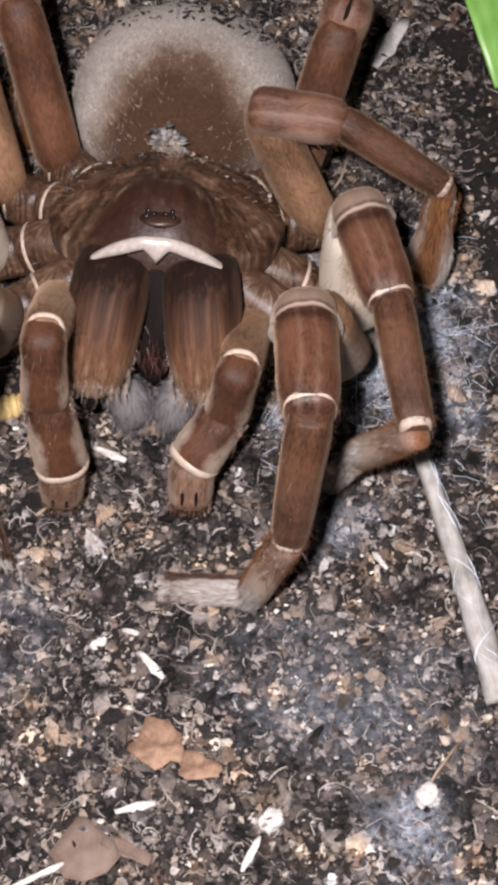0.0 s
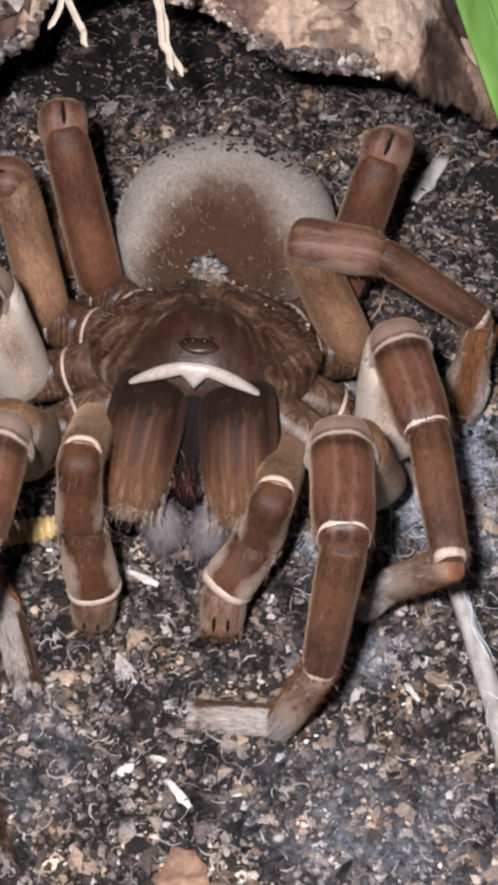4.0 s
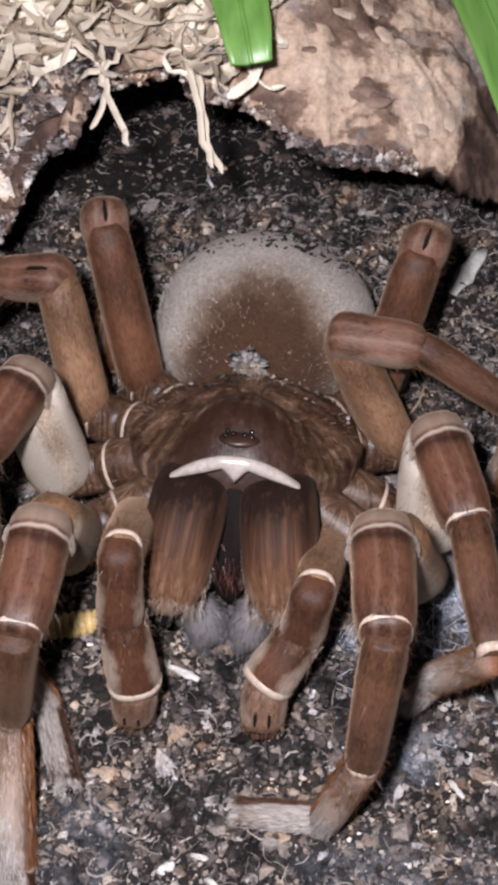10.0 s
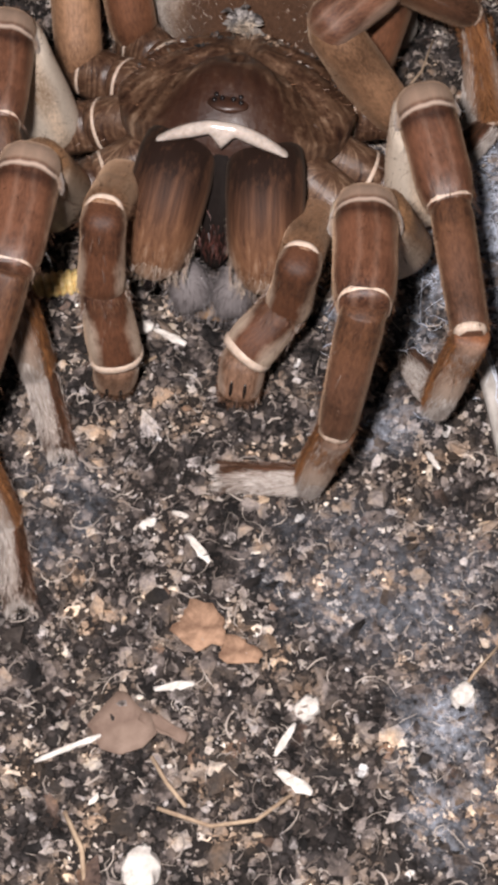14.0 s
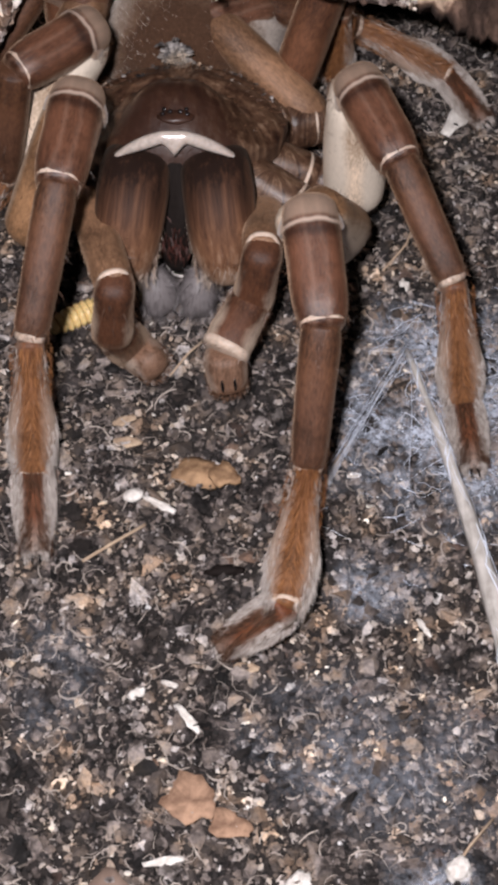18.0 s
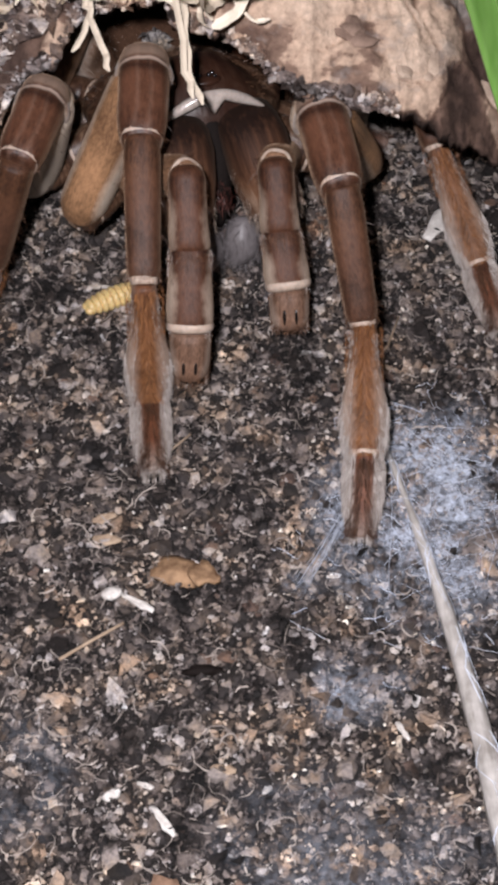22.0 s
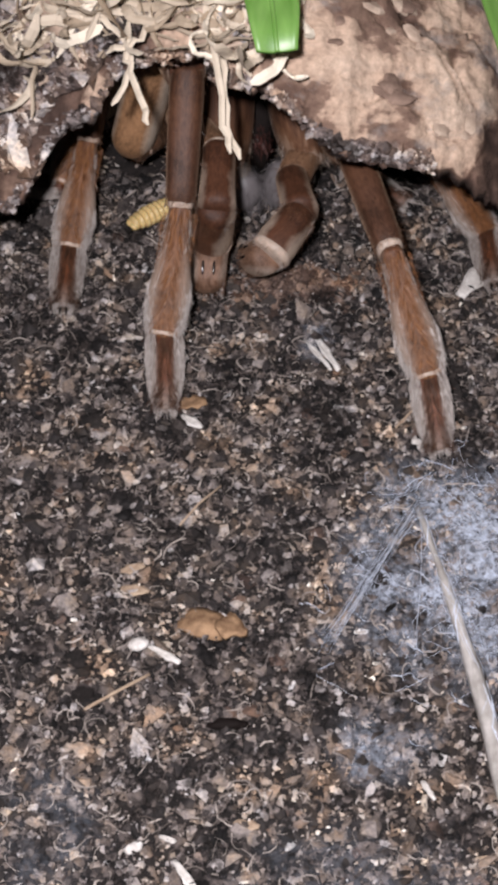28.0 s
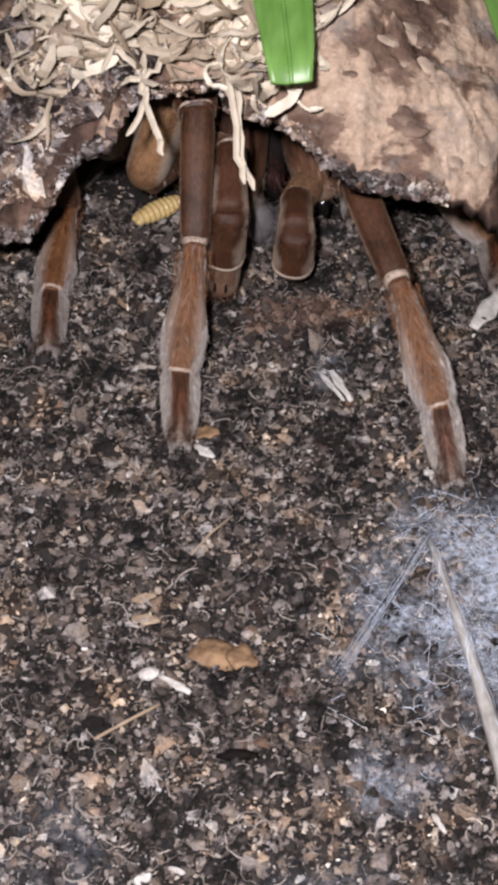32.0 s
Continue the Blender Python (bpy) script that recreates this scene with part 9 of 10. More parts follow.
    walk(SEG['LIV', 2], [(0, mm(-27.4, 27.5, 22, -89, 6, -169)), (13, mm(-27.4, 27.5, 22, -89, 6, -169)), (13.5, mm(-27.6, 28, 22.4, -90, 6, -168)), (14, mm(-28, 29, 23.1, -93, 8, -166)), (14.5, mm(-28.4, 29.5, 23.4, -94, 10, -165)), (15, mm(-28.8, 29, 23.3, -94, 11, -164)), (15.5, mm(-29.4, 28, 23, -94, 12, -163)), (16, mm(-30, 27, 22.7, -94, 12, -162)), (16.5, mm(-30.5, 26.1, 22.5, -94, 13, -162)), (17, mm(-31.1, 25.5, 22.3, -94, 12, -163)), (17.5, mm(-26.5, 27, 23.1, -95, 9, -167)), (18, mm(-22.6, 28.1, 23.6, -95, 6, -170)), (18.5, mm(-25, 27.5, 23.6, -95, 7, -170)), (19, mm(-28, 26.6, 23.4, -96, 8, -169)), (19.5, mm(-27.5, 26.6, 23.3, -96, 8, -170)), (20, mm(-26.7, 26.7, 23.3, -97, 8, -172)), (20.5, mm(-28.1, 27.1, 23.3, -97, 9, -174)), (21, mm(-29.2, 27.6, 23.4, -98, 9, -175)), (21.5, mm(-27.3, 27.4, 23.6, -98, 8, 180)), (22, mm(-25.1, 27, 23.6, -98, 7, 175)), (22.5, mm(-23.9, 27.2, 23.5, -98, 6, 174)), (23, mm(-23.7, 27.3, 23.2, -98, 6, 175)), (23.5, mm(-29.2, 25.9, 22.8, -97, 9, -179)), (23.8, mm(-27.1, 26.5, 23.2, -97, 8, 179)), (24, mm(-25.3, 27.1, 23.6, -98, 6, 178)), (24.5, mm(-22.4, 28.6, 24.5, -99, 3, 175)), (25, mm(-19.9, 30, 25.2, -100, 1, 173)), (25.5, mm(-19.9, 30, 25.2, -100, 1, 173)), (26, mm(-20.8, 29.9, 25.2, -100, 1, 174)), (26.5, mm(-22.7, 29.8, 25.2, -101, 3, 176)), (27, mm(-25, 29.5, 25.1, -103, 5, 178)), (27.5, mm(-26.8, 29.3, 25, -103, 6, -180)), (28, mm(-26.9, 29.6, 25.1, -104, 6, -179)), (29, mm(-26.7, 30, 25.3, -104, 6, -180)), (30, mm(-26.4, 30.4, 25.5, -105, 5, -180)), (31, mm(-26.1, 30.8, 25.6, -105, 5, 180)), (32, mm(-26.1, 30.8, 25.6, -105, 5, 180))])
    walk(SEG['LIV', 3], [(0, mm(-25.8, 27.5, 6.1, -123, 1, -173)), (13, mm(-25.8, 27.5, 6.1, -123, 1, -173)), (13.5, mm(-25.9, 28.5, 6.6, -124, 3, -171)), (14, mm(-26, 30.2, 7.3, -124, 6, -168)), (14.5, mm(-26.1, 31.3, 7.7, -124, 8, -166)), (15, mm(-26.3, 31, 7.7, -124, 9, -165)), (15.5, mm(-26.7, 30.1, 7.4, -123, 10, -164)), (16, mm(-27, 29.1, 7.2, -123, 10, -164)), (16.5, mm(-27.4, 28.3, 7, -123, 10, -164)), (17, mm(-28.3, 27.5, 6.7, -123, 9, -165)), (17.5, mm(-24.5, 28.8, 7.3, -123, 8, -167)), (18, mm(-21.2, 29.7, 7.8, -124, 7, -169)), (18.5, mm(-23.4, 29.3, 7.8, -123, 7, -169)), (19, mm(-26.1, 28.7, 7.7, -123, 7, -170)), (19.5, mm(-25.5, 28.7, 7.6, -123, 7, -171)), (20, mm(-24.7, 28.9, 7.6, -122, 7, -173)), (20.5, mm(-25.9, 29.5, 7.7, -122, 6, -175)), (21, mm(-26.8, 30, 7.8, -122, 6, -177)), (21.5, mm(-25, 29.7, 7.9, -122, 5, 178)), (22, mm(-23.1, 29.2, 7.9, -123, 4, 174)), (22.5, mm(-21.9, 29.2, 7.8, -123, 4, 173)), (23, mm(-21.7, 29.2, 7.5, -123, 4, 173)), (23.5, mm(-26.8, 27.9, 7.1, -123, 5, 179)), (23.8, mm(-25, 28.5, 7.6, -123, 5, 178)), (24, mm(-23.4, 29.2, 7.9, -123, 4, 176)), (24.5, mm(-21.2, 31, 8.8, -123, 2, 174)), (25, mm(-19.4, 32.7, 9.5, -123, 0, 173)), (25.5, mm(-19.4, 32.7, 9.5, -123, 0, 173)), (26, mm(-20.1, 32.8, 9.6, -123, 1, 173)), (26.5, mm(-21.8, 32.9, 9.6, -123, 2, 175)), (27, mm(-23.7, 33, 9.6, -122, 3, 177)), (27.5, mm(-25.2, 33, 9.6, -122, 3, 179)), (28, mm(-25.4, 33.4, 9.7, -122, 4, 179)), (29, mm(-25.2, 33.9, 9.9, -122, 3, 179)), (30, mm(-25, 34.5, 10.1, -121, 3, 179)), (31, mm(-24.8, 34.9, 10.2, -121, 3, 179)), (32, mm(-24.8, 34.9, 10.2, -121, 3, 179))])
    walk(SEG['LIV', 4], [(0, mm(-26.7, 36.7, -7.9, 9, -8, 13)), (13, mm(-26.7, 36.7, -7.9, 9, -8, 13)), (13.5, mm(-26.6, 37.7, -7.4, 9, -8, 13)), (14, mm(-26.5, 39.7, -6.6, 10, -8, 14)), (14.5, mm(-26.5, 40.8, -6.1, 10, -8, 14)), (15, mm(-26.6, 40.5, -6.2, 10, -9, 15)), (15.5, mm(-26.9, 39.7, -6.4, 9, -10, 16)), (16, mm(-27.2, 38.7, -6.6, 8, -10, 16)), (16.5, mm(-27.5, 37.8, -6.9, 8, -11, 17)), (17, mm(-28.4, 37, -7.2, 8, -10, 15)), (17.5, mm(-24.5, 38.2, -6.5, 8, -6, 11)), (18, mm(-21.1, 39.2, -6.1, 8, -3, 8)), (18.5, mm(-23.4, 38.7, -6.1, 9, -3, 8)), (19, mm(-26.2, 38, -6.3, 9, -4, 9)), (19.5, mm(-25.3, 38, -6.4, 9, -5, 7)), (20, mm(-24.1, 38, -6.5, 9, -5, 5)), (20.5, mm(-25, 38.5, -6.5, 9, -5, 4)), (21, mm(-25.7, 38.9, -6.4, 9, -6, 2)), (21.5, mm(-23.4, 38.6, -6.2, 10, -5, -2)), (22, mm(-21, 38.1, -6.1, 10, -4, -6)), (22.5, mm(-19.7, 38.1, -6.3, 9, -3, -8)), (23, mm(-19.6, 38.1, -6.6, 8, -4, -7)), (23.5, mm(-25.3, 36.9, -7, 9, -5, -1)), (23.8, mm(-23.4, 37.6, -6.5, 9, -4, -3)), (24, mm(-21.8, 38.2, -6.2, 9, -3, -4)), (24.5, mm(-19.8, 40.1, -5.2, 10, 0, -7)), (25, mm(-18.1, 41.8, -4.5, 11, 3, -10)), (25.5, mm(-18.1, 41.8, -4.5, 11, 3, -10)), (26, mm(-18.9, 41.9, -4.5, 11, 3, -9)), (26.5, mm(-20.6, 41.9, -4.5, 11, 1, -6)), (27, mm(-22.7, 41.9, -4.6, 11, -1, -4)), (27.5, mm(-24.2, 41.8, -4.6, 11, -2, -2)), (28, mm(-24.3, 42.2, -4.6, 11, -2, -2)), (29, mm(-24.2, 42.7, -4.4, 12, -2, -2)), (30, mm(-24.1, 43.2, -4.2, 12, -1, -2)), (31, mm(-23.9, 43.6, -4.1, 12, 0, -3)), (32, mm(-23.9, 43.6, -4.1, 12, 0, -3))])
    walk(SEG['RIV', 0], [(0, mm(19.1, 20, -4, 96, 13, -13)), (13, mm(19.1, 20, -4, 96, 13, -13)), (13.5, mm(19.1, 20, -4, 95, 12, -12)), (14, mm(19.1, 20, -4, 94, 10, -10)), (14.5, mm(19.1, 20, -4, 94, 9, -8)), (15, mm(19.1, 20, -4, 95, 8, -7)), (15.5, mm(19.1, 20, -4, 97, 8, -6)), (16, mm(19.1, 20, -4, 99, 7, -6)), (16.5, mm(19.1, 20, -4, 101, 6, -5)), (17, mm(19.1, 20, -4, 103, 4, -4)), (17.5, mm(19.1, 20, -4, 101, 12, -11)), (18, mm(19.1, 20, -4, 97, 19, -16)), (18.5, mm(19.1, 20, -4, 99, 14, -12)), (19, mm(19.1, 20, -4, 99, 9, -8)), (19.5, mm(19.1, 20, -4, 98, 10, -11)), (20, mm(19.1, 20, -4, 97, 11, -13)), (20.5, mm(19.1, 20, -4, 96, 8, -13)), (21, mm(19.1, 20, -4, 96, 5, -13)), (21.5, mm(19.1, 20, -4, 99, 9, -19)), (22, mm(19.1, 20, -4, 102, 14, -25)), (22.5, mm(19.1, 20, -4, 101, 17, -28)), (23, mm(19.1, 20, -4, 99, 17, -27)), (23.5, mm(19.1, 20, -4, 98, 5, -15)), (23.8, mm(19.1, 20, -4, 98, 9, -18)), (24, mm(19.1, 20, -4, 97, 12, -21)), (24.5, mm(19.1, 20, -4, 94, 16, -24)), (25, mm(19.1, 20, -4, 92, 18, -26)), (25.5, mm(19.1, 20, -4, 92, 18, -26)), (26, mm(19.1, 20, -4, 92, 17, -25)), (26.5, mm(19.1, 20, -4, 92, 14, -21)), (27, mm(19.1, 20, -4, 92, 10, -17)), (27.5, mm(19.1, 20, -4, 92, 7, -14)), (28, mm(19.1, 20, -4, 91, 7, -14)), (29, mm(19.1, 20, -4, 90, 7, -14)), (30, mm(19.1, 20, -4, 90, 7, -14)), (31, mm(19.1, 20, -4, 89, 8, -14)), (32, mm(19.1, 20, -4, 89, 8, -14))])
    walk(SEG['RIV', 1], [(0, mm(24.8, 15.6, 24.8, -10, 10, -11)), (13, mm(24.8, 15.6, 24.8, -10, 10, -11)), (13.5, mm(24.5, 16.1, 24.9, -9, 10, -10)), (14, mm(23.9, 17, 25.1, -6, 10, -9)), (14.5, mm(23.3, 17.3, 25.2, -5, 9, -8)), (15, mm(23, 16.9, 25.2, -5, 9, -7)), (15.5, mm(22.6, 16, 25.2, -6, 9, -7)), (16, mm(22.2, 15, 25.1, -6, 8, -6)), (16.5, mm(21.8, 14.2, 24.9, -7, 8, -6)), (17, mm(20.7, 13, 24.8, -8, 12, -9)), (17.5, mm(24.2, 13.3, 24.4, -7, 18, -15)), (18, mm(27.1, 13.7, 23.8, -5, 23, -19)), (18.5, mm(25.2, 14.1, 24.4, -8, 21, -17)), (19, mm(22.7, 14.7, 24.9, -9, 17, -14)), (19.5, mm(23.2, 14.8, 24.9, -9, 15, -14)), (20, mm(23.8, 14.9, 24.8, -9, 13, -15)), (20.5, mm(22.3, 15.9, 25.2, -8, 11, -14)), (21, mm(21.1, 16.4, 25.4, -8, 9, -15)), (21.5, mm(22, 14, 24.9, -7, 13, -21)), (22, mm(22.9, 11.5, 24.1, -6, 17, -27)), (22.5, mm(23.9, 11.2, 23.9, -6, 18, -28)), (23, mm(24.3, 11.9, 24, -7, 18, -28)), (23.5, mm(20.3, 15.1, 25.2, -8, 14, -20)), (23.8, mm(22, 14.8, 25, -7, 15, -22)), (24, mm(23.4, 14.4, 24.8, -6, 17, -24)), (24.5, mm(25.5, 14.7, 24.5, -6, 21, -28)), (25, mm(27.1, 15.1, 24.1, -6, 26, -31)), (25.5, mm(27.1, 15.1, 24.1, -6, 26, -31)), (26, mm(26.6, 15.5, 24.3, -6, 24, -29)), (26.5, mm(25.3, 16.4, 24.8, -4, 19, -24)), (27, mm(23.7, 17.5, 25.2, -3, 14, -19)), (27.5, mm(22.5, 18.2, 25.4, -1, 10, -16)), (28, mm(22.5, 18.6, 25.4, -1, 9, -15)), (29, mm(22.6, 18.9, 25.4, 0, 9, -15)), (30, mm(22.8, 19.2, 25.4, 0, 10, -15)), (31, mm(22.9, 19.4, 25.4, 1, 10, -16)), (32, mm(22.9, 19.4, 25.4, 1, 10, -16))])
    walk(SEG['RIV', 2], [(0, mm(26.4, 26, 22.9, -88, -11, 169)), (13, mm(26.4, 26, 22.9, -88, -11, 169)), (13.5, mm(26, 26.5, 23.3, -90, -10, 170)), (14, mm(25.3, 27.4, 23.9, -93, -8, 172)), (14.5, mm(24.7, 27.9, 24.2, -95, -6, 174)), (15, mm(24.2, 27.4, 24.2, -96, -5, 175)), (15.5, mm(23.7, 26.6, 24.1, -97, -4, 176)), (16, mm(23.2, 25.6, 23.9, -97, -4, 177)), (16.5, mm(22.7, 24.7, 23.7, -97, -3, 177)), (17, mm(22.1, 23.5, 23.3, -98, -4, 176)), (17.5, mm(26.5, 23.6, 23.2, -98, -7, 173)), (18, mm(30.2, 23.8, 23, -97, -10, 170)), (18.5, mm(27.9, 24.4, 23.1, -97, -9, 171)), (19, mm(24.8, 25, 23.3, -96, -8, 172)), (19.5, mm(25.3, 25.1, 23.3, -96, -7, 171)), (20, mm(26.1, 25.2, 23.3, -95, -7, 169)), (20.5, mm(24.7, 26.2, 23.6, -95, -7, 168)), (21, mm(23.6, 26.7, 23.9, -95, -6, 166)), (21.5, mm(25.5, 24, 23.6, -95, -8, 162)), (22, mm(27.4, 21.1, 23.1, -96, -10, 157)), (22.5, mm(28.6, 20.7, 22.8, -95, -11, 156)), (23, mm(28.9, 21.5, 22.8, -95, -10, 157)), (23.5, mm(23.6, 25.2, 23.8, -95, -8, 163)), (23.8, mm(25.7, 24.7, 23.8, -96, -9, 162)), (24, mm(27.4, 24.2, 23.7, -96, -9, 161)), (24.5, mm(30, 24.3, 23.4, -96, -12, 158)), (25, mm(32.1, 24.4, 23.1, -97, -14, 156)), (25.5, mm(32.1, 24.4, 23.1, -97, -14, 156)), (26, mm(31.3, 25, 23.4, -97, -13, 158)), (26.5, mm(29.4, 26.2, 24, -98, -11, 160)), (27, mm(27.1, 27.6, 24.7, -99, -9, 164)), (27.5, mm(25.4, 28.5, 25.1, -100, -7, 166)), (28, mm(25.2, 28.9, 25.2, -100, -6, 167)), (29, mm(25.4, 29.1, 25.3, -100, -6, 167)), (30, mm(25.6, 29.4, 25.4, -101, -6, 167)), (31, mm(25.8, 29.6, 25.5, -101, -6, 167)), (32, mm(25.8, 29.6, 25.5, -101, -6, 167))])
    walk(SEG['RIV', 3], [(0, mm(23.2, 26.1, 7, -122, -17, 164)), (13, mm(23.2, 26.1, 7, -122, -17, 164)), (13.5, mm(23.2, 27, 7.3, -123, -15, 166)), (14, mm(23.3, 28.6, 7.9, -124, -10, 170)), (14.5, mm(23.2, 29.5, 8.2, -125, -7, 173)), (15, mm(23, 29.3, 8.2, -124, -5, 175)), (15.5, mm(22.7, 28.5, 8.1, -123, -4, 176)), (16, mm(22.3, 27.6, 7.9, -122, -4, 177)), (16.5, mm(21.9, 26.8, 7.7, -121, -3, 177)), (17, mm(21, 25.7, 7.3, -120, -4, 176)), (17.5, mm(24.7, 26, 7.3, -120, -5, 175)), (18, mm(27.9, 26.3, 7.2, -121, -5, 173)), (18.5, mm(25.7, 26.7, 7.2, -122, -5, 174)), (19, mm(22.9, 27, 7.4, -123, -5, 174)), (19.5, mm(23.5, 27, 7.3, -123, -5, 172)), (20, mm(24.3, 27, 7.3, -124, -5, 170)), (20.5, mm(23.1, 27.8, 7.6, -124, -6, 169)), (21, mm(22.2, 28.3, 7.9, -125, -6, 167)), (21.5, mm(23.8, 26.1, 7.7, -125, -7, 163)), (22, mm(25.4, 23.7, 7.3, -126, -7, 159)), (22.5, mm(26.5, 23.3, 7, -126, -7, 158)), (23, mm(26.7, 23.9, 7, -125, -7, 159)), (23.5, mm(22, 27.3, 7.9, -125, -6, 164)), (23.8, mm(23.9, 27, 7.9, -125, -7, 163)), (24, mm(25.4, 26.6, 7.8, -125, -7, 162)), (24.5, mm(27.6, 27.1, 7.7, -124, -9, 160)), (25, mm(29.3, 27.7, 7.5, -124, -10, 159)), (25.5, mm(29.3, 27.7, 7.5, -124, -10, 159)), (26, mm(28.7, 28.2, 7.7, -124, -10, 160)), (26.5, mm(27.3, 29.4, 8.3, -124, -8, 162)), (27, mm(25.6, 30.6, 8.9, -125, -7, 165)), (27.5, mm(24.3, 31.6, 9.3, -125, -6, 166)), (28, mm(24.2, 32, 9.4, -125, -6, 167)), (29, mm(24.4, 32.4, 9.5, -125, -6, 167)), (30, mm(24.7, 32.8, 9.7, -125, -6, 167)), (31, mm(24.9, 33.1, 9.7, -125, -6, 167)), (32, mm(24.9, 33.1, 9.7, -125, -6, 167))])
    walk(SEG['RIV', 4], [(0, mm(21.7, 35.9, -6.7, 15, 4, -6)), (13, mm(21.7, 35.9, -6.7, 15, 4, -6)), (13.5, mm(21.9, 36.8, -6.4, 15, 4, -5)), (14, mm(22.4, 38.4, -5.9, 14, 2, -3)), (14.5, mm(22.6, 39.3, -5.6, 13, 1, -2)), (15, mm(22.5, 38.8, -5.8, 12, 1, -1)), (15.5, mm(22.3, 37.8, -6.1, 10, 0, -1)), (16, mm(21.9, 36.6, -6.4, 9, 0, 0)), (16.5, mm(21.6, 35.6, -6.7, 8, -1, 0)), (17, mm(20.6, 34.2, -7.3, 7, 1, -2)), (17.5, mm(24.3, 34.6, -7.3, 7, 5, -5)), (18, mm(27.5, 35, -7.3, 8, 8, -8)), (18.5, mm(25.3, 35.7, -7.1, 8, 8, -8)), (19, mm(22.6, 36.3, -6.8, 8, 7, -7)), (19.5, mm(23.4, 36.4, -6.8, 7, 7, -9)), (20, mm(24.6, 36.5, -6.7, 7, 7, -11)), (20.5, mm(23.6, 37.4, -6.3, 7, 6, -12)), (21, mm(23, 38.1, -5.9, 8, 6, -14)), (21.5, mm(25.1, 35.9, -6.1, 9, 8, -18)), (22, mm(27.3, 33.5, -6.4, 10, 10, -23)), (22.5, mm(28.5, 33.1, -6.6, 9, 11, -24)), (23, mm(28.7, 33.7, -6.7, 8, 11, -24)), (23.5, mm(23.2, 37.1, -5.9, 8, 9, -17)), (23.8, mm(25.1, 36.7, -5.9, 8, 10, -19)), (24, mm(26.7, 36.3, -6, 8, 10, -20)), (24.5, mm(28.8, 36.8, -6.2, 8, 13, -22)), (25, mm(30.4, 37.4, -6.4, 8, 15, -24)), (25.5, mm(30.4, 37.4, -6.4, 8, 15, -24)), (26, mm(29.8, 37.9, -6.1, 8, 14, -23)), (26.5, mm(28.3, 39.1, -5.6, 9, 11, -20)), (27, mm(26.5, 40.4, -5, 9, 8, -16)), (27.5, mm(25.1, 41.3, -4.6, 10, 6, -13)), (28, mm(25, 41.7, -4.4, 10, 5, -12)), (29, mm(25.2, 42.1, -4.3, 10, 5, -12)), (30, mm(25.5, 42.5, -4.2, 10, 5, -12)), (31, mm(25.7, 42.9, -4.1, 10, 5, -13)), (32, mm(25.7, 42.9, -4.1, 10, 5, -13))])
    walk(SEG['LP', 0], [(0, mm(-14.7, -13.9, -10.8, 19, -4, -178)), (13, mm(-14.7, -13.9, -10.8, 19, -4, -178)), (13.5, mm(-14.7, -13.9, -10.8, 19, -5, -179)), (14, mm(-14.7, -13.9, -10.8, 19, -6, -179)), (14.5, mm(-14.7, -13.9, -10.8, 20, -7, -179)), (15, mm(-14.7, -13.9, -10.8, 23, -7, -179)), (15.5, mm(-14.7, -13.9, -10.8, 22, -7, -179)), (16, mm(-14.7, -13.9, -10.8, 17, -6, -178)), (16.5, mm(-14.7, -13.9, -10.8, 14, -5, -177)), (17, mm(-14.7, -13.9, -10.8, 16, -4, -177)), (17.5, mm(-14.7, -13.9, -10.8, 4, 5, -170)), (18, mm(-14.7, -13.9, -10.8, -5, 9, -167)), (18.5, mm(-14.7, -13.9, -10.8, 7, 14, -163)), (19, mm(-14.7, -13.9, -10.8, 11, 17, -161)), (19.5, mm(-14.7, -13.9, -10.8, 15, 24, -156)), (20, mm(-14.7, -13.9, -10.8, 19, 31, -151)), (20.5, mm(-14.7, -13.9, -10.8, 19, 32, -153)), (21, mm(-14.7, -13.9, -10.8, 18, 32, -155)), (21.5, mm(-14.7, -13.9, -10.8, 20, 35, -156)), (22, mm(-14.7, -13.9, -10.8, 21, 37, -158)), (22.5, mm(-14.7, -13.9, -10.8, 18, 34, -163)), (23, mm(-14.7, -13.9, -10.8, 15, 30, -168)), (23.5, mm(-14.7, -13.9, -10.8, 15, 29, -164)), (23.8, mm(-14.7, -13.9, -10.8, 27, 42, -148)), (24, mm(-14.7, -13.9, -10.8, 38, 49, -135)), (24.5, mm(-14.7, -13.9, -10.8, 27, 40, -153)), (25, mm(-14.7, -13.9, -10.8, -2, 19, -176)), (25.5, mm(-14.7, -13.9, -10.8, -2, 19, -176)), (26, mm(-14.7, -13.9, -10.8, 1, 19, -175)), (26.5, mm(-14.7, -13.9, -10.8, 8, 23, -171)), (27, mm(-14.7, -13.9, -10.8, 5, 25, -168)), (27.5, mm(-14.7, -13.9, -10.8, -1, 21, -170)), (28, mm(-14.7, -13.9, -10.8, 0, 19, -172)), (29, mm(-14.7, -13.9, -10.8, 4, 21, -170)), (30, mm(-14.7, -13.9, -10.8, 10, 24, -168)), (31, mm(-14.7, -13.9, -10.8, 14, 27, -165)), (32, mm(-14.7, -13.9, -10.8, 14, 27, -165))])
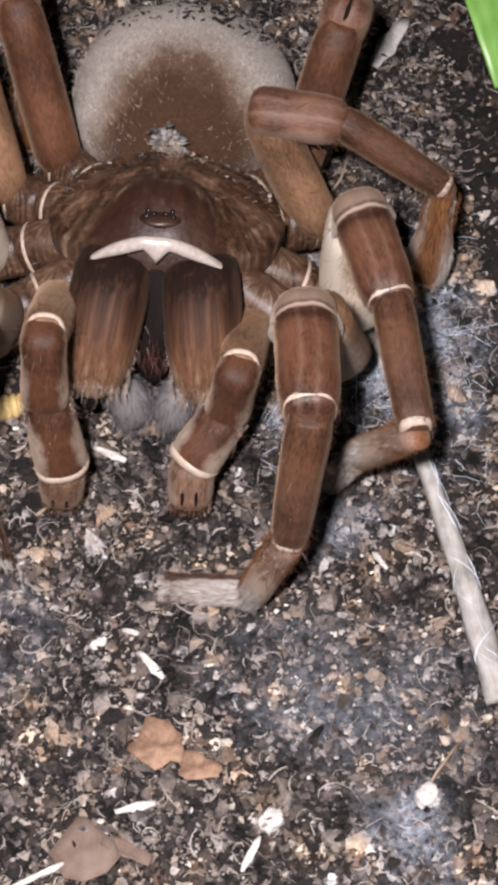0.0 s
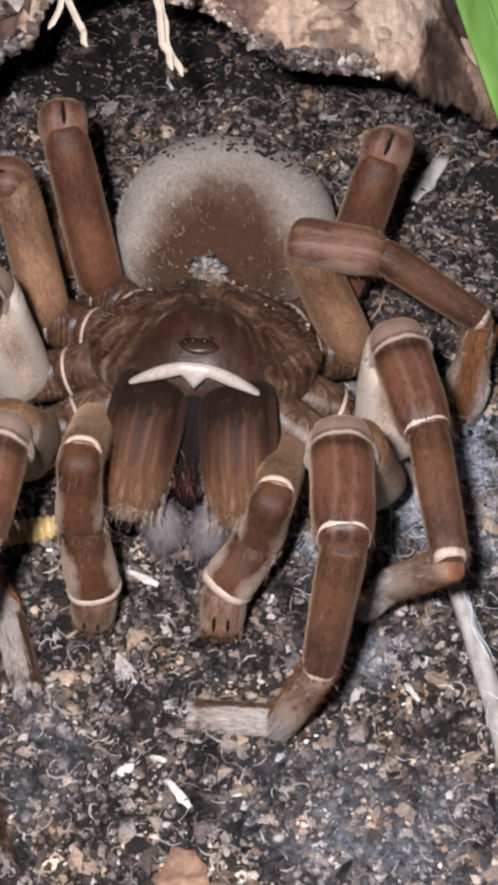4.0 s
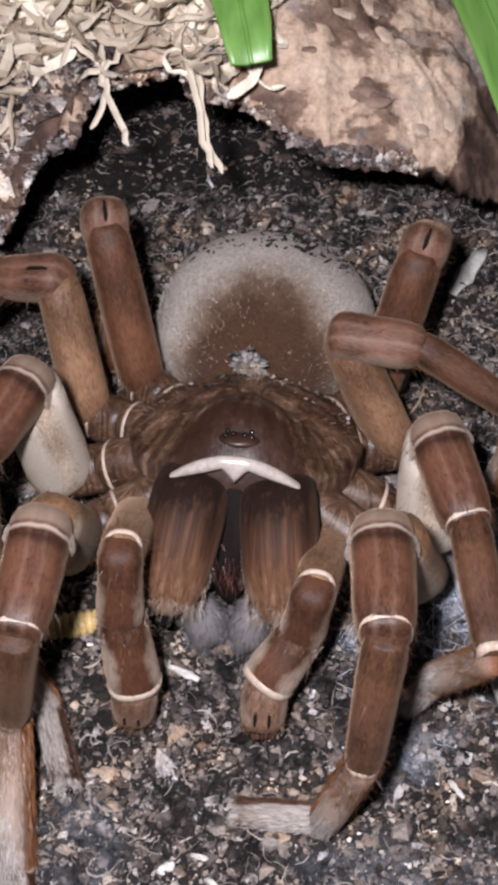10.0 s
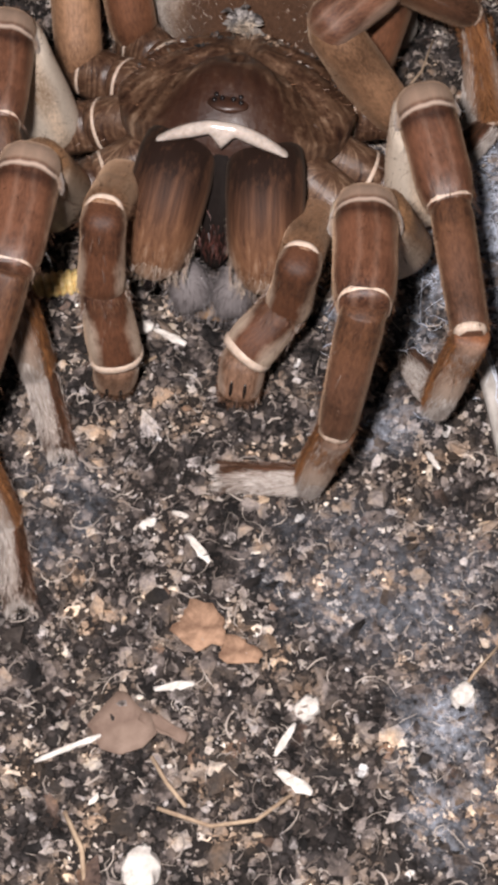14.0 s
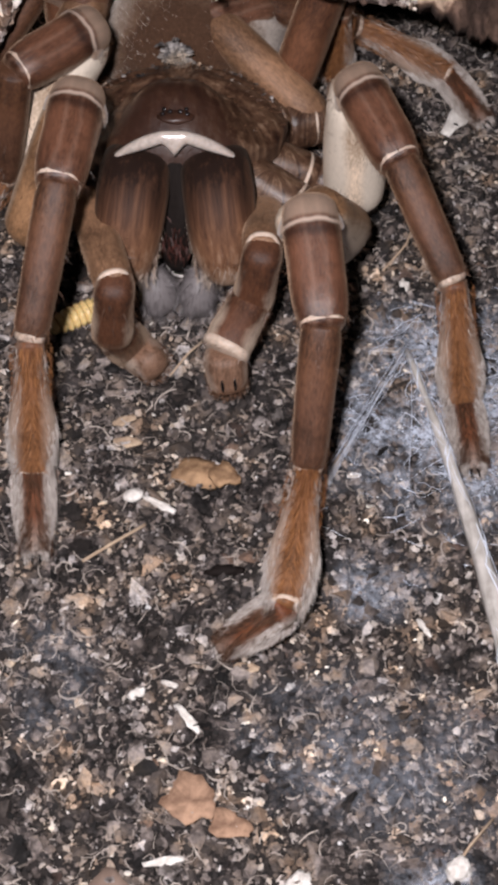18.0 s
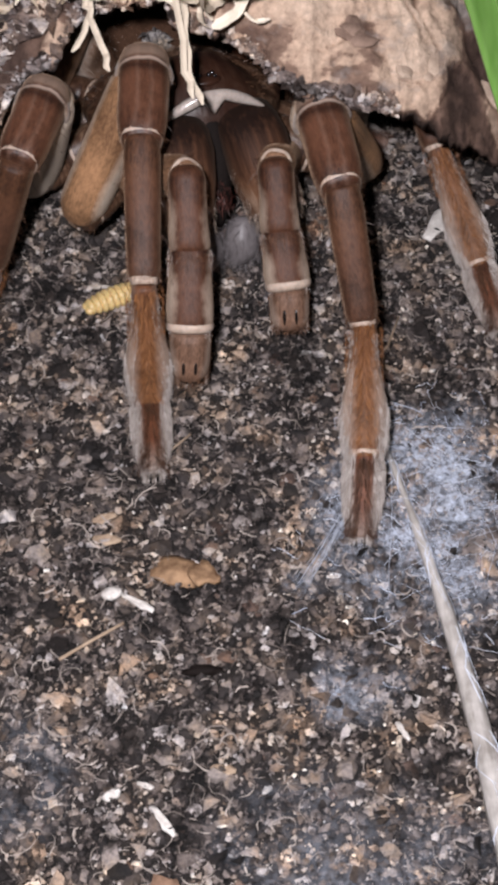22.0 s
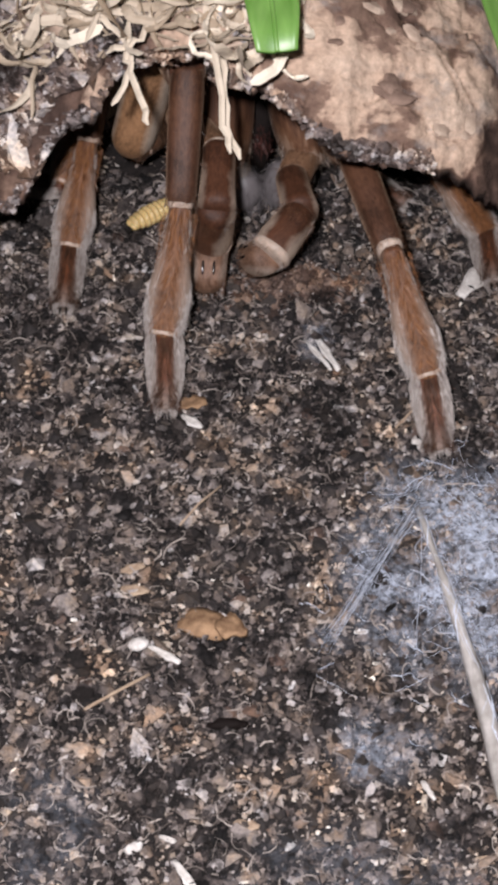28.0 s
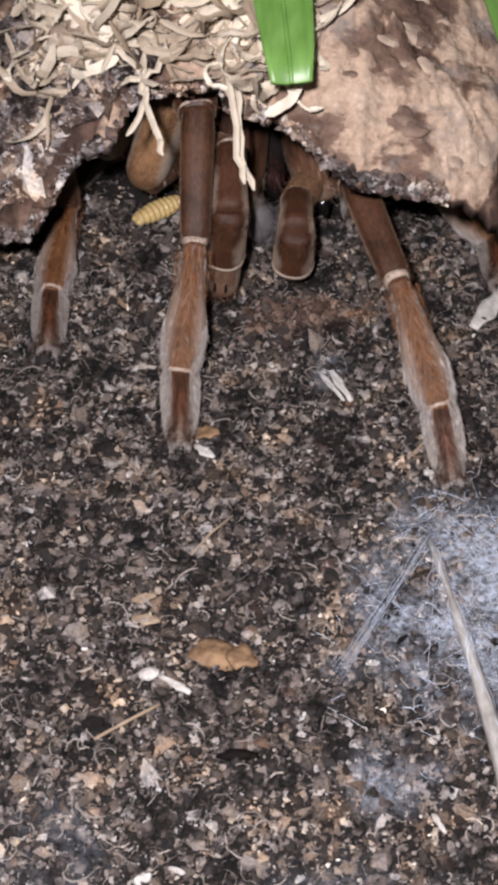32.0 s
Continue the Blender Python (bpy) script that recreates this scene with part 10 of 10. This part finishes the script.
    walk(SEG['LP', 1], [(0, mm(-13.4, -38.8, -2.4, -104, 0, -174)), (13, mm(-13.4, -38.8, -2.4, -104, 0, -174)), (13.5, mm(-13.4, -38.8, -2.5, -102, 0, -174)), (14, mm(-13.3, -38.8, -2.4, -98, -1, -174)), (14.5, mm(-13.2, -38.6, -2, -96, -2, -174)), (15, mm(-13, -38.1, -0.7, -95, -6, -177)), (15.5, mm(-12.9, -38.3, -1, -96, -4, -176)), (16, mm(-12.9, -39.1, -3.3, -109, 2, -171)), (16.5, mm(-12.8, -39.4, -4.4, -116, 5, -168)), (17, mm(-12.8, -39.2, -3.8, -116, 7, -167)), (17.5, mm(-10.4, -39.8, -9, -122, -2, -176)), (18, mm(-8.5, -39.4, -12.9, -115, -7, 178)), (18.5, mm(-7.9, -39.1, -7.8, -78, -2, -178)), (19, mm(-7.8, -38.8, -5.9, -45, 1, -176)), (19.5, mm(-7.1, -38.3, -4.7, -44, 1, -178)), (20, mm(-6.4, -37.8, -3.6, -50, -1, 178)), (20.5, mm(-7.1, -38.1, -3.7, -52, -2, 175)), (21, mm(-8.2, -38.4, -3.9, -55, -4, 171)), (21.5, mm(-9.6, -38.6, -3.4, -62, -3, 168)), (22, mm(-11, -38.9, -3.3, -68, -3, 165)), (22.5, mm(-12, -39.2, -3.9, -69, -2, 164)), (23, mm(-12.6, -39.5, -4.9, -69, -2, 165)), (23.5, mm(-10.9, -39.3, -5, -66, -2, 170)), (23.8, mm(-9.2, -38, -1.8, -70, -3, 168)), (24, mm(-8.4, -37.1, -0.1, -74, -3, 167)), (24.5, mm(-10.8, -38.3, -1.7, -98, 8, 175)), (25, mm(-12.5, -40.1, -11.5, -106, 43, -144)), (25.5, mm(-12.5, -40.1, -11.5, -106, 43, -144)), (26, mm(-12.7, -40.1, -10.2, -113, 27, -168)), (26.5, mm(-11.8, -39.9, -7.6, -93, 6, 175)), (27, mm(-10, -39.7, -8.8, -64, -6, 168)), (27.5, mm(-10.2, -39.8, -11.2, -42, -7, 169)), (28, mm(-10.9, -39.9, -10.7, -38, -4, 171)), (29, mm(-11, -39.9, -9, -36, -4, 171)), (30, mm(-11, -39.6, -6.8, -37, -3, 172)), (31, mm(-11, -39.3, -5.1, -43, -3, 172)), (32, mm(-11, -39.3, -5.1, -43, -3, 172))])
    walk(SEG['LP', 2], [(0, mm(-13.7, -36, -13.6, -96, 11, -164)), (13, mm(-13.7, -36, -13.6, -96, 11, -164)), (13.5, mm(-13.7, -36.4, -13.8, -94, 11, -163)), (14, mm(-13.7, -37.2, -13.9, -91, 11, -162)), (14.5, mm(-13.8, -37.5, -13.5, -89, 11, -160)), (15, mm(-14.2, -37.3, -12.1, -92, 14, -157)), (15.5, mm(-13.8, -37.2, -12.5, -109, 21, -150)), (16, mm(-13.3, -35.3, -14.2, -119, 15, -159)), (16.5, mm(-13, -34.3, -14.8, -119, 12, -162)), (17, mm(-12.6, -34, -14.1, -121, 15, -161)), (17.5, mm(-11.1, -33.8, -18.8, -131, 17, -167)), (18, mm(-9.6, -34.5, -23.3, -128, 35, -152)), (18.5, mm(-8.1, -41.5, -19.1, -27, -15, 18)), (19, mm(-7, -47, -14, -128, 15, -162)), (19.5, mm(-6.7, -46.6, -12.7, -112, 1, -177)), (20, mm(-6.8, -45.3, -12.3, -93, -2, 177)), (20.5, mm(-8.1, -45.1, -12.8, -83, -6, 171)), (21, mm(-9.9, -44.9, -13.3, -76, -9, 167)), (21.5, mm(-11.3, -43.8, -13.6, -73, -7, 165)), (22, mm(-12.6, -42.9, -14, -71, -5, 163)), (22.5, mm(-13.5, -43, -14.7, -70, -4, 163)), (23, mm(-14.1, -43.4, -15.7, -69, -3, 164)), (23.5, mm(-12.1, -43.9, -15.5, -67, -2, 170)), (23.8, mm(-10.6, -41.7, -12.7, -69, -2, 169)), (24, mm(-9.7, -40.1, -11.2, -72, -1, 169)), (24.5, mm(-9.1, -36.8, -13, -103, 11, 177)), (25, mm(-8.1, -33.1, -19.6, -113, 31, -164)), (25.5, mm(-8.1, -33.1, -19.6, -113, 31, -164)), (26, mm(-8.8, -34.8, -19.7, -117, 29, -166)), (26.5, mm(-10.6, -39.3, -19.1, -128, 18, -177)), (27, mm(-12.1, -44.4, -19.2, -135, -3, 170)), (27.5, mm(-12.8, -48, -18.9, -125, -31, 145)), (28, mm(-12.9, -48.9, -17.8, -126, -26, 151)), (29, mm(-12.8, -49.1, -15.7, -126, -29, 147)), (30, mm(-12.7, -48.7, -13.6, -127, -17, 160)), (31, mm(-12.6, -47.6, -12.9, -124, -13, 165)), (32, mm(-12.6, -47.6, -12.9, -124, -13, 165))])
    walk(SEG['LP', 3], [(0, mm(-11.6, -34, -27, -115, -3, -178)), (13, mm(-11.6, -34, -27, -115, -3, -178)), (13.5, mm(-11.5, -34.8, -27.1, -118, -3, -176)), (14, mm(-11.3, -36.3, -27.3, -121, -2, -173)), (14.5, mm(-11.2, -36.9, -26.8, -120, -3, -174)), (15, mm(-11.2, -35.5, -25.3, -106, -4, -177)), (15.5, mm(-12, -31, -24.5, -73, -1, -174)), (16, mm(-12.7, -28, -25.8, -46, 1, -172)), (16.5, mm(-12.8, -27.2, -26.5, -35, 3, -170)), (17, mm(-12.2, -26.3, -25.4, -45, 13, -161)), (17.5, mm(-10.3, -24.3, -28.6, -20, 20, -155)), (18, mm(-8, -24.2, -32, 3, 27, -147)), (18.5, mm(-10.4, -29.4, -25, -54, 28, -147)), (19, mm(-6.9, -38.2, -24.4, -122, 18, -160)), (19.5, mm(-6.6, -41.5, -25.4, -126, 8, -173)), (20, mm(-7.2, -44.6, -26, -122, 4, -178)), (20.5, mm(-9.9, -46.5, -26.2, -119, -9, 169)), (21, mm(-12.7, -47.6, -26.4, -112, -17, 159)), (21.5, mm(-14, -47.3, -26.5, -106, -11, 161)), (22, mm(-14.9, -46.9, -26.9, -97, -6, 162)), (22.5, mm(-15.8, -47.2, -27.5, -84, -4, 163)), (23, mm(-16.1, -47.8, -28.4, -71, -2, 165)), (23.5, mm(-13.4, -49.1, -28.1, -70, -1, 170)), (23.8, mm(-11.9, -46.6, -25.4, -81, -1, 170)), (24, mm(-10.8, -44.1, -24.2, -85, -1, 169)), (24.5, mm(-6.4, -33.8, -26.1, -53, -8, 162)), (25, mm(-3.3, -26.2, -30.4, -23, -13, 157)), (25.5, mm(-3.3, -26.2, -30.4, -23, -13, 157)), (26, mm(-4.6, -27.3, -30.4, -23, -13, 158)), (26.5, mm(-7.8, -30.7, -29.3, -32, -10, 163)), (27, mm(-10.9, -34.8, -28.8, -39, -8, 167)), (27.5, mm(-13.1, -38.3, -28.4, -45, -6, 169)), (28, mm(-13.2, -39.5, -27.7, -53, -6, 170)), (29, mm(-13, -39.5, -25.4, -73, -6, 170)), (30, mm(-13, -39.9, -24.1, -97, -7, 169)), (31, mm(-13, -39.6, -23.9, -112, -8, 169)), (32, mm(-13, -39.6, -23.9, -112, -8, 169))])
    walk(SEG['RP', 0], [(0, mm(14.2, -13.4, -12.9, 13, -3, 176)), (13, mm(14.2, -13.4, -12.9, 13, -3, 176)), (13.5, mm(14.2, -13.4, -12.9, 13, -3, 176)), (14, mm(14.2, -13.4, -12.9, 13, -3, 177)), (14.5, mm(14.2, -13.4, -12.9, 13, -3, 177)), (15, mm(14.2, -13.4, -12.9, 13, -4, 177)), (15.5, mm(14.2, -13.4, -12.9, 13, -4, 177)), (16, mm(14.2, -13.4, -12.9, 13, -4, 177)), (16.5, mm(14.2, -13.4, -12.9, 13, -4, 177)), (17, mm(14.2, -13.4, -12.9, 11, -5, 177)), (17.5, mm(14.2, -13.4, -12.9, 10, -2, 178)), (18, mm(14.2, -13.4, -12.9, 10, 0, 179)), (18.5, mm(14.2, -13.4, -12.9, 12, -17, 165)), (19, mm(14.2, -13.4, -12.9, -13, -14, 167)), (19.5, mm(14.2, -13.4, -12.9, -7, -13, 167)), (20, mm(14.2, -13.4, -12.9, 2, -10, 167)), (20.5, mm(14.2, -13.4, -12.9, 7, -12, 164)), (21, mm(14.2, -13.4, -12.9, 7, -12, 161)), (21.5, mm(14.2, -13.4, -12.9, 16, -15, 155)), (22, mm(14.2, -13.4, -12.9, 17, -13, 154)), (22.5, mm(14.2, -13.4, -12.9, 14, -3, 161)), (23, mm(14.2, -13.4, -12.9, 3, 3, 166)), (23.5, mm(14.2, -13.4, -12.9, -1, -7, 163)), (23.8, mm(14.2, -13.4, -12.9, 1, 2, 169)), (24, mm(14.2, -13.4, -12.9, 2, 9, 173)), (24.5, mm(14.2, -13.4, -12.9, 5, 17, 179)), (25, mm(14.2, -13.4, -12.9, 6, 23, -177)), (25.5, mm(14.2, -13.4, -12.9, 6, 23, -177)), (26, mm(14.2, -13.4, -12.9, 3, 17, 178)), (26.5, mm(14.2, -13.4, -12.9, -8, -2, 166)), (27, mm(14.2, -13.4, -12.9, -22, -15, 158)), (27.5, mm(14.2, -13.4, -12.9, -30, -20, 156)), (28, mm(14.2, -13.4, -12.9, -20, -20, 157)), (29, mm(14.2, -13.4, -12.9, -18, -22, 154)), (30, mm(14.2, -13.4, -12.9, -15, -23, 154)), (31, mm(14.2, -13.4, -12.9, -14, -25, 152)), (32, mm(14.2, -13.4, -12.9, -14, -25, 152))])
    walk(SEG['RP', 1], [(0, mm(12.9, -34.7, -8, -114, -13, 167)), (13, mm(12.9, -34.7, -8, -114, -13, 167)), (13.5, mm(13.1, -34.7, -7.9, -113, -11, 168)), (14, mm(13.4, -34.7, -7.8, -111, -9, 171)), (14.5, mm(13.6, -34.7, -7.8, -110, -8, 173)), (15, mm(13.6, -34.7, -7.8, -110, -8, 173)), (15.5, mm(13.6, -34.7, -7.9, -111, -8, 174)), (16, mm(13.6, -34.8, -8, -112, -8, 174)), (16.5, mm(13.6, -34.8, -8.1, -111, -9, 173)), (17, mm(13.3, -34.9, -8.6, -99, -12, 170)), (17.5, mm(13.7, -35, -9.1, -105, -14, 167)), (18, mm(13.9, -35, -9.2, -108, -12, 168)), (18.5, mm(10, -34.4, -8.3, -67, 7, -174)), (19, mm(8.4, -33.9, -17.8, -14, -4, 176)), (19.5, mm(8.6, -34.4, -15.5, -26, -3, 176)), (20, mm(9.4, -34.8, -12, -38, -2, 174)), (20.5, mm(8.7, -34.5, -10.3, -50, -2, 172)), (21, mm(7.7, -34.2, -10.3, -64, -6, 166)), (21.5, mm(6.7, -33.2, -7.2, -71, -2, 166)), (22, mm(6.2, -32.9, -6.8, -67, 0, 164)), (22.5, mm(7.5, -33.6, -7.6, -50, -2, 161)), (23, mm(8.7, -34.6, -11.7, -23, -4, 160)), (23.5, mm(7.6, -34.3, -13.3, -27, -2, 167)), (23.8, mm(9.9, -34.9, -12.5, -24, 0, 167)), (24, mm(11.4, -35.1, -12, -23, 0, 166)), (24.5, mm(13.2, -35.2, -11.1, -30, -2, 163)), (25, mm(14.5, -35.2, -10.7, -38, -4, 161)), (25.5, mm(14.5, -35.2, -10.7, -38, -4, 161)), (26, mm(13.2, -35.3, -11.6, -35, -4, 162)), (26.5, mm(8.8, -34.4, -15.9, -24, 12, 176)), (27, mm(4.6, -31.4, -20.8, -11, 20, -174)), (27.5, mm(3, -29.3, -23.1, -10, 9, 178)), (28, mm(3.8, -31.3, -19.9, -16, 7, 176)), (29, mm(2.9, -31.1, -19.1, -4, 17, -176)), (30, mm(2.9, -31.4, -18.2, -2, 2, 173)), (31, mm(2.3, -31.1, -17.8, -12, -3, 169)), (32, mm(2.3, -31.1, -17.8, -12, -3, 169))])
    walk(SEG['RP', 2], [(0, mm(11.9, -30.1, -17.3, -70, -23, 155)), (13, mm(11.9, -30.1, -17.3, -70, -23, 155)), (13.5, mm(12, -30.3, -17.4, -67, -23, 155)), (14, mm(12.4, -30.7, -17.5, -61, -24, 154)), (14.5, mm(12.6, -31, -17.5, -56, -24, 154)), (15, mm(12.7, -31, -17.6, -54, -24, 154)), (15.5, mm(12.7, -30.8, -17.6, -52, -24, 155)), (16, mm(12.6, -30.8, -17.7, -50, -24, 157)), (16.5, mm(12.5, -30.9, -17.8, -49, -23, 158)), (17, mm(11.5, -32.8, -18.7, -49, -19, 163)), (17.5, mm(11.9, -31.8, -19, -44, -18, 163)), (18, mm(12.4, -31.4, -18.9, -42, -19, 162)), (18.5, mm(11.5, -38.4, -17.9, -76, -23, 158)), (19, mm(7.5, -44.1, -20.3, -122, -6, 175)), (19.5, mm(7.7, -43.8, -20, -121, -10, 169)), (20, mm(8.3, -42.9, -18.5, -110, -18, 160)), (20.5, mm(7.5, -41.1, -18.3, -83, -25, 150)), (21, mm(5.6, -38.4, -19.6, -60, -26, 147)), (21.5, mm(5.5, -36.5, -17.1, -61, -11, 159)), (22, mm(5.1, -36.8, -16.5, -67, 3, 166)), (22.5, mm(5.1, -39.9, -15.6, -84, -1, 162)), (23, mm(5.1, -43.5, -15.8, -99, -10, 155)), (23.5, mm(5.3, -43.4, -18.1, -80, -4, 165)), (23.8, mm(7.7, -44.2, -16.7, -88, -8, 161)), (24, mm(9.1, -44.5, -16.1, -92, -11, 158)), (24.5, mm(10.4, -43.9, -16.3, -91, -9, 158)), (25, mm(11.3, -42.9, -17.1, -87, -7, 159)), (25.5, mm(11.3, -42.9, -17.1, -87, -7, 159)), (26, mm(10.1, -43.3, -17.5, -84, -12, 156)), (26.5, mm(8.9, -44, -20.1, -65, -33, 138)), (27, mm(6.3, -41.6, -22.7, -41, -37, 134)), (27.5, mm(3, -39.6, -24.9, -26, -37, 137)), (28, mm(3.5, -41.4, -22.9, -39, -29, 147)), (29, mm(3.8, -41.5, -19.8, -66, -26, 151)), (30, mm(1.7, -41.8, -18.6, -101, -18, 158)), (31, mm(0.3, -41.2, -20, -124, -8, 166)), (32, mm(0.3, -41.2, -20, -124, -8, 166))])
    walk(SEG['RP', 3], [(0, mm(7, -31.8, -26.2, -83, 0, -180)), (13, mm(7, -31.8, -26.2, -83, 0, -180)), (13.5, mm(7, -32.4, -26, -83, -1, 180)), (14, mm(6.9, -33.6, -25.6, -84, -2, 179)), (14.5, mm(6.9, -34.5, -25.3, -86, -3, 179)), (15, mm(7, -34.9, -25.1, -89, -2, -180)), (15.5, mm(7, -35.2, -25, -92, -1, -178)), (16, mm(7.1, -35.5, -24.9, -95, 1, -176)), (16.5, mm(7.1, -36, -25, -98, 2, -175)), (17, mm(7.1, -38.5, -26, -95, 1, -177)), (17.5, mm(7.6, -38.2, -25.7, -94, 3, -175)), (18, mm(8, -37.9, -25.4, -98, 6, -174)), (18.5, mm(7, -39.2, -27.1, -128, 19, -169)), (19, mm(7.2, -38.6, -29, -31, -16, 10)), (19.5, mm(7.3, -38.3, -28.6, -127, -48, 137)), (20, mm(6.8, -38.6, -27.7, -124, -38, 145)), (20.5, mm(3.1, -40, -27.5, -70, -47, 101)), (21, mm(-0.4, -40.6, -27.6, -56, -46, 109)), (21.5, mm(2.1, -40.5, -25.9, -80, -26, 143)), (22, mm(4.6, -40.7, -25.9, -80, -1, 163)), (22.5, mm(4.6, -40.9, -25.8, -84, -1, 162)), (23, mm(4.1, -41.3, -25.8, -93, -6, 159)), (23.5, mm(4.2, -44.9, -28.1, -118, -5, 164)), (23.8, mm(6.2, -44.2, -26.9, -108, -8, 161)), (24, mm(7.5, -43.5, -26.2, -102, -8, 160)), (24.5, mm(9, -43.2, -26.5, -112, -6, 161)), (25, mm(10, -42.9, -27.3, -122, 0, 165)), (25.5, mm(10, -42.9, -27.3, -122, 0, 165)), (26, mm(7.7, -43.4, -27.5, -130, -10, 157)), (26.5, mm(2.3, -43.8, -27.9, -108, -52, 107)), (27, mm(-2.1, -44.1, -28.1, -47, -49, 52)), (27.5, mm(-5.2, -44.5, -28.5, -37, -49, 54)), (28, mm(-3.5, -46.4, -28.5, -42, -49, 54)), (29, mm(-1.8, -43.1, -28.2, -34, -43, 38)), (30, mm(-0.4, -38.8, -28.2, -21, -22, 10)), (31, mm(0.6, -35.3, -28.5, -13, -4, -5)), (32, mm(0.6, -35.3, -28.5, -13, -4, -5))])
    walk(larva, [(0, mm(-28.5, 27.1, 1.9, 0, 0, 100)), (13, mm(-28.5, 27.1, 1.9, 0, 0, 100)), (14.5, mm(-28.8, 27.9, 1.9, 0, 0, 100)), (16.5, mm(-24.4, 47.5, 1.9, 0, 0, 110)), (17, mm(-22.6, 51.8, 1.9, 0, 0, 113)), (17.5, mm(-24.2, 54.6, 1.9, 0, 0, 117)), (18, mm(-25.8, 55.7, 1.9, 0, 0, 120)), (18.5, mm(-24.7, 57.6, 1.9, 0, 0, 122)), (19, mm(-21.6, 60.7, 1.9, 0, 0, 125)), (19.5, mm(-19.8, 64.6, 1.9, 0, 0, 128)), (20, mm(-19.0, 67.4, 1.9, 0, 0, 130)), (20.5, mm(-16.6, 71.6, 1.9, 0, 0, 128)), (21, mm(-15.2, 75.5, 1.9, 0, 0, 125)), (21.5, mm(-18.0, 77.2, 1.9, 0, 0, 122)), (22, mm(-18.2, 82.8, 1.9, 0, 0, 120)), (22.5, mm(-19.8, 86.1, 1.9, 0, 0, 118)), (23, mm(-21.7, 89.9, 1.9, 0, 0, 115)), (24, mm(-20.8, 93.4, 1.9, 0, 0, 119)), (25, mm(-17.6, 98.6, 1.9, 0, 0, 123)), (25.5, mm(-17.2, 100.2, 1.9, 0, 0, 125)), (27.5, mm(-19.6, 118.4, 1.9, 0, 0, 130)), (28, mm(-19.2, 120.2, 1.9, 0, 0, 130)), (30, mm(-21.0, 123.3, 1.9, 0, 0, 129)), (32, mm(-21.6, 130.4, 1.9, 0, 0, 128))])


motions()
